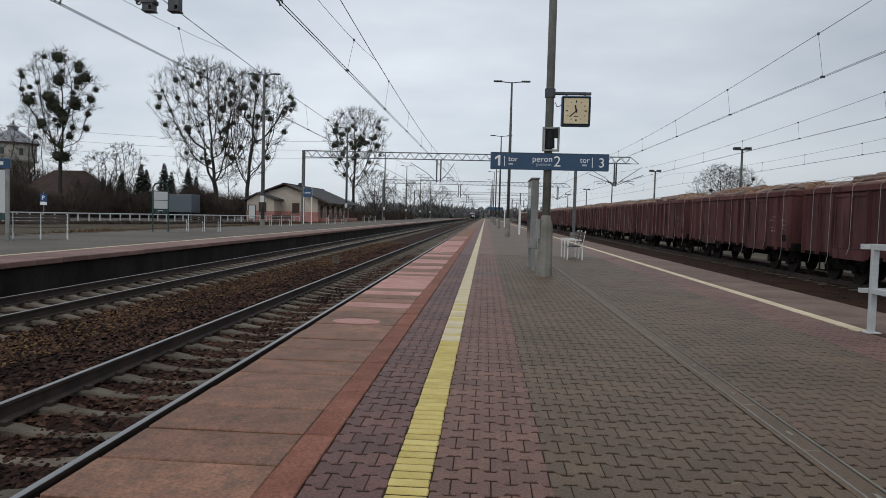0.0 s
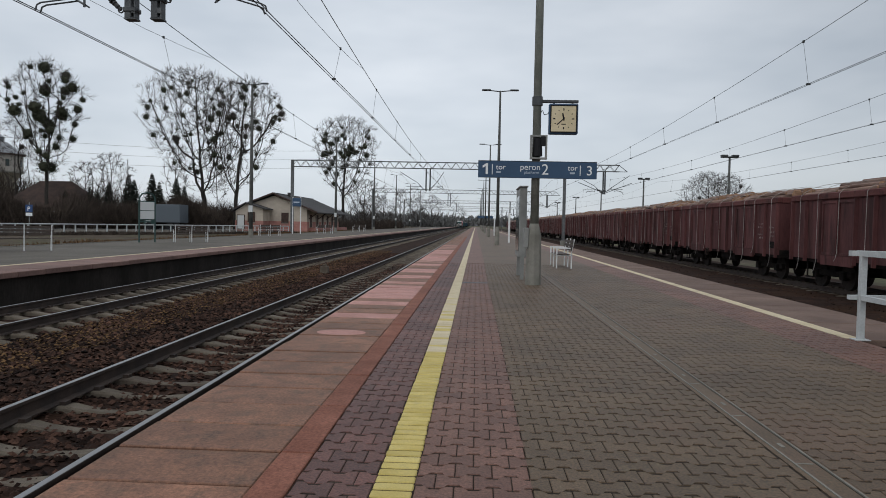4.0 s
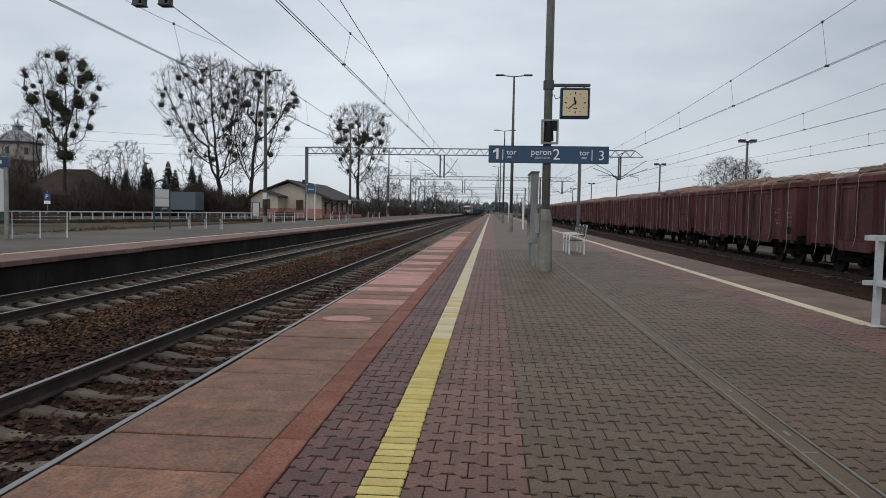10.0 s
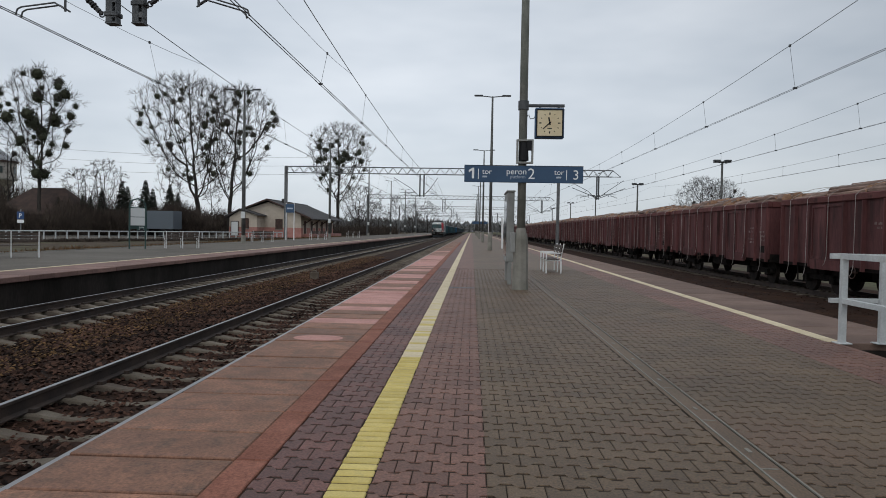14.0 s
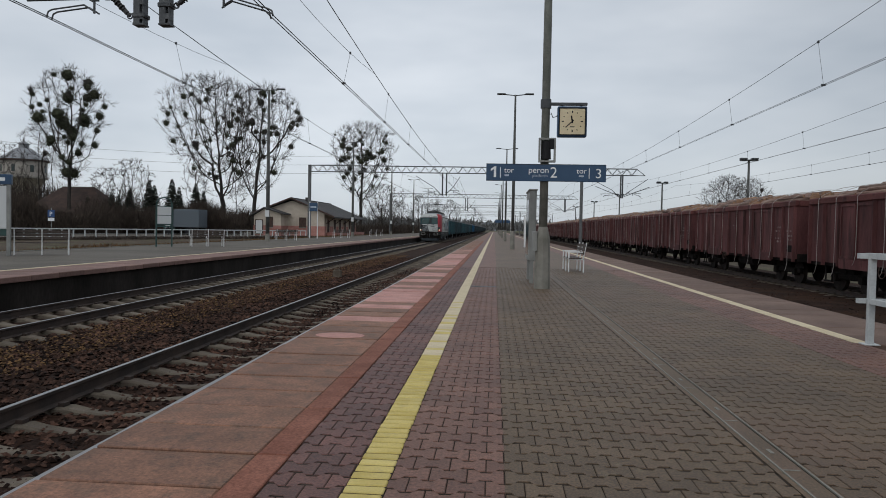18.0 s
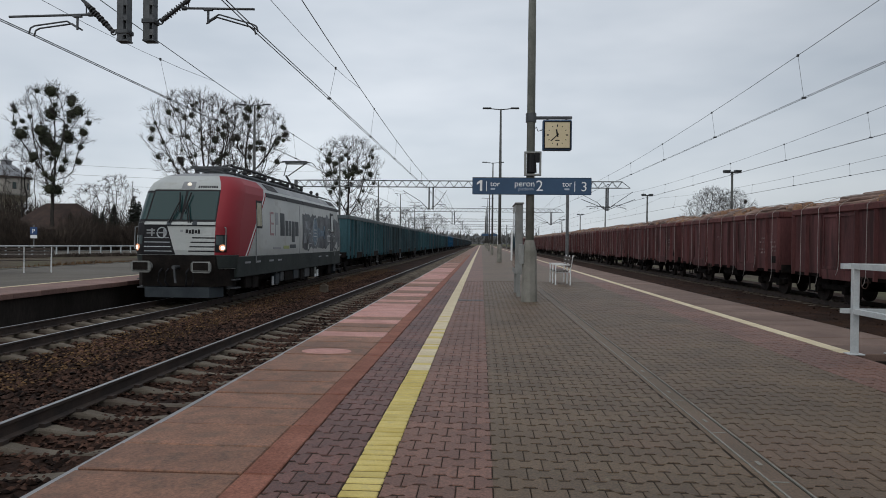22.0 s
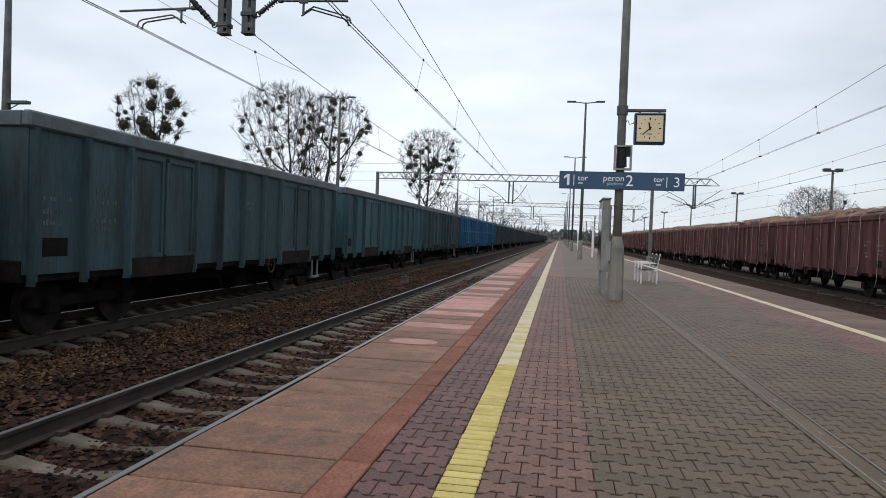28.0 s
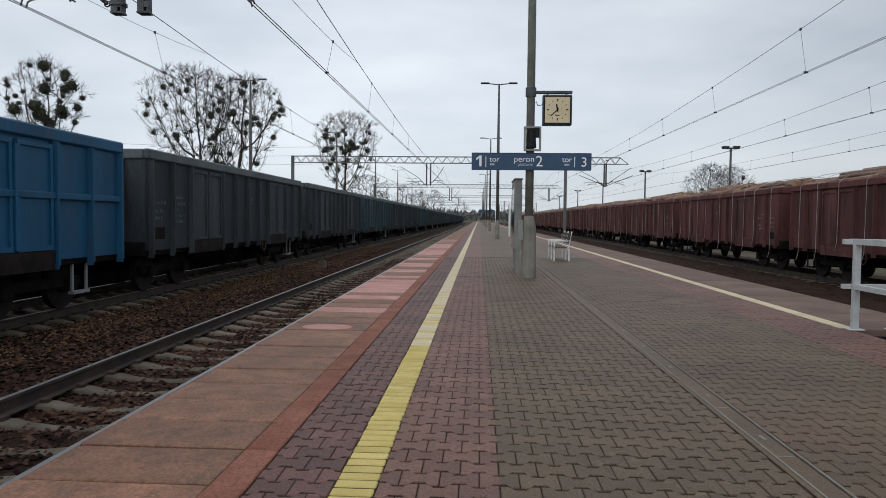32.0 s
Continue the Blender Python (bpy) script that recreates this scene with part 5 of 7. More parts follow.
            part("marking", mk, mark, e, "faded rows of unreadable characters", kind="stuff")
        part("label_plate", Shape().box(m0, m1, -HALF + 0.3, -HALF + 0.8, 1.25, 1.52), "underframe", e, "dark consignment label plate")
    for sy in (-1, 1):
        a, b = sorted((sy * HALF, sy * (HALF - 0.06)))
        part("end_wall", Shape().box(-WID + 0.065, WID - 0.065, min(a, b) + 0.003, max(a, b) - 0.003, 1.01, 3.145), paint, e)
        c0, c1 = sorted((sy * HALF, sy * (HALF + 0.09)))
        for x in (-0.85, 0.0, 0.85):
            part("end_post", Shape().box(x - 0.05, x + 0.05, c0, c1, 0.95, 3.04, c=0.01), paint, e)
        part("end_rail", Shape().box(-WID + 0.085, WID - 0.085, min(a, b) - 0.04, max(a, b) + 0.04, 3.045, 3.265, c=0.02), edge, e)
        part("headstock", Shape().box(-1.35, 1.35, min(sy * (HALF - 0.1), sy * (HALF + 0.05)), max(sy * (HALF - 0.1), sy * (HALF + 0.05)), 0.88, 1.2, c=0.02), "underframe", e)
        for x in (-0.875, 0.875):
            part("buffer", Shape().tube((x, sy * (HALF + 0.05), 1.05), (x, sy * (HALF + 0.5), 1.05), 0.09, n=10).tube((x, sy * (HALF + 0.5), 1.05), (x, sy * (HALF + 0.58), 1.05), 0.23, n=14), "underframe", e)
        part("coupling", Shape().tube((0, sy * HALF, 1.0), (0, sy * (HALF + 0.6), 0.85), 0.05, n=6), "underframe", e)
        bogie(e, sy * 4.5)
    part("brake_gear", Shape().box(-0.5, 0.5, -2.3, 2.3, 0.55, 0.9, c=0.05).tube((-0.9, -1.2, 0.72), (-0.9, 0.6, 0.72), 0.22, n=12), "underframe", e)
    return e



PITCH = 14.04


# standing timber train
def timber_load(at, seed):
    rng = random.Random(seed)
    e = thing("timber_load", "heap of pine logs lashed down with pale straps", "timber", at, group="timber loads")
    logs = Shape()
    top = lambda x: 3.27 + 0.42 * (1 - (x / 1.45) ** 2) ** 0.8
    for stack in range(5):
        y0, y1 = -6.3 + stack * 2.52, -6.3 + (stack + 1) * 2.52 - 0.04
        lift = rng.uniform(-0.12, 0.14)
        for k in range(46):
            x = rng.uniform(-1.27, 1.27)
            r = rng.uniform(0.045, 0.15)
            zz = max(3.15, top(x) + lift - r - rng.random() * 0.14)
            a, b = y0 + rng.uniform(-0.12, 0.1), y1 + rng.uniform(-0.1, 0.12)
            sk = rng.uniform(-0.16, 0.16)
            logs.tube((x - sk, a, zz + rng.uniform(-0.03, 0.03)), (x + sk, b, zz + rng.uniform(-0.03, 0.03)), r, r * 0.88, n=8, caps=False)
            n = len(logs.v)
            logs.f.append(tuple(range(n - 16, n - 8))); logs.mi.append(1)
            logs.f.append(tuple(range(n - 8, n))); logs.mi.append(1)
        for k in range(30):
            x = rng.uniform(-1.3, 1.3)
            logs.tube((x, y0, rng.uniform(2.8, 3.2)), (x, y1, rng.uniform(2.8, 3.2)), 0.12, n=7)
    part("log_pile", logs, ["bark_log", "log_end"], e, "split and round pine logs", kind="stuff")
    for k in range(9):
        y = -6.0 + 1.48 * k + rng.uniform(-0.4, 0.4)
        s = Shape()
        pts = [(x, y + rng.uniform(-0.03, 0.03), top(max(-1.4, min(1.4, x))) + 0.03) for x in (-1.4, -1.1, -0.7, -0.3, 0.1, 0.5, 0.9, 1.25, 1.4)]
        low = rng.uniform(0.75, 1.35)
        pts = [(-1.56, y + 0.16, low - 0.3), (-1.57, y + 0.05, low - 0.22), (-1.548, y, low), (-1.542, y, 2.0), (-1.535, y, 3.2)] + pts + [(1.535, y, 3.2), (1.54, y, low)]
        s.line(pts, 0.0085, 5)
        part("strap", s, "strap", e, "pale lashing strap")
    return e


brown = wagon(pose(T4, 0, T4Z), "wagon_brown", "reddish brown open wagon loaded with timber on the side track", edge="wagon_brown_edge", mark="pale_mark", toe=False, flap="wagon_brown", step="underframe")
R_FIRST = 19.8
brown.matrix_basis = pose(T4, R_FIRST, T4Z)
tagged(brown, group="timber wagons")
loads = [timber_load(pose(T4, R_FIRST, T4Z), 11), timber_load(pose(T4, R_FIRST + PITCH, T4Z), 12), timber_load(pose(T4, R_FIRST + 2 * PITCH, T4Z), 13)]
copy_thing(loads[2], pose(T4, R_FIRST - PITCH, T4Z))
for k in range(-1, 18):
    if k:
        copy_thing(brown, pose(T4, R_FIRST + k * PITCH, T4Z))
    if k > 2:
        copy_thing(loads[k % 3], pose(T4, R_FIRST + k * PITCH, T4Z))

# moving coal train: (seconds, y of the locomotive's rear end)
RUN = [(0, 451.3), (3, 398.3), (6, 343.3), (9, 288.3), (11, 250.3), (13, 211.3), (14.5, 181.3), (16.5, 141.3), (18, 109.8), (19, 89.6), (20, 70.5), (21, 53.2), (22, 36.3), (23, 19.6), (24, 3.5),
       (25.5, -21.5), (27.5, -55.0), (28, -62.9), (29, -79.1), (30, -95.2), (31, -111.15), (32, -126.6)]
TRAIN = []
kinds = {
    "teal": wagon(pose(T2, 0, T2Z), "wagon_teal", "weathered teal open freight wagon rolling past"),
    "green": wagon(pose(T2, 0, T2Z), "wagon_green", "dirty dark green open freight wagon rolling past"),
    "grey": wagon(pose(T2, 0, T2Z), "wagon_grey", "grimy slate grey open freight wagon rolling past"),
    "rusty": wagon(pose(T2, 0, T2Z), "wagon_rusty", "grey-brown faded open freight wagon with teal posts", post="wagon_teal"),
    "blue": wagon(pose(T2, 0, T2Z), "wagon_blue", "bright blue open freight wagon with a belt rail", belt=True, edge="wagon_blue"),
}
order = ["teal", "green", "green", "teal", "rusty", "green", "teal", "green", "blue", "blue"] + ["grey", "grey", "green", "grey", "grey", "green", "grey", "grey"] * 4
used = set()
for k, c in enumerate(order[:33]):
    w = kinds[c] if c not in used else copy_thing(kinds[c], pose(T2, 0, T2Z))
    used.add(c)
    tagged(w, group="coal train wagons")
    TRAIN.append((w, 1.2 - 0.58 + 0.58 + HALF + k * PITCH))


# ---- electric locomotive ----
def loco():
    e = thing("electric_locomotive", "silver and red electric locomotive with lit headlamps hauling the wagons", "locomotive", pose(T2, 0, T2Z))
    # height, half width, half length, corner width, corner depth
    LV = [(0.95, 1.46, 8.05, 0.42, 0.75), (1.5, 1.5, 8.1, 0.44, 0.78), (2.25, 1.5, 8.03, 0.44, 0.8), (3.27, 1.46, 7.51, 0.45, 0.8), (3.53, 1.38, 7.31, 0.45, 0.75), (3.77, 1.14, 6.95, 0.4, 0.6), (3.88, 0.82, 6.55, 0.3, 0.45)]
    NC = 6

    def around(z, w, f, cx, cy):
        q = []
        for sx, sy in ((-1, -1), (1, -1), (1, 1), (-1, 1)):
            for k in range(NC + 1):
                t = radians(90) * (k if sx * sy > 0 else NC - k) / NC
                q.append((sx * (w - cx + cx * math.cos(t)), sy * (f - cy + cy * math.sin(t)), z))
        return q
    s = Shape()
    m = 4 * (NC + 1)
    for lv in LV:
        s.v.extend(around(*lv))
    for k in range(len(LV) - 1):
        for i in range(m):
            j = (i + 1) % m
            s.f.append((k * m + i, k * m + j, (k + 1) * m + j, (k + 1) * m + i))
            s.mi.append(1 if k >= 4 else 0)
    s.f += [tuple(range(m - 1, -1, -1)), tuple(range((len(LV) - 1) * m, len(LV) * m))]
    s.mi += [0, 1]
    body = part("body", s, ["loco_white", "loco_roof"], e, "silver painted body shell")

    def lerp(z):
        for a, b in zip(LV, LV[1:]):
            if a[0] <= z <= b[0] + 1e-6:
                t = (z - a[0]) / (b[0] - a[0])
                return [u + (v - u) * t for u, v in zip(a[1:], b[1:])]

    def sheet(rows, out, mat, name, label, where, cols=1):
        """A thin panel laid on the shell: rows of (z, u0, u1), where() gives place and outward way."""
        q, c = Shape(), cols + 1
        m = c * len(rows)
        for o in (0.001, out):
            for z, u0, u1 in rows:
                for k in range(c):
                    pl, way = where(z, u0 + (u1 - u0) * k / cols)
                    q.v.append(tuple(pl + way * o))
        for i in range(len(rows) - 1):
            for k in range(cols):
                a = m + c * i + k
                q.f.append((a, a + 1, a + 1 + c, a + c))
            a, b = c * i, c * i + cols
            if cols == 1:
                q.f += [(a, a + c, m + a + c, m + a), (b, b + c, m + b + c, m + b)]
        for k in range(cols if cols == 1 else 0):
            q.f += [(k, k + 1, m + k + 1, m + k), (m - c + k, m - c + k + 1, 2 * m - c + k + 1, 2 * m - c + k)]
        q.mi = [0] * len(q.f)
        return part(name, q, mat, body, label, smooth=cols > 1)

    def steps(z0, z1, n=3):
        """Heights from z0 to z1 that take in every bend of the shell."""
        return sorted({z0, z1} | {z0 + (z1 - z0) * i / n for i in range(1, n)} | {v[0] for v in LV if z0 < v[0] < z1})

    def nose(end):
        def where(z, u):
            w, f, cx, cy = lerp(z)
            return Vector((u * (w - cx), end * f, z)), Vector((0, end, 0))
        return where

    def front(u0b, u1b, u0t, u1t, z0, z1, out, mat, name, label="", end=-1):
        up = lambda z: (z - z0) / (z1 - z0)
        return sheet([(z, u0b + (u0t - u0b) * up(z), u1b + (u1t - u1b) * up(z)) for z in steps(z0, z1)], out, mat, name, label, nose(end))

    def corner(z0, z1, out, mat, name, sx, end, t0=0.0, t1=1.0, label=""):
        def where(z, t):
            w, f, cx, cy = lerp(z)
            a = radians(90) * (1 - t)
            v = Vector((w - cx + cx * math.cos(a), f - cy + cy * math.sin(a), 0))
            n = Vector((cy * math.cos(a), cx * math.sin(a), 0)).normalized()
            return Vector((sx * v.x, end * v.y, z)), Vector((sx * n.x, end * n.y, 0))
        return sheet([(z, t0, t1) for z in steps(z0, z1)], out, mat, name, label, where, NC)

    def flank(sx):
        def where(z, y):
            return Vector((sx * lerp(z)[0], y, z)), Vector((sx, 0, 0))
        return where

    def side(y0b, y1b, y0t, y1t, z0, z1, out, mat, name, label="", sx=1):
        up = lambda z: (z - z0) / (z1 - z0)
        return sheet([(z, y0b + (y0t - y0b) * up(z), y1b + (y1t - y1b) * up(z)) for z in steps(z0, z1)], out, mat, name, label, flank(sx))

    for end in (-1, 1):
        lead = end < 0
        at_nose = nose(end)
        front(-1.0, 1.0, -1.0, 1.0, 2.33, 3.3, 0.009, "black", "windscreen_frame", "black windscreen surround", end)
        for u0, u1 in ((-0.96, -0.035), (0.035, 0.96)):
            front(u0, u1, u0, u1, 2.39, 3.25, 0.014, "windscreen_glass", "windscreen", "dark tinted windscreen pane", end)
        front(-1.0, 1.0, -1.0, 1.0, 3.31, 3.76, 0.01, "loco_white", "roof_fairing", "silver brow over the windscreen", end)
        front(-0.22, 0.2, -0.22, 0.2, 3.33, 3.56, 0.014, "loco_roof", "lamp_panel", "grey panel round the top lamp", end)
        for k in range(9):
            front(0.3 + 0.07 * k, 0.35 + 0.07 * k, 0.3 + 0.07 * k, 0.35 + 0.07 * k, 3.36, 3.43, 0.014, "black", "lettering_bar", "plain bar in place of lettering", end)
        front(-1.0, -0.1, -1.0, -0.36, 1.36, 2.2, 0.012, "black", "dark_nose_panel", "black painted nose artwork", end)
        front(-0.1, 1.0, -0.36, 1.0, 1.36, 2.2, 0.01, "loco_white", "nose_panel", "silver nose panel", end)
        for k, z in enumerate((1.45, 1.58, 1.71, 1.84)):
            front(0.26 + 0.03 * k, 1.0, 0.27 + 0.03 * k, 1.0, z, z + 0.035, 0.016, "black", "grille_slot", "", end)
            front(-0.98, -0.2 - 0.03 * k, -0.98, -0.21 - 0.03 * k, z, z + 0.025, 0.018, "mural_mid" if k < 3 else "letter_grey", "grille_slat", "pale grille slat", end)
        ring = []
        for k in range(17):
            pl, way = at_nose(2.0 + 0.15 * math.sin(k * 0.3927), -0.5 + 0.13 * math.cos(k * 0.3927))
            ring.append(tuple(pl + way * 0.016))
        part("nose_ring", Shape().line(ring, 0.02, 5), "mural_mid", body, "pale painted ring")
        for u0, u1, z0, z1 in ((-0.93, -0.7, 2.05, 2.09), (-0.93, -0.7, 1.97, 2.0), (-0.8, -0.76, 1.9, 2.12), (-0.6, -0.42, 1.98, 2.02), (-0.46, -0.4, 1.88, 2.1)):
            front(u0, u1, u0, u1, z0, z1, 0.015, "letter_grey", "nose_mark", "", end)
        front(-1.0, 1.0, -1.0, 1.0, 2.235, 2.31, 0.035, "loco_white", "window_ledge", "silver ledge under the windscreen", end)
        front(-1.0, 1.0, -1.0, 1.0, 2.2, 2.233, 0.03, "black", "ledge_gap", "", end)
        for u in (-0.3, 0.42):
            front(u - 0.07, u + 0.07, u - 0.05, u + 0.05, 2.22, 2.36, 0.05, "loco_dark", "wiper_base", "", end)
        front(0.02, 0.1, 0.02, 0.1, 2.02, 2.09, 0.014, "letter_grey", "lettering_bar", "plain bar in place of lettering", end)
        for k in range(5):
            front(0.17 + 0.085 * k, 0.235 + 0.085 * k, 0.17 + 0.085 * k, 0.235 + 0.085 * k, 1.99 - 0.01 * (k % 3), 2.1 - 0.02 * (k % 2), 0.014, "black", "lettering_bar", "plain bar in place of lettering", end)
        for sx in (-1, 1):
            near = sx > 0
            if lead and near:
                corner(1.36, 3.76, 0.01, "loco_red", "corner_panel", sx, end, 0.0, 1.0, "red corner panel")
            elif lead:
                corner(1.36, 2.3, 0.01, "black", "corner_panel", sx, end, 0.0, 1.0, "black corner panel")
                corner(3.27, 3.76, 0.01, "loco_white", "corner_panel", sx, end, 0.0, 1.0, "silver corner panel")
                corner(2.31, 3.26, 0.012, "black", "windscreen_frame", sx, end, 0.0, 1.0)
                corner(2.39, 3.2, 0.018, "windscreen_glass", "side_glass", sx, end, 0.0, 0.55, "windscreen glass wrapped round the corner")
            else:
                corner(1.36, 3.76, 0.01, "mural_dark", "corner_panel", sx, end, 0.0, 1.0, "dark mural corner panel")
            corner(0.96, 1.35, 0.012, "sill_green", "lower_corner", sx, end, 0.0, 1.0, "dark lower corner of the shell")
            corner(1.44, 1.95, 0.02, "black", "headlamp_housing", sx, end, 0.02, 0.44)
            corner(1.66, 1.92, 0.026, "glass", "upper_lens", sx, end, 0.05, 0.38)
            w_, f_, cx_, cy_ = lerp(1.58)
            an = radians(64)
            lp = Vector((sx * (w_ - cx_ + cx_ * math.cos(an)), end * (f_ - cy_ + cy_ * math.sin(an)), 1.57))
            ln = Vector((sx * cy_ * math.cos(an), end * cx_ * math.sin(an), 0)).normalized()
            hl_ = part("headlamp", Shape().tube(lp - ln * 0.05, lp + ln * 0.035, 0.1, n=16), "lamp_rim", body, "round headlamp with a warm reflector")
            part("lamp_lens", Shape().tube(lp + ln * 0.034, lp + ln * 0.042, 0.06, n=14), "lamp_glow", hl_, "lit lens")
            part("wiper", Shape().tube((sx * 0.32, end * 8.07, 2.3), (sx * 0.12, end * 7.83, 2.9), 0.018, n=5).tube((sx * 0.06, end * 7.93, 2.62), (sx * 0.17, end * 7.66, 3.2), 0.022, n=5).tube((sx * 0.26, end * 8.07, 2.3), (sx * 0.1, end * 7.86, 2.8), 0.012, n=5), "black", body)
            bf = part("buffer", Shape().tube((sx * 0.875, end * 7.85, 1.02), (sx * 0.875, end * 8.57, 1.02), 0.12, n=10).box(sx * 0.875 - 0.29, sx * 0.875 + 0.29, min(end * 8.57, end * 8.65), max(end * 8.57, end * 8.65), 0.86, 1.19, c=0.06), "cabinet", body, "square buffer with worn bright rim")
            part("buffer_plate", Shape().box(sx * 0.875 - 0.22, sx * 0.875 + 0.22, min(end * 8.64, end * 8.656), max(end * 8.64, end * 8.656), 0.93, 1.15, c=0.006), "underframe", bf, "greasy black buffer plate")
            part("grab_rail", Shape().path([(sx * 1.3, end * 8.0, 1.5), (sx * 1.36, end * 8.03, 1.52), (sx * 1.36, end * 8.0, 2.15), (sx * 1.3, end * 7.95, 2.17)], 0.016, 6), "steel", body)
            for z in (0.35, 0.6):
                part("cab_step", Shape().box(*sorted((sx * 1.2, sx * 1.5)), *sorted((end * 7.15, end * 7.6)), z, z + 0.04).box(*sorted((sx * 1.2, sx * 1.24)), *sorted((end * 7.15, end * 7.6)), z, z + 0.28), "steel_dark", body, "footstep under the cab")
            part("side_step", Shape().box(sx * 1.36 - 0.05, sx * 1.36 + 0.05, end * 5.5 - 0.3, end * 5.5 + 0.3, 0.25, 0.68, c=0.02), "underframe", body)
            if lead:
                back = lambda z: -6.78 + 1.95 * (min(z, 3.5) - 1.3) / 2.1 + (0.25 * (3.5 - z) if z > 3.5 else 0)
                zs = steps(1.31, 3.76, 14)
                sheet([(z, -(lerp(z)[1] - lerp(z)[3]), back(z)) for z in zs], 0.012, "loco_red", "red_flank", "red cab flank", flank(sx))
                sheet([(z, back(z) + 0.05, back(z) + 0.11) for z in steps(1.31, 3.4)], 0.012, "letter", "white_stripe", "", flank(sx))
                sheet([(z, back(z) + 0.15, back(z) + 0.2) for z in steps(1.31, 3.4)], 0.019, "loco_red", "red_stripe", "", flank(sx))
            side(end * 5.8, end * 5.1, end * 5.8, end * 5.1, 1.32, 3.15 if not lead else 2.0, 0.016, "loco_white" if lead else "mural_dark", "cab_door", "", sx)
            side(end * 5.76, end * 5.18, end * 5.76, end * 5.18, 2.2, 3.1, 0.022, "black", "window_gasket", "", sx)
            # the leading cab's pane carries a painted tan reflection
            side(end * 5.69, end * 5.25, end * 5.69, end * 5.25, 2.27, 3.03, 0.028, "blind" if lead else "glass", "door_window", "cab window with a tan reflection painted on the pane" if lead else "dark cab window", sx)
            part("grab_rail", Shape().tube((sx * 1.56, end * 5.9, 1.1), (sx * 1.56, end * 5.9, 2.8), 0.014, n=6), "steel", body)
        part("top_lamp", Shape().tube((0, end * 7.05, 3.46), (0, end * 7.4, 3.46), 0.065, n=12), "lamp_dim", body, "lit top headlamp")
        part("snow_plough", Shape().prism([(-1.2, end * 7.75), (1.2, end * 7.75), (0.95, end * 8.20), (-0.95, end * 8.20)], "z", 0.12, 0.42), "loco_dark", e, "scuffed grey snow plough")
        part("front_beam", Shape().prism([(-1.42, end * 7.3), (1.42, end * 7.3), (1.36, end * 7.75), (1.08, end * 8.12), (-1.08, end * 8.12), (-1.36, end * 7.75)], "z", 0.44, 1.35), "underframe", e, "black front beam")
        part("coupling_hook", Shape().tube((0, end * 8.1, 1.0), (0, end * 8.45, 1.0), 0.06, n=8).tube((0, end * 8.4, 1.0), (0.05, end * 8.42, 0.55), 0.035, n=6), "steel_dark", e, "draw hook with its screw link")
        for x in (-0.5, -0.3, 0.3, 0.5):
            part("air_hose", Shape().line([(x, end * 8.1, 0.95), (x, end * 8.28, 0.85), (x * 1.05, end * 8.3, 0.6), (x * 0.9, end * 8.2, 0.45)], 0.028, 6), "black", e, "black brake hose")
        bx = part("bogie", Shape().box(-1.2, -1.0, end * 4.6 - 2.1, end * 4.6 + 2.1, 0.45, 0.85, c=0.05).box(1.0, 1.2, end * 4.6 - 2.1, end * 4.6 + 2.1, 0.45, 0.85, c=0.05).box(-1.0, 1.0, end * 4.6 - 0.3, end * 4.6 + 0.3, 0.45, 0.9), "underframe", e, "dark two-axle bogie")
        for dd in (-1.5, 1.5):
            for sx in (-1, 1):
                part("wheel", Shape().tube((sx * 0.7525 - 0.07, end * 4.6 + dd, 0.62), (sx * 0.7525 + 0.07, end * 4.6 + dd, 0.62), 0.62, n=24), "wheel", bx)
                part("axle_box", Shape().box(min(sx * 1.1, sx * 1.32), max(sx * 1.1, sx * 1.32), end * 4.6 + dd - 0.2, end * 4.6 + dd + 0.2, 0.45, 0.8, c=0.03), "underframe", bx)
                part("damper", Shape().tube((sx * 1.27, end * 4.6 + dd, 0.62), (sx * 1.27, end * 4.6 + dd + 0.7, 0.7), 0.045, n=8), "steel", bx)
        part("ballast_plate", Shape().box(1.3, 1.34, end * 2.9 - 0.13, end * 2.9 + 0.13, 0.2, 0.52).box(1.3, 1.34, end * 3.3 - 0.13, end * 3.3 + 0.13, 0.2, 0.52), "letter", e, "small white equipment plate")
    rng = random.Random(3)
    for sx in (-1, 1):
        for y, w, z0, z1, m in ((-6.2, 0.3, 0.3, 0.7, "underframe"), (-3.1, 0.22, 0.22, 0.62, "loco_dark"), (-2.5, 0.2, 0.3, 0.66, "steel_dark"), (-1.7, 0.5, 0.28, 0.68, "underframe"), (-0.6, 0.35, 0.3, 0.68, "loco_dark"), (0.3, 0.25, 0.2, 0.66, "underframe"), (1.1, 0.4, 0.28, 0.68, "steel_dark"), (2.0, 0.3, 0.24, 0.66, "underframe"), (2.6, 0.12, 0.35, 0.7, "cabinet"), (6.5, 0.25, 0.3, 0.7, "loco_dark")):
            part("equipment_box", Shape().box(*sorted((sx * 1.2, sx * 1.42)), y - w, y + w, z0, z1, c=0.03), m, e, "grimy equipment box under the sill")
        for yc in (-4.6, 4.6):
            for dy in (-0.42, 0.42):
                part("coil_spring", Shape().line([(sx * 1.22 + 0.1 * math.cos(k * 0.9), yc + dy + 0.1 * math.sin(k * 0.9), 0.6 + 0.012 * k) for k in range(30)], 0.02, 5), "steel_dark", e, "coil spring of the bogie")
            part("sand_pipe", Shape().line([(sx * 1.15, yc - 2.2, 0.75), (sx * 1.1, yc - 2.25, 0.4), (sx * 0.9, yc - 2.1, 0.15)], 0.03, 6), "steel", e)
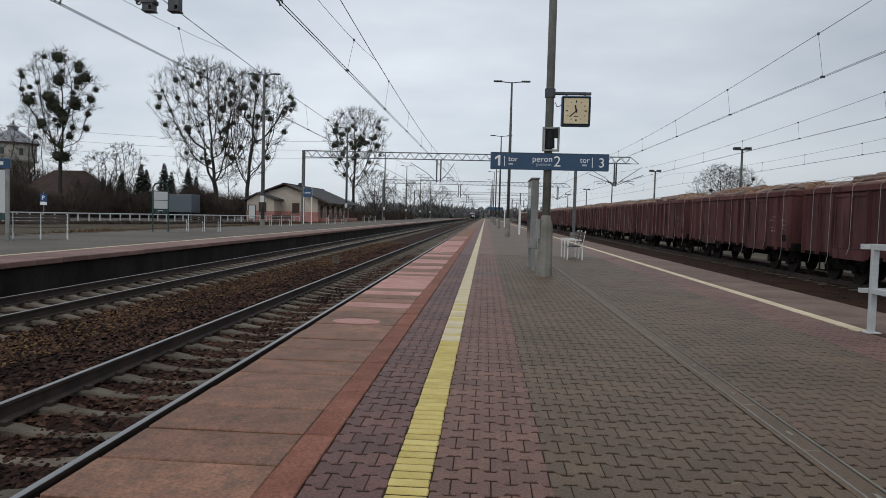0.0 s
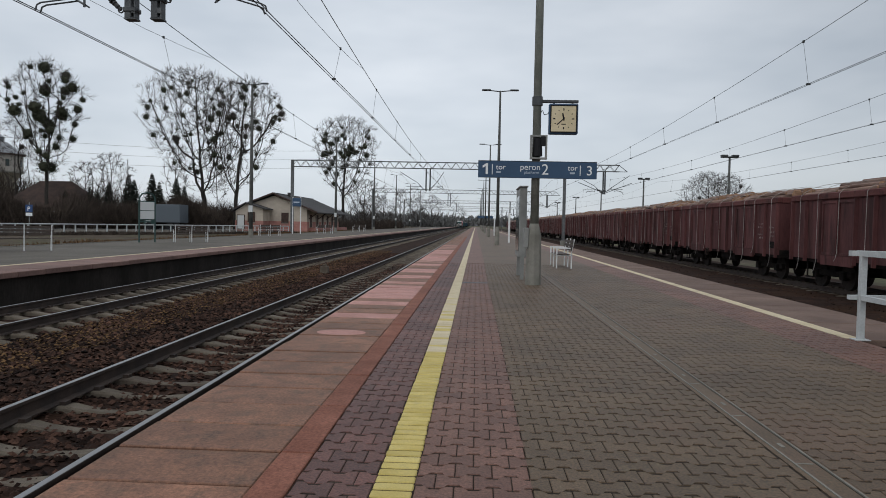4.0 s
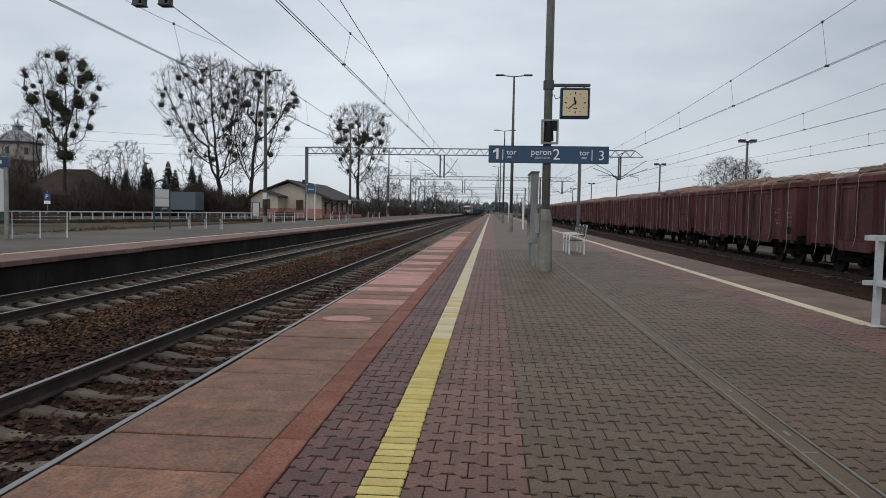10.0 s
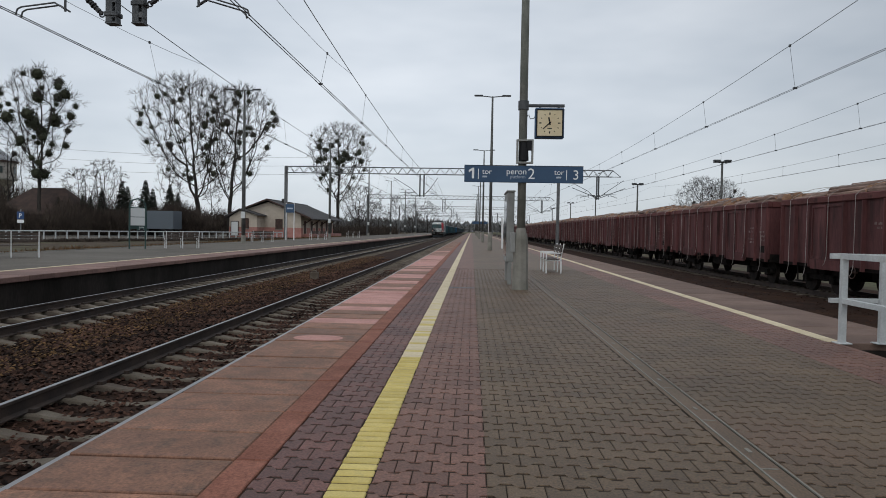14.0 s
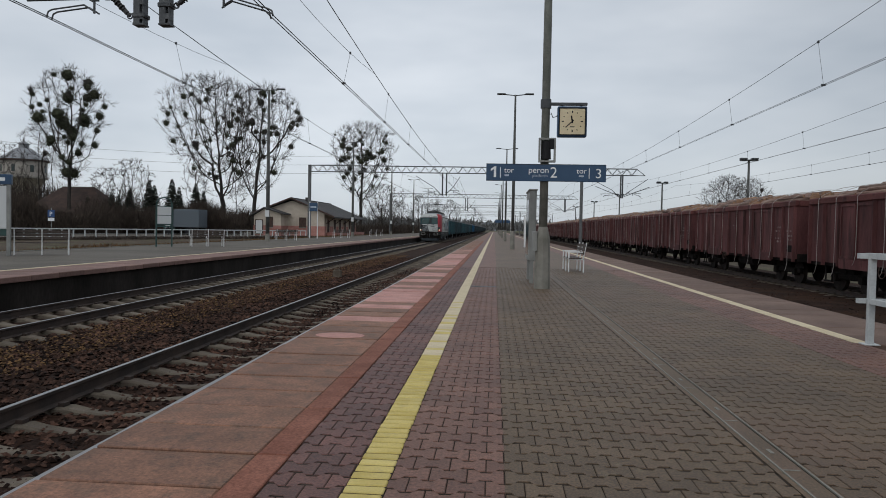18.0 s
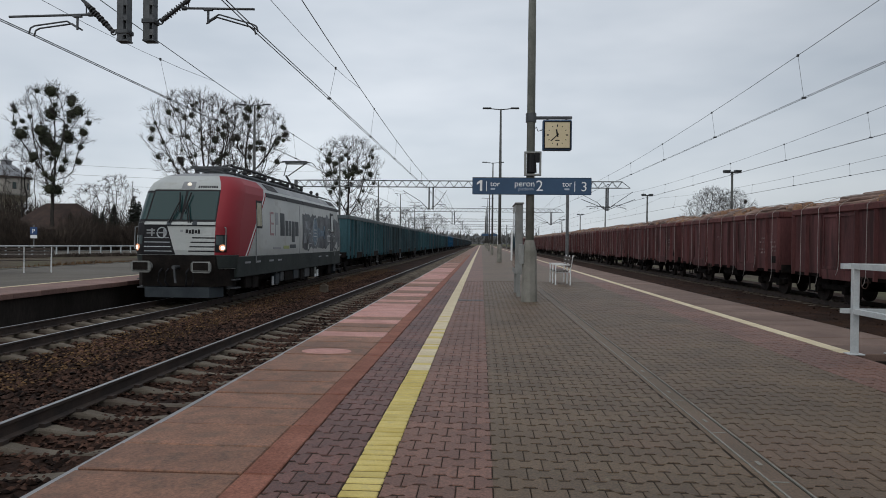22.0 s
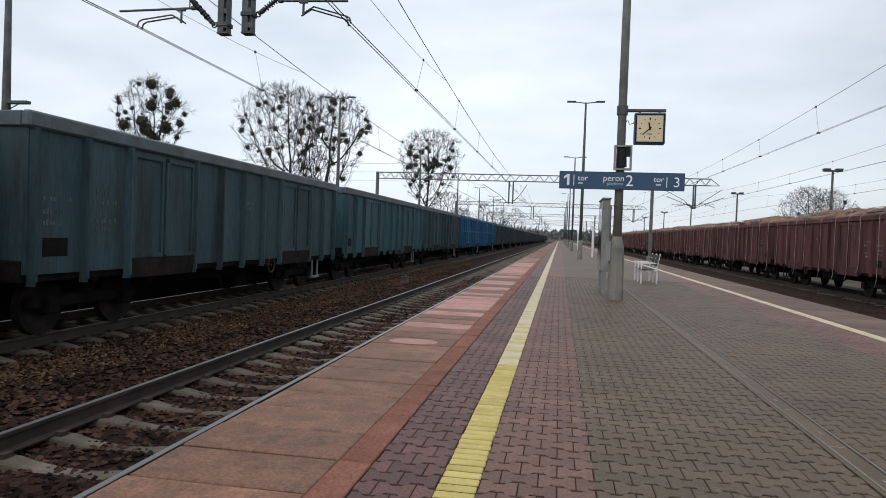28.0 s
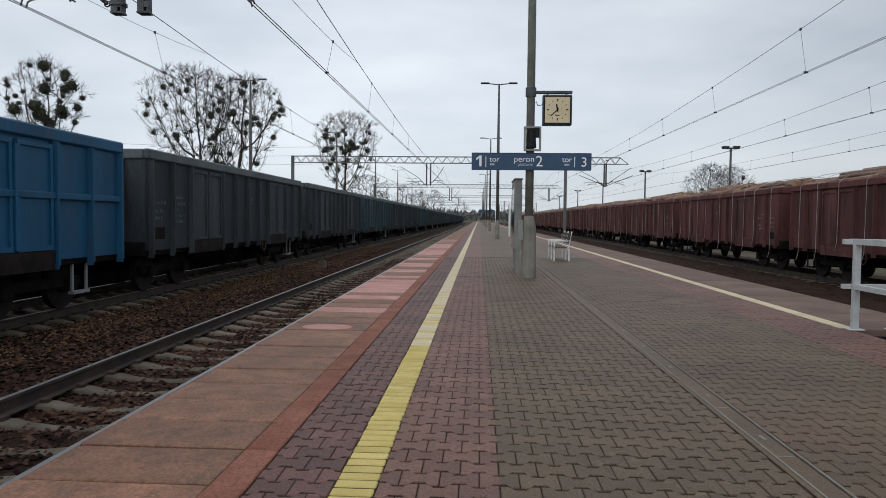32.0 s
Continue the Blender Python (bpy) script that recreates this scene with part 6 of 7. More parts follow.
        part("sill_band", Shape().box(min(sx * 1.36, sx * 1.507), max(sx * 1.36, sx * 1.507), -7.45, 7.45, 0.67, 1.3, c=0.02), "sill_green", e, "dark grey-green sill band")
        y = -7.4
        while y < 7.3:
            ln = rng.choice((0.12, 0.2, 0.5))
            part("sill_mark", Shape().box(min(sx * 1.5, sx * 1.511), max(sx * 1.5, sx * 1.511), y, y + ln, 1.08, 1.14), "letter_grey" if ln > 0.3 else "black", e)
            y += ln + rng.choice((0.5, 0.9, 1.4))
        # the large lettering stands as plain bars
        for k, (y0, y1, z0, z1, m) in enumerate(((-5.45, -5.36, 1.98, 2.8, "letter_red"), (-5.3, -4.95, 1.98, 2.06, "letter_red"), (-5.3, -4.95, 2.36, 2.43, "letter_red"), (-5.3, -4.95, 2.72, 2.8, "letter_red"),
                         (-4.75, -4.67, 1.98, 2.8, "letter_grey"), (-4.62, -4.3, 2.36, 2.8, "letter_grey"), (-4.0, -3.35, 1.98, 2.8, "loco_dark"), (-3.2, -2.75, 1.98, 2.55, "loco_dark"),
                         (-2.62, -2.3, 1.98, 2.55, "loco_dark"), (-2.18, -1.7, 1.75, 2.55, "loco_dark"), (-1.58, -1.05, 1.98, 2.55, "loco_dark"), (-2.5, -1.5, 1.52, 1.66, "loco_dark"), (-3.5, -2.6, 1.5, 1.62, "letter_green"), (-5.0, -3.9, 1.5, 1.57, "letter_grey"))):
            y0, y1 = -0.65 + (y0 + 1.05) * 0.827, -0.65 + (y1 + 1.05) * 0.827
            side(y0, y1, y0, y1, z0, z1, 0.008, m, "lettering_bar", "plain bar in place of lettering", sx)
        # mural: a dark skyline with a pale mist along its foot
        for j, (ya, yb) in enumerate(((0.0, 2.5), (2.5, 5.0), (5.0, 7.2))):
            n = 36
            q = Shape()
            for i in range(n + 1):
                y = ya + (yb - ya) * i / n
                zt = 2.9 + 0.3 * noise.noise((y * 0.8, 2.0, 1.0)) + 0.16 * noise.noise((y * 2.6, 1.0, 3.0)) + 0.05 * noise.noise((y * 9.0, 1.0, 3.0))
                zb = 1.5 + 0.24 * noise.noise((y * 0.7, 5.0, 7.0)) + 0.12 * noise.noise((y * 2.5, 4.0, 7.0)) + 0.05 * noise.noise((y * 8.0, 4.0, 7.0))
                zm = (zt + zb) / 2
                q.v += [(sx * (lerp(z)[0] + 0.006), y, z) for z in (zb, zm, zt)]
            for i in range(n):
                q.f += [(3 * i + r, 3 * i + 3 + r, 3 * i + 4 + r, 3 * i + 1 + r) for r in (0, 1)]
            q.mi = [0] * len(q.f)
            part("mural_skyline", q, "mural_dark", body, "dark painted skyline")
        for y0, y1, z0, z1, m in ((0.15, 0.6, 1.7, 2.12, "mural_steel"), (0.35, 0.95, 2.3, 2.62, "mural_steel"), (2.62, 2.8, 1.95, 2.4, "mural_blue"), (2.86, 3.0, 1.98, 2.36, "mural_blue"), (3.06, 3.9, 2.02, 2.28, "mural_blue"), (3.7, 4.0, 1.9, 2.5, "mural_blue"), (4.4, 6.1, 2.02, 2.07, "mural_pale"), (4.5, 5.95, 1.78, 1.82, "mural_pale")):
            side(y0, y1, y0, y1, z0, z1, 0.012, m, "mural_shape", "painted mural shape", sx)
        for k in range(7):
            y = 4.5 + 0.23 * k
            side(y, y + 0.05, y, y + 0.05, 1.78, 2.05, 0.014, "mural_pale", "mural_line", "pale painted line", sx)
        for yc, zc, ry, rz, r, seg in ((2.1, 2.2, 0.44, 0.62, 0.016, 24), (2.1, 2.2, 0.3, 0.45, 0.009, 24), (1.2, 1.9, 0.46, 0.24, 0.011, 6), (1.2, 2.22, 0.2, 0.1, 0.01, 12), (4.85, 2.22, 0.3, 0.16, 0.013, 8), (5.6, 2.22, 0.3, 0.16, 0.013, 8)):
            pts = [(sx * 1.504, yc + ry * math.cos(k * 6.2832 / seg), zc + rz * math.sin(k * 6.2832 / seg)) for k in range(seg + 1)]
            part("mural_ring", Shape().line(pts, r), "mural_pale" if yc > 4 else "mural_mid", body, "pale painted ring")
        disc = Shape()
        disc.v = [(sx * 1.509, 2.1 + 0.4 * math.cos(k * 0.2618), 2.2 + 0.57 * math.sin(k * 0.2618)) for k in range(24)]
        disc.f, disc.mi = [tuple(range(24))], [0]
        part("mural_disc", disc, "mural_blue", body, "dull blue painted disc")
        for z in (1.98, 2.12, 2.26, 2.4):
            side(1.88, 2.32, 1.88, 2.32, z, z + 0.05, 0.014, "mural_mid", "mural_line", "", sx)
        for y in (-0.42, 7.22):
            side(y, y + 0.035, y, y + 0.035, 1.32, 3.2, 0.01, "letter_grey", "panel_joint", "", sx)
        for y in (-4.6, -2.2, 0.2, 2.6, 4.95):
            side(y, y + 2.32, y, y + 2.32, 3.28, 3.43, 0.02, "black", "louvre", "dark roof-edge louvre", sx)
        for y in (-4.2, 5.4):
            side(y, y + 1.2, y, y + 1.2, 3.54, 3.76, 0.02, "black", "roof_vent", "dark roof vent", sx)
        part("transformer_box", Shape().box(min(sx * 0.9, sx * 1.38), max(sx * 0.9, sx * 1.38), -2.1, 2.1, 0.25, 0.66, c=0.04), "underframe", e)
    # roof: dark walkway boxes, insulators and busbars
    for y, w, l, h in ((-3.6, 0.75, 0.5, 0.16), (-2.3, 0.6, 0.4, 0.3), (-0.9, 0.7, 0.6, 0.18), (0.6, 0.5, 0.5, 0.34), (1.7, 0.75, 0.4, 0.2), (2.6, 0.6, 0.3, 0.28), (5.6, 0.6, 0.7, 0.18)):
        part("roof_gear", Shape().box(-w, w, y - l, y + l, 3.84, 3.88 + h, c=0.04), "black", e, "dark roof equipment")
    for y in (-5.4, -4.4, -3.0, -2.2, -1.2, -0.2, 0.8, 1.6, 3.0, 4.8, 6.0):
        for x in (-0.62, 0.62):
            part("roof_insulator", Shape().ring([(x, y, 3.84, 0.1), (x, y, 3.92, 0.06), (x, y, 3.98, 0.1), (x, y, 4.05, 0.06), (x, y, 4.12, 0.09), (x, y, 4.2, 0.05)], 10), "insulator", e)
    for x, z in ((0.62, 4.22), (-0.62, 4.2)):
        part("busbar", Shape().line([(x, -5.6, z), (x, -3.0, z + 0.03), (x, -1.2, z), (x, 1.6, z + 0.03), (x, 3.2, z)], 0.045, 6), "black", e, "dark busbar along the roof")
    part("roof_pipe", Shape().line([(1.0, -6.0, 3.9), (1.0, 6.4, 3.9)], 0.04, 6), "loco_dark", e)
    for k in range(8):
        part("roof_loop", Shape().line([(0.62, -5.2 + 0.9 * k, 4.2), (0.4, -5.0 + 0.9 * k, 4.34), (0.0, -4.8 + 0.9 * k, 4.3), (-0.5, -4.7 + 0.9 * k, 4.1)], 0.022, 5), "black", e, "roof cable loop")

    def panto(y, up, label):
        pg = part("pantograph", Shape().box(-0.5, 0.5, y - 0.6, y - 0.48, 3.93, 4.07).box(-0.5, 0.5, y + 0.48, y + 0.6, 3.95, 4.05).box(-0.5, -0.42, y - 0.6, y + 0.6, 3.95, 4.05).box(0.42, 0.5, y - 0.6, y + 0.6, 3.95, 4.05).box(-0.55, -0.5, y - 0.6, y - 0.5, 3.75, 3.95).box(0.5, 0.55, y + 0.5, y + 0.6, 3.75, 3.95), "steel_dark", e, label)
        zt = 5.52 if up else 4.14
        knee = (0, y + (-1.15 if up else 1.6), 4.72 if up else 4.1)
        hy = y + 0.45 if up else y - 1.2
        part("lower_arm", Shape().tube((0, y + (0.5 if up else -0.5), 4.05), knee, 0.06, 0.045, n=8), "steel_dark", pg)
        for sx in (-1, 1):
            part("upper_arm", Shape().tube((sx * 0.1, knee[1], knee[2]), (sx * 0.42, hy, zt - 0.1), 0.026, n=6), "steel_dark", pg)
            part("end_horn", Shape().line([(sx * 0.55, hy, zt), (sx * 0.8, hy, zt - 0.04), (sx * 0.95, hy, zt - 0.22)], 0.022, 6), "steel_dark", pg)
        for d in (-0.25, 0.25):
            part("contact_strip", Shape().box(-0.6, 0.6, hy + d - 0.035, hy + d + 0.035, zt - 0.02, zt + 0.03), "steel_dark", pg)
        part("head_bar", Shape().box(-0.5, 0.5, hy - 0.03, hy + 0.03, zt - 0.11, zt - 0.06).box(-0.45, -0.4, hy - 0.3, hy + 0.3, zt - 0.06, zt - 0.02).box(0.4, 0.45, hy - 0.3, hy + 0.3, zt - 0.06, zt - 0.02), "steel_dark", pg)
    panto(3.9, True, "raised pantograph")
    panto(-4.5, False, "lowered pantograph")
    return e


M["mural_pale"] = surface("mural_white_line", (0.42, 0.45, 0.46), (0.6, 0.62, 0.62), 3.0, 0.5, grain=30, speck=0.2, bump=0.0)
M["mural_steel"] = surface("mural_steel_grey", (0.08, 0.095, 0.11), (0.2, 0.22, 0.24), 4.0, 0.5, grain=20, speck=0.35, bump=0.0)
M["windscreen_glass"] = plain("tinted_windscreen", (0.014, 0.045, 0.046), 0.1, spec=0.3)
# colour of the reflection laid over the cab window
M["blind"] = surface("tan_pane_reflection", (0.3, 0.28, 0.19), (0.42, 0.4, 0.3), 6.0, 0.5, grain=20, speck=0.15, bump=0.0)
M["lamp_rim"] = plain("warm_lamp_reflector", (1.0, 0.45, 0.25), 0.3, glow=0.35)
M["letter_grey"] = plain("pale_grey_lettering", (0.25, 0.26, 0.27), 0.5)
M["letter_red"] = plain("dull_red_lettering", (0.3, 0.16, 0.17), 0.5)
M["letter_green"] = plain("olive_lettering", (0.3, 0.34, 0.12), 0.5)
M["mural_blue"] = surface("mural_blue_paint", (0.04, 0.085, 0.13), (0.11, 0.18, 0.24), 3.0, 0.5, grain=15, speck=0.35, bump=0.0)
M["sill_green"] = surface("sill_grey_green", (0.026, 0.031, 0.03), (0.042, 0.049, 0.046), 1.0, 0.8, grain=10, speck=0.15, bump=0.0, spec=0.2)
LOCO = loco()
TRAIN.append((LOCO, -8.65))

# ---- beyond the far platform: fence, signs, houses, trees ----
GZ = -0.1


def bare_tree(name, label, at, height, spread, seed, low=0.22, fork=0.12, lean=(0.0, 0.0), buds=420, mistle=0, ball=0.5, sprays=3, twig=1.0, heap=None, dome=False, girth=1.0):
    """A leafless tree grown towards points spread through its crown: trunk, rising limbs, fine twigs, clumps of mistletoe."""
    rng = np.random.default_rng(seed)
    e = thing(name, label, "tree", at, group="bare trees")
    zl = height * low
    goals = []
    while len(goals) < buds:
        t = rng.random() ** (0.8 if dome else 0.62)
        r = spread * (math.sqrt(max(0.0, 1 - t * t)) if dome else 1.5 * t ** 0.6 * math.sqrt(1 - t ** 3))
        r *= 0.9 + 0.2 * rng.random()
        q, w = rng.random() ** 0.42, rng.uniform(0, 6.283)
        goals.append((lean[0] * t + r * q * math.cos(w), lean[1] * t + r * q * math.sin(w), zl + (height - zl) * t * 0.97))
    goals = np.array(goals)
    step = height / 40.0
    pos, up = [np.array((0.0, 0.0, -0.4))], [-1]
    while pos[-1][2] < height * fork:
        pos.append(pos[-1] + np.array((rng.normal(0, 0.02), rng.normal(0, 0.02), step)))
        up.append(len(pos) - 2)
    way = [np.array((0.0, 0.0, 1.0)) for _ in pos]
    best, near, first = np.full(len(goals), 1e9), np.zeros(len(goals), int), 0
    for _ in range(110):
        for j in range(first, len(pos)):
            dist = np.linalg.norm(goals - pos[j], axis=1)
            hit = dist < best
            best[hit], near[hit] = dist[hit], j
        keep = best > step * 1.2
        goals, best, near = goals[keep], best[keep], near[keep]
        first = len(pos)
        if not len(goals):
            break
        for i in np.unique(near):
            v = goals[near == i] - pos[i]
            v = (v / np.linalg.norm(v, axis=1)[:, None]).sum(0)
            v = v / (np.linalg.norm(v) + 1e-6) + way[i] * 0.6 + np.array((0, 0, 0.14)) + rng.normal(0, 0.11, 3)
            v = v / np.linalg.norm(v)
            pos.append(pos[i] + v * step); up.append(int(i)); way.append(v)
        if len(pos) > 6000:
            break
    n = len(pos)
    area, kids = [0.0] * n, [0] * n
    for i in range(n - 1, 0, -1):
        if not kids[i]:
            area[i] = 0.0115 ** 1.93
        area[up[i]] += area[i]
        kids[up[i]] += 1
    rad = [girth * (x ** (1 / 1.93)) for x in area]
    rad[0] *= 1.25
    wood, twigs = Shape(), Shape()
    for i in range(1, n):
        r0, r1 = min(rad[up[i]], rad[i] * 1.35), rad[i]
        wood.tube(pos[up[i]], pos[i], r0, r1, n=9 if r0 > 0.12 else 6 if r0 > 0.04 else 4, caps=False)
    for i in range(n):
        if rad[i] < 0.045 * girth and pos[i][2] > zl * 0.9:
            for k in range(sprays + (3 if not kids[i] else 0)):
                out = np.array((pos[i][0], pos[i][1], 0.0)) / (spread + 1e-6)
                v = way[i] * 0.9 + out * 0.35 + np.array((0, 0, 0.4)) + rng.normal(0, 0.36, 3)
                v = v / np.linalg.norm(v)
                ln = step * rng.uniform(0.9, 2.2) * twig
                m = pos[i] + v * ln * 0.55
                v2 = v + rng.normal(0, 0.25, 3) + np.array((0, 0, 0.15))
                v2 = v2 / np.linalg.norm(v2)
                q = m + v2 * ln * 0.5
                twigs.tube(pos[i], m, 0.013, 0.01, n=3, caps=False)
                twigs.tube(m, q, 0.01, 0.006, n=3, caps=False)
                for f in (0.35, 0.7):
                    v3 = v + rng.normal(0, 0.5, 3)
                    o = pos[i] + (m - pos[i]) * f * 1.3
                    twigs.tube(o, o + v3 / np.linalg.norm(v3) * ln * 0.4, 0.007, 0.004, n=3, caps=False)
    part("trunk", wood, "bark", e, "grey-brown trunk and limbs", smooth=True)
    me = bpy.data.meshes.new("crown")
    me.from_pydata(twigs.v, [], twigs.f)
    me.materials.append(M["twig"])
    o = new("crown", me)
    o.parent = e
    tagged(o, label="fine leafless twigs", kind="stuff")
    order_ = list(rng.permutation(n))
    chosen = []
    for i in order_:
        if len(chosen) >= mistle:
            break
        c = pos[i]
        if rad[i] > 0.16 * girth or c[2] < height * 0.36 or c[2] > height * 0.93:
            continue
        R = ball * (0.45 + 0.85 * rng.random() ** 1.6)
        if heap is not None:
            h = np.linalg.norm(c - np.array(heap[:3]))
            if h < heap[3]:
                R = ball * rng.uniform(0.9, 1.5)
            elif rng.random() < 0.35:
                continue
        if all(np.linalg.norm(c - c2) > (R + R2) * 0.8 for c2, R2 in chosen):
            chosen.append((c, R))
    for c, R in chosen:
        s = Shape()
        # a knobbly core with many small leaf sprigs all round it
        lv = []
        for t in (-1.3, -0.8, -0.3, 0.2, 0.7, 1.25):
            lv += [(c[0] + 0.68 * R * math.cos(t) * math.cos(w * 0.785) * rng.uniform(0.8, 1.08), c[1] + 0.68 * R * math.cos(t) * math.sin(w * 0.785) * rng.uniform(0.8, 1.08), c[2] + 0.66 * R * math.sin(t)) for w in range(8)]
        s.add(lv, [(k * 8 + i, k * 8 + (i + 1) % 8, k * 8 + 8 + (i + 1) % 8, k * 8 + 8 + i) for k in range(5) for i in range(8)] + [tuple(range(8)), tuple(range(40, 48))])
        for _ in range(260):
            v = rng.normal(0, 1, 3)
            v = v / np.linalg.norm(v)
            o = c + v * R * rng.uniform(0.5, 1.0)
            a = v * 0.35 + rng.normal(0, 0.5, 3)
            a = a / np.linalg.norm(a) * R * 0.13
            b = np.cross(a, rng.normal(0, 1, 3))
            b = b / np.linalg.norm(b) * R * 0.06
            s.add([tuple(o - a), tuple(o + b), tuple(o + a), tuple(o - b)], [(0, 1, 2, 3)])
        me = bpy.data.meshes.new("mistletoe")
        me.from_pydata(s.v, [], s.f)
        me.materials.append(M["mistletoe"])
        o = new("mistletoe", me)
        o.parent = e
        tagged(o, label="dark round clump of mistletoe")
    return e


bare_tree("poplar_tree", "tall leafless poplar full of dark mistletoe clumps", pose(-54.8, 85.0, GZ), 21.4, 4.8, 31, low=0.3, fork=0.3, lean=(-0.3, 0), buds=430, mistle=42, ball=0.78, sprays=3, heap=(0.6, 0, 16.0, 3.2), girth=1.25)
bare_tree("poplar_tree", "wide leafless poplar with many mistletoe clumps", pose(-38.8, 96.0, GZ), 22.9, 7.8, 141, low=0.2, fork=0.1, lean=(-1.8, 0), buds=1250, mistle=60, ball=0.5, sprays=3, girth=1.08)
bare_tree("poplar_tree", "leafless poplar beside the goods house with mistletoe clumps", pose(-34.0, 95.0, GZ), 21.3, 5.6, 142, low=0.22, fork=0.08, lean=(1.6, 0), buds=850, mistle=34, ball=0.5, sprays=3, girth=1.08)
bare_tree("poplar_tree", "leafless poplar behind the goods house with mistletoe clumps", pose(-25.9, 132.0, GZ), 22.0, 6.3, 143, low=0.26, fork=0.12, lean=(0.6, 0), buds=1050, mistle=50, ball=0.6, sprays=3, heap=(-1.5, 0, 15.0, 3.6), girth=1.08)
bare_tree("bare_tree", "round leafless tree beyond the timber train", pose(56.4, 170.0, GZ), 15.6, 8.0, 25, low=0.25, fork=0.1, buds=1100, sprays=1, dome=True, twig=1.4)
bare_tree("bare_tree", "leafless tree beyond the timber train", pose(62.0, 172.0, GZ), 15.2, 7.0, 26, low=0.25, fork=0.1, buds=900, sprays=1, dome=True, twig=1.4)
bare_tree("bare_tree", "young leafless tree behind the goods house", pose(-27.0, 165.0, GZ), 12.0, 6.0, 27, low=0.2, buds=420, sprays=2)
for k, (x, y, h) in enumerate(((-70, 108, 18.5), (-73.5, 109, 20), (-60, 80, 11), (-48, 88, 10.0), (-56, 125, 15), (-50, 130, 15.5), (-64, 92, 15.5), (-52.5, 90, 9.0))):
    bare_tree("bare_tree", "slender leafless tree among the shrubs behind the fence", pose(x, y, GZ), h, 2.9, 40 + k, low=0.25, fork=0.2, buds=170, sprays=2, girth=0.8)
for k, (x, y) in enumerate(((-34, 250), (-28, 255), (-22.5, 262), (-40, 262), (-47, 270), (-18.5, 290))):
    bare_tree("bare_tree", "distant leafless tree beside the line", pose(x, y, GZ), 11.0 + (k * 7 % 4), 5.0, 60 + k, low=0.2, buds=220, sprays=2, dome=True, twig=1.6)


def thicket(name, label, x0, y0, x1, y1, depth, height, count, material, seed, blade=0.12):
    """A belt of upright twiggy shrubs between two points of the plan."""
    rng = np.random.default_rng(seed)
    s = Shape()
    for _ in range(count):
        t = rng.random()
        x, y = x0 + (x1 - x0) * t + rng.uniform(-depth, depth), y0 + (y1 - y0) * t + rng.uniform(-depth, depth)
        h = height * (0.35 + 0.65 * rng.random()) * (0.75 + 0.5 * noise.noise((x * 0.17, y * 0.17, seed)))
        z = rng.random() * 0.75 * h
        w, lean = rng.uniform(0, 6.28), rng.uniform(-0.75, 0.75, 2)
        ln = min(h - z, h * 0.45) + 0.1
        b = blade * rng.uniform(0.4, 1.2)
        cx, cy = math.cos(w) * b, math.sin(w) * b
        s.add([(x - cx, y - cy, GZ + z), (x + cx, y + cy, GZ + z), (x + lean[0] * ln, y + lean[1] * ln, GZ + z + ln)], [(0, 1, 2)])
    me = bpy.data.meshes.new(name)
    me.from_pydata(s.v, [], s.f)
    me.materials.append(M[material])
    return tagged(new(name, me), label=label, category="shrubs", kind="stuff")


thicket("shrub_belt", "dense leafless brown shrubs behind the white fence", -68, 68, -47, 76, 3.0, 4.9, 44000, "shrub", 71, 0.028)
thicket("shrub_belt", "low dark brambles in front of the spruces", -50, 84, -36, 90, 2.5, 5.4, 34000, "shrub", 79, 0.03)
thicket("shrub_belt", "tall leafless scrub behind the shed", -95, 96, -58, 106, 5.0, 9.0, 18000, "shrub", 77, 0.06)
thicket("shrub_belt", "leafless brown shrubs behind the parked trailer", -52, 108, -47, 150, 2.0, 5.5, 13000, "shrub", 72, 0.05)
thicket("shrub_belt", "low brambles and shrubs beside the goods house", -26, 122, -20, 175, 2.0, 3.2, 7000, "shrub", 73, 0.05)
thicket("shrub_belt", "distant thicket along the line, paled by haze in its colour", -60, 300, -16, 330, 8.0, 9.0, 5000, "far_wood", 74, 0.5)
thicket("withered_grass", "rough withered grass along the foot of the fence", -35.9, 41, -21.0, 78, 0.9, 0.3, 9000, "shrub", 78, 0.05)
thicket("withered_grass", "withered grass on the verge behind the platform", -19.4, 15, -19.6, 110, 0.7, 0.35, 9000, "leaf_litter", 75, 0.03)
thicket("shrub_belt", "distant bare woodland on the horizon, haze painted into its colour", -400, 620, 500, 700, 30.0, 16.0, 9000, "far_wood", 76, 1.6)


def conifer(x, y, h, seed):
    rng = random.Random(seed)
    e = thing("spruce_tree", "small dark spruce among the shrubs", "tree", pose(x, y, GZ), group="small spruces")
    part("trunk", Shape().tube((0, 0, -0.3), (0, 0, h), h * 0.02, 0.01, n=6), "bark", e)
    s = Shape()
    for k in range(1300):
        t = rng.random() ** 1.25
        z = h * (0.08 + 0.92 * t)
        r = (h * 0.38 * (1 - t) ** 0.8 + 0.06) * rng.uniform(0.75, 1.15)
        w = rng.uniform(0, 6.28)
        d = Vector((math.cos(w), math.sin(w), -0.25))
        c = Vector((-math.sin(w), math.cos(w), 0)) * h * 0.035
        a = Vector((0, 0, z))
        q = a + d * r * rng.uniform(0.6, 1.1)
        m = a + d * r * 0.35
        s.add([tuple(m - c), tuple(q), tuple(m + c)], [(0, 1, 2)])
    part("crown", s, "conifer", e, "dark needle branches", kind="stuff")


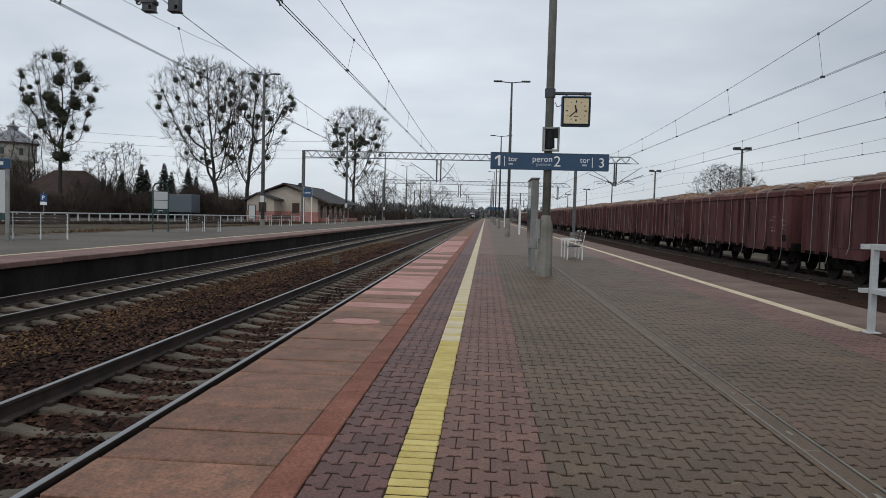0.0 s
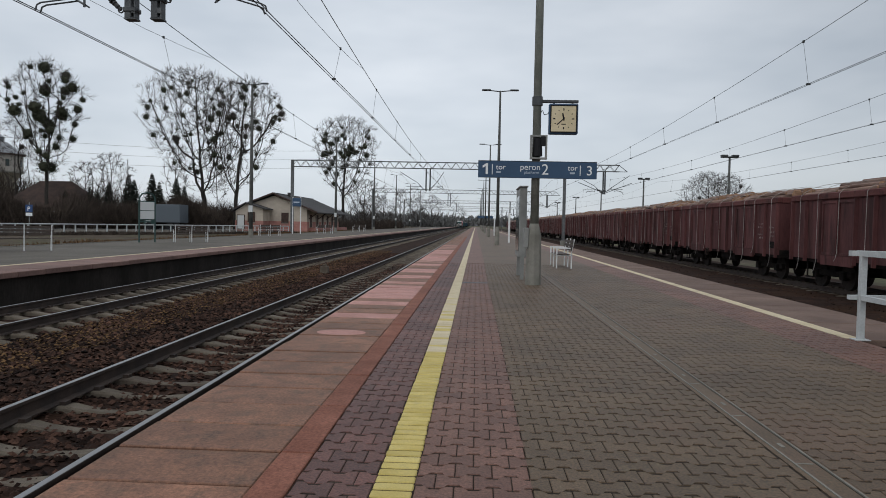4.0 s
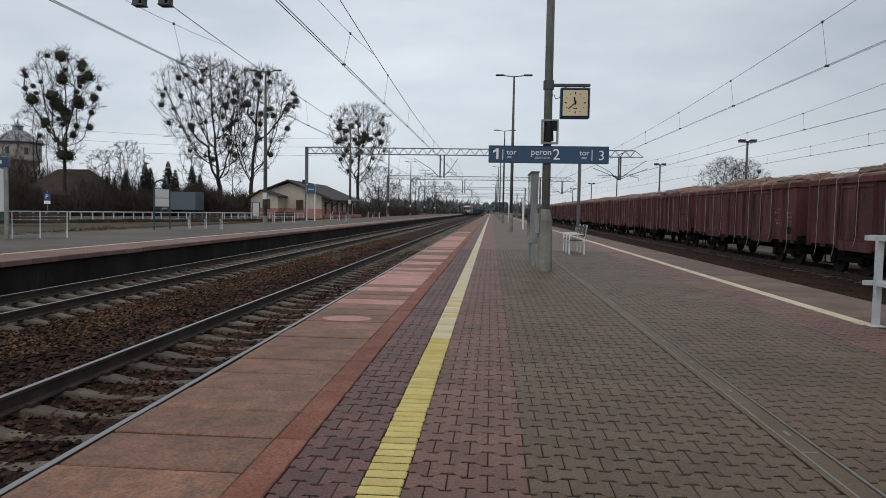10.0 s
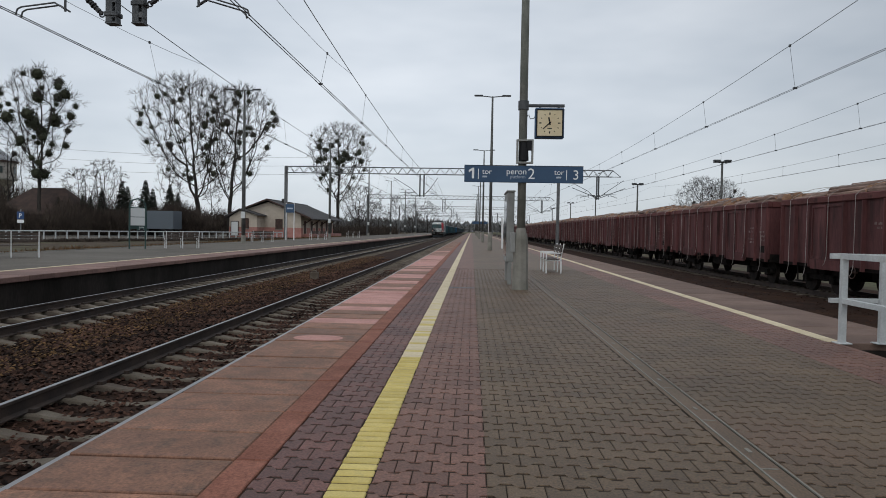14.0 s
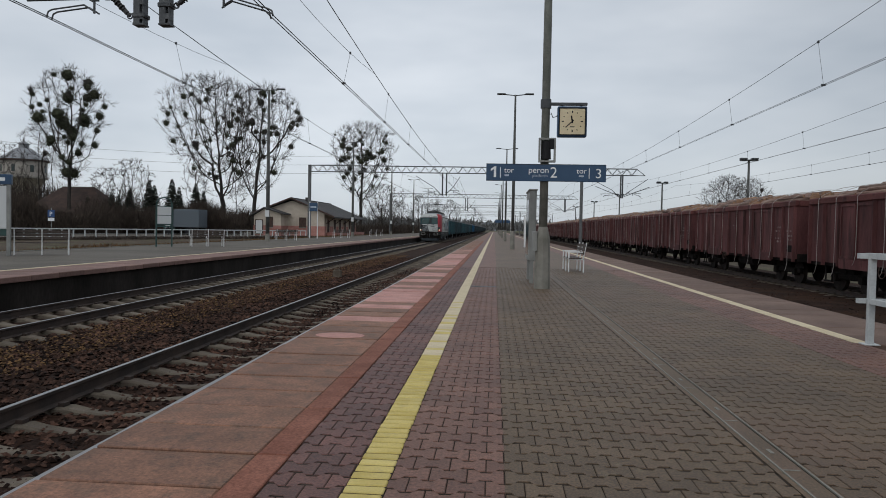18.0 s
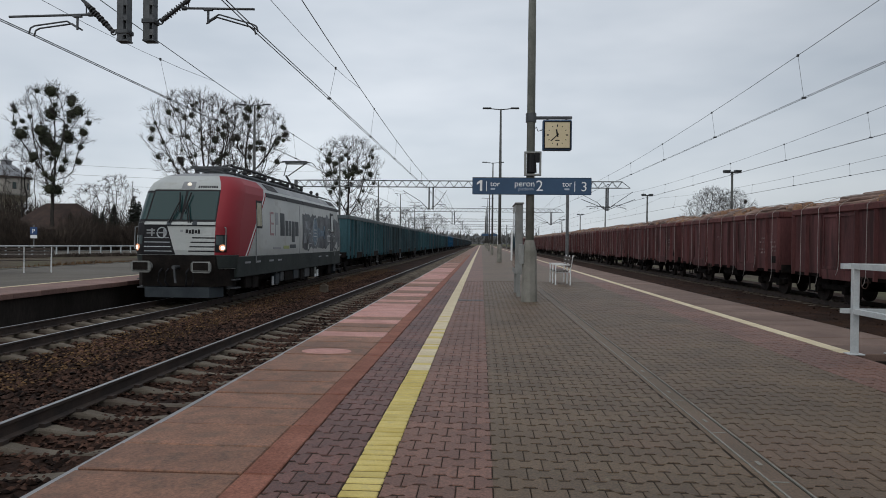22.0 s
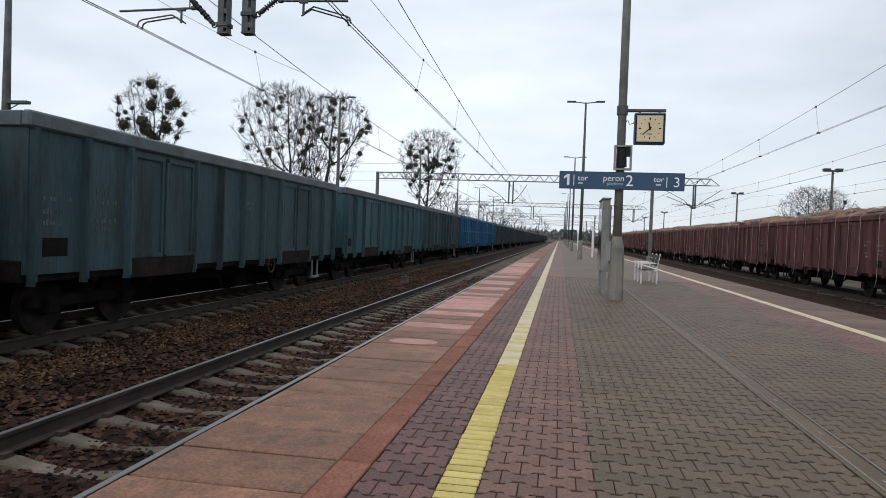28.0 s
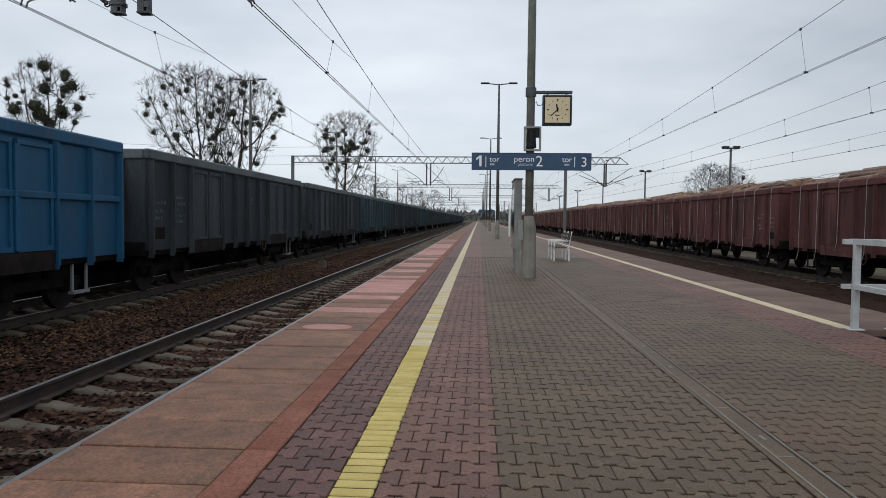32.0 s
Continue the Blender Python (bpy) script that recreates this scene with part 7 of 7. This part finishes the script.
for k, (x, y, h) in enumerate(((-49.5, 90, 6.2), (-47.8, 92, 7.4), (-46, 90, 6.6), (-44.5, 92, 7.6), (-43, 91, 6.4), (-42, 94, 7.2), (-51, 88, 5.4), (-40.4, 93, 6.0), (-48.8, 86, 5.0), (-53, 86, 4.8))):
    conifer(x, y, h, 80 + k)

# white fence along the station yard
fe = thing("yard_fence", "white painted metal fence along the station yard", "fence")
fa, fb = Vector((-37.4, 40.8, GZ)), Vector((-22.0, 79.5, GZ))
nf = 42
for k in range(nf + 1):
    q = fa.lerp(fb, k / nf)
    part("post", Shape().box(q.x - 0.045, q.x + 0.045, q.y - 0.045, q.y + 0.045, GZ - 0.3, 0.76, c=0.01), "rail_grey", fe)
for z in (-0.02, 0.73):
    part("rail", Shape().tube((fa.x, fa.y, z), (fb.x, fb.y, z), 0.05, n=6), "rail_grey", fe)
part("mesh_infill", Shape().add([(fa.x + 0.02, fa.y, 0.34), (fb.x + 0.02, fb.y, 0.34), (fb.x + 0.02, fb.y, 0.36), (fa.x + 0.02, fa.y, 0.36)], [(0, 1, 2, 3)]), "rail_grey", fe)
yard = Shape().prism([(-39, 39), (-23, 80), (-23, 90), (-60, 150), (-70, 39)], "z", -0.3, GZ + 0.01)
tagged(thing("station_yard", "grey asphalt of the station yard behind the fence", "pavement", shape=yard, material="plat_far"), kind="structure")

# parking sign
M["parking_blue"] = plain("parking_sign_blue", (0.012, 0.055, 0.17), 0.5)
ps = thing("parking_sign", "blue parking sign with a pale plate on a thin post", "sign", pose(-39.0, 58.0, GZ))
part("post", Shape().tube((0, 0, 0), (0, 0, 2.6), 0.035, n=8), "steel", ps)
part("panel", Shape().box(-0.32, 0.32, -0.05, -0.03, 1.75, 2.4, c=0.005), "parking_blue", ps)
part("plate", Shape().box(-0.3, 0.3, -0.05, -0.03, 1.42, 1.7, c=0.005), "letter", ps, "pale lower plate")
words("P", 0.55, (-0.16, -0.052, 1.87), ps, "letter")

# arched notice stand on the far platform
ar = thing("arched_notice_stand", "green arched stand with white timetable sheets", "notice stand", pose(-17.2, 35.1, FAR_Z, 0, 0, 51))
part("hoop", Shape().line([(-0.42, 0, 0), (-0.42, 0, 2.2), (-0.4, 0, 2.35), (-0.28, 0, 2.53), (0, 0, 2.62), (0.28, 0, 2.53), (0.4, 0, 2.35), (0.42, 0, 2.2), (0.42, 0, 0)], 0.04, 8), "green_paint", ar, "green tubular hoop")
for z0, z1 in ((1.22, 1.65), (1.68, 2.12)):
    part("sheet", Shape().box(-0.37, 0.37, -0.03, 0.0, z0, z1, c=0.004), "poster", ar, "white timetable sheet")
part("back_panel", Shape().box(-0.39, 0.39, 0.003, 0.03, 1.15, 2.16), "green_paint", ar)
part("lower_bar", Shape().box(-0.4, 0.4, -0.03, 0.03, 1.05, 1.12), "green_paint", ar)

# glazed information board near the bench
gb = thing("information_board", "blue-topped glazed information board on grey posts", "information board", pose(-17.55, 22.6, FAR_Z, 0, 0, 20))
for x in (-0.85, 0.85):
    part("post", Shape().box(x - 0.06, x + 0.06, -0.06, 0.06, 0, 2.9, c=0.01), "cabinet", gb)
part("header", Shape().box(-0.95, 0.95, -0.08, 0.08, 2.5, 2.85, c=0.01), "sign_blue", gb, "blue header panel")
part("header_line", Shape().box(-0.6, 0.75, -0.085, -0.079, 2.62, 2.74), "letter", gb, "pale line of unreadable text")
part("panel", Shape().box(-0.79, 0.79, -0.05, 0.05, 0.95, 2.45, c=0.01), "poster", gb, "pale glazed sheet")
part("lower_panel", Shape().box(-0.79, 0.79, -0.04, 0.04, 0.7, 0.93, c=0.01), "green_paint", gb)

# station name board by the goods house
nbd = thing("station_name_board", "small blue station board on white posts", "sign", pose(-18.0, 68.0, FAR_Z))
for x in (-0.4, 0.4):
    part("post", Shape().box(x - 0.04, x + 0.04, -0.04, 0.04, 0, 3.7), "white", nbd)
part("panel", Shape().box(-0.42, 0.42, -0.09, -0.045, 2.75, 3.6, c=0.01), "sign_blue", nbd)
part("text_bar", Shape().box(-0.3, 0.3, -0.096, -0.089, 3.1, 3.24), "letter_dim", nbd, "pale line of unreadable text")

# parked lorry with a grey box trailer
tr = thing("parked_trailer", "grey box trailer with a dark green cab parked in the yard", "lorry", pose(-38.9, 84.0, GZ))
part("box", Shape().box(-0.9, 2.4, -1.25, 1.25, 0.95, 3.2, c=0.04), "trailer", tr, "grey box body")
part("cab", Shape().box(-2.25, -1.0, -1.15, 1.15, 0.6, 3.1, c=0.12), "green_paint", tr, "dark green cab")
part("windscreen", Shape().box(-2.15, -1.15, -1.162, -1.152, 1.7, 2.6, c=0.003), "glass", tr)
part("door_panel", Shape().box(-1.95, -1.35, -1.165, -1.152, 0.8, 1.6, c=0.003), "poster", tr)
for x in (-1.6, 1.0, 1.9):
    for y in (-1.05, 1.05):
        part("wheel", Shape().tube((x, y - 0.13, 0.48), (x, y + 0.13, 0.48), 0.48, n=16), "black", tr)
part("chassis", Shape().box(-2.2, 2.3, -0.5, 0.5, 0.6, 0.95), "underframe", tr)

# goods house
gh = thing("goods_house", "low cream rendered goods house with pink plinth and dark roof", "house", pose(-28.4, 95.0, GZ))
W, LN, HE, HR = 4.7, 22.0, 3.35, 5.2
wall = Shape()
wall.prism([(-W, 0), (W, 0), (W, HE), (0, HR - 0.25), (-W, HE)], "y", 0, LN)
part("wall", wall, "render_cream", gh, "cream rendered walls")
part("plinth", Shape().box(-W - 0.05, W + 0.05, -0.05, LN + 0.05, 0, 1.4), "brick_pink", gh, "pink brick plinth")
for sx in (-1, 1):
    s = Shape()
    e0, e1 = (sx * (W + (1.6 if sx > 0 else 0.7)), HE - (0.75 if sx > 0 else 0.33)), (0, HR)
    s.prism([(e0[0], e0[1]), (e1[0], e1[1]), (e1[0], e1[1] + 0.16), (e0[0], e0[1] + 0.16)], "y", -0.7, LN + 0.7)
    part("roof", s, "roof_dark", gh, "dark felt roof slope")
part("ridge_cap", Shape().box(-0.15, 0.15, -0.7, LN + 0.7, HR + 0.12, HR + 0.2), "roof_dark", gh)
part("gable_fascia", Shape().prism([(-W - 0.7, HE - 0.33), (0, HR), (W + 1.6, HE - 0.75), (W + 1.6, HE - 0.5), (0, HR + 0.2), (-W - 0.7, HE - 0.1)], "y", -0.78, -0.7), "dark_wood", gh, "dark timber fascia")
wg = Shape().prism([(-W + 0.3, 0), (-0.6, 0), (-0.6, 3.05), (-2.9, 3.7), (-W + 0.3, 2.75)], "y", -3.0, 0)
part("wing", wg, "render_cream", gh, "lower front wing")
part("wing_roof", Shape().prism([(-W - 0.2, 2.6), (-2.9, 3.74), (-0.1, 2.92), (-0.1, 3.06), (-2.9, 3.9), (-W - 0.2, 2.75)], "y", -3.5, 0.0), "roof_dark", gh)
part("wing_plinth", Shape().box(-W + 0.25, -0.55, -3.05, 0, 0, 1.4), "brick_pink", gh)


def opening(x0, x1, z0, z1, y, mat, name, lab=""):
    w = part(name, Shape().box(x0, x1, y - 0.06, y + 0.02, z0, z1), mat, gh, lab)
    part("frame", Shape().box(x0 - 0.1, x0, y - 0.08, y, z0, z1 + 0.1).box(x1, x1 + 0.1, y - 0.08, y, z0, z1 + 0.1).box(x0, x1, y - 0.08, y, z1, z1 + 0.1), "dark_wood", w)
    part("sill", Shape().box(x0 - 0.12, x1 + 0.12, y - 0.14, y, z0 - 0.1, z0), "concrete", w)


opening(-W + 0.6, -W + 1.5, 0.3, 2.1, -3.06, "poster", "door", "pale door")
opening(-2.6, -1.8, 1.2, 2.5, -3.06, "dark_wood", "window", "shuttered window")
opening(1.2, 2.0, 1.2, 2.5, -0.06, "dark_wood", "window", "shuttered window")
for k, y in enumerate((2.0, 6.0, 9.5, 13.0, 16.5, 20.0)):
    dr = part("loading_door", Shape().box(W - 0.02, W + 0.08, y - 0.7, y + 0.7, 0.6, 2.4), "dark_wood", gh, "dark loading door")
    part("surround", Shape().box(W + 0.0, W + 0.1, y - 0.9, y - 0.7, 0.5, 2.55).box(W, W + 0.1, y + 0.7, y + 0.9, 0.5, 2.55).box(W, W + 0.1, y - 0.7, y + 0.7, 2.4, 2.55), "render_cream", dr)
for y in (1.0, 6.5, 12.0, 17.5, 21.5):
    part("bracket", Shape().tube((W + 0.05, y, 1.8), (W + 1.3, y, 2.7), 0.07, n=6), "dark_wood", gh)
part("ramp", Shape().box(W + 0.08, W + 1.5, 1.0, LN, 0, 0.55, c=0.03), "brick_pink", gh, "brick loading ramp")
part("chimney", Shape().box(0.5, 1.1, 5.0, 5.6, HR - 0.6, HR + 0.45, c=0.02), "roof_dark", gh)

# old water tower
wt = thing("water_tower", "old pale water tower with a grey conical roof", "water tower", Matrix.LocRotScale((-93.6, 130.0, GZ), None, (0.93, 0.93, 0.945)))
part("shaft", Shape().ring([(0, 0, 0, 3.6), (0, 0, 8.6, 3.2), (0, 0, 10.4, 4.3)], 14), "tower_low", wt, "stone tower shaft")
part("drum", Shape().ring([(0, 0, 10.4, 4.45), (0, 0, 14.0, 4.45)], 14), "tower_wall", wt, "pale upper drum")
part("cornice", Shape().ring([(0, 0, 13.9, 4.9), (0, 0, 14.2, 4.9)], 14), "dark_wood", wt)
part("roof", Shape().ring([(0, 0, 14.2, 4.95), (0, 0, 16.7, 1.5)], 14), "lead", wt, "grey sheet roof")
part("lantern", Shape().ring([(0, 0, 16.7, 1.0), (0, 0, 17.5, 1.0), (0, 0, 17.6, 1.3), (0, 0, 18.3, 0.15), (0, 0, 19.0, 0.06)], 10), "lead", wt, "small roof lantern")
for k in range(8):
    a = radians(45 * k + 10)
    w = part("window", Shape().box(-0.35, 0.35, -0.06, 0.06, 11.6, 13.0), "glass", wt, "dark drum window")
    w.location, w.rotation_euler = (4.4 * math.cos(a), 4.4 * math.sin(a), 0), (0, 0, a + radians(90))
part("band", Shape().ring([(0, 0, 10.3, 4.6), (0, 0, 10.6, 4.6)], 14), "concrete", wt)

# brown-roofed shed in the shrubs
sh = thing("old_shed", "old shed with a rusty brown hipped roof among shrubs", "shed", pose(-55.5, 88.0, GZ))
part("wall", Shape().box(-5.0, 5.0, -3, 3, 0, 2.7), "dark_wood", sh)
part("roof", Shape().add([(-5.6, -3.6, 2.6), (5.6, -3.6, 2.6), (5.6, 3.6, 2.6), (-5.6, 3.6, 2.6), (-2.2, 0, 6.1), (2.2, 0, 6.1)], [(0, 1, 5, 4), (1, 2, 5), (2, 3, 4, 5), (3, 0, 4), (0, 3, 2, 1)]), "roof_rust", sh, "rusty brown roof")
for x in (-2.0, 1.5, 3.6):
    part("window", Shape().box(x - 0.4, x + 0.4, -3.05, -2.98, 1.0, 2.1), "poster", sh, "pale window")

# small far houses and distant ground
for k, (x, y, w) in enumerate(((-44, 175, 7), (-120, 240, 10), (-60, 230, 9))):
    fh = thing("distant_house", "small distant house with a dark pitched roof", "house", pose(x, y, GZ))
    part("wall", Shape().box(-w / 2, w / 2, 0, 8, 0, 4.2), "render_cream", fh)
    part("roof", Shape().prism([(-w / 2 - 0.5, 4.0), (w / 2 + 0.5, 4.0), (0, 7.4)], "y", -0.5, 8.5), "roof_dark", fh)
    for x2 in (-1.5, 1.5):
        part("window", Shape().box(x2 - 0.5, x2 + 0.5, -0.05, 0.01, 1.5, 2.9), "glass", fh)
hl = Shape()
for k in range(121):
    x = -1500 + 25 * k
    hl.v += [(x, 1500, -3), (x, 1500, 16 + 9 * noise.noise((x * 0.003, 4, 0)) + 3 * noise.noise((x * 0.02, 1, 0)))]
hl.f = [(2 * k, 2 * k + 2, 2 * k + 3, 2 * k + 1) for k in range(120)]
hl.mi = [0] * 120
tagged(thing("backdrop_hills", "low wooded hills on the horizon, haze painted into their colour", "hills", shape=hl, material="hill"), kind="structure")

# power lines beyond the trees, hung between two wooden poles
for px, py in ((-150.0, 150.0), (-40.0, 205.0)):
    pp = thing("power_pole", "tall pole of a distant power line", "power pole", pose(px, py, GZ))
    part("pole", Shape().tube((0, 0, 0), (0, 0, 24), 0.25, 0.15, n=8), "pole_green", pp)
    for z in (18.0, 20.5, 23.0):
        part("crossarm", Shape().box(-0.1, 0.1, -0.9, 0.9, z - 0.08, z + 0.08), "steel_dark", pp)
for z in (18.0, 20.5, 23.0):
    pw = thing("power_line", "thin distant power cable", "power cable", group="distant power cables")
    part("cable", Shape().line([(-150 + 110 * t / 12, 150 + 55 * t / 12, GZ + z - 10 * (t / 12) * (1 - t / 12)) for t in range(13)], 0.03, 4), "wire", pw)


# ---- what moves: the coal train on the through track ----
def motions():
    for t, off in TRAIN:
        walk(t, [(s, pose(T2, y + off, T2Z)) for s, y in RUN])


motions()
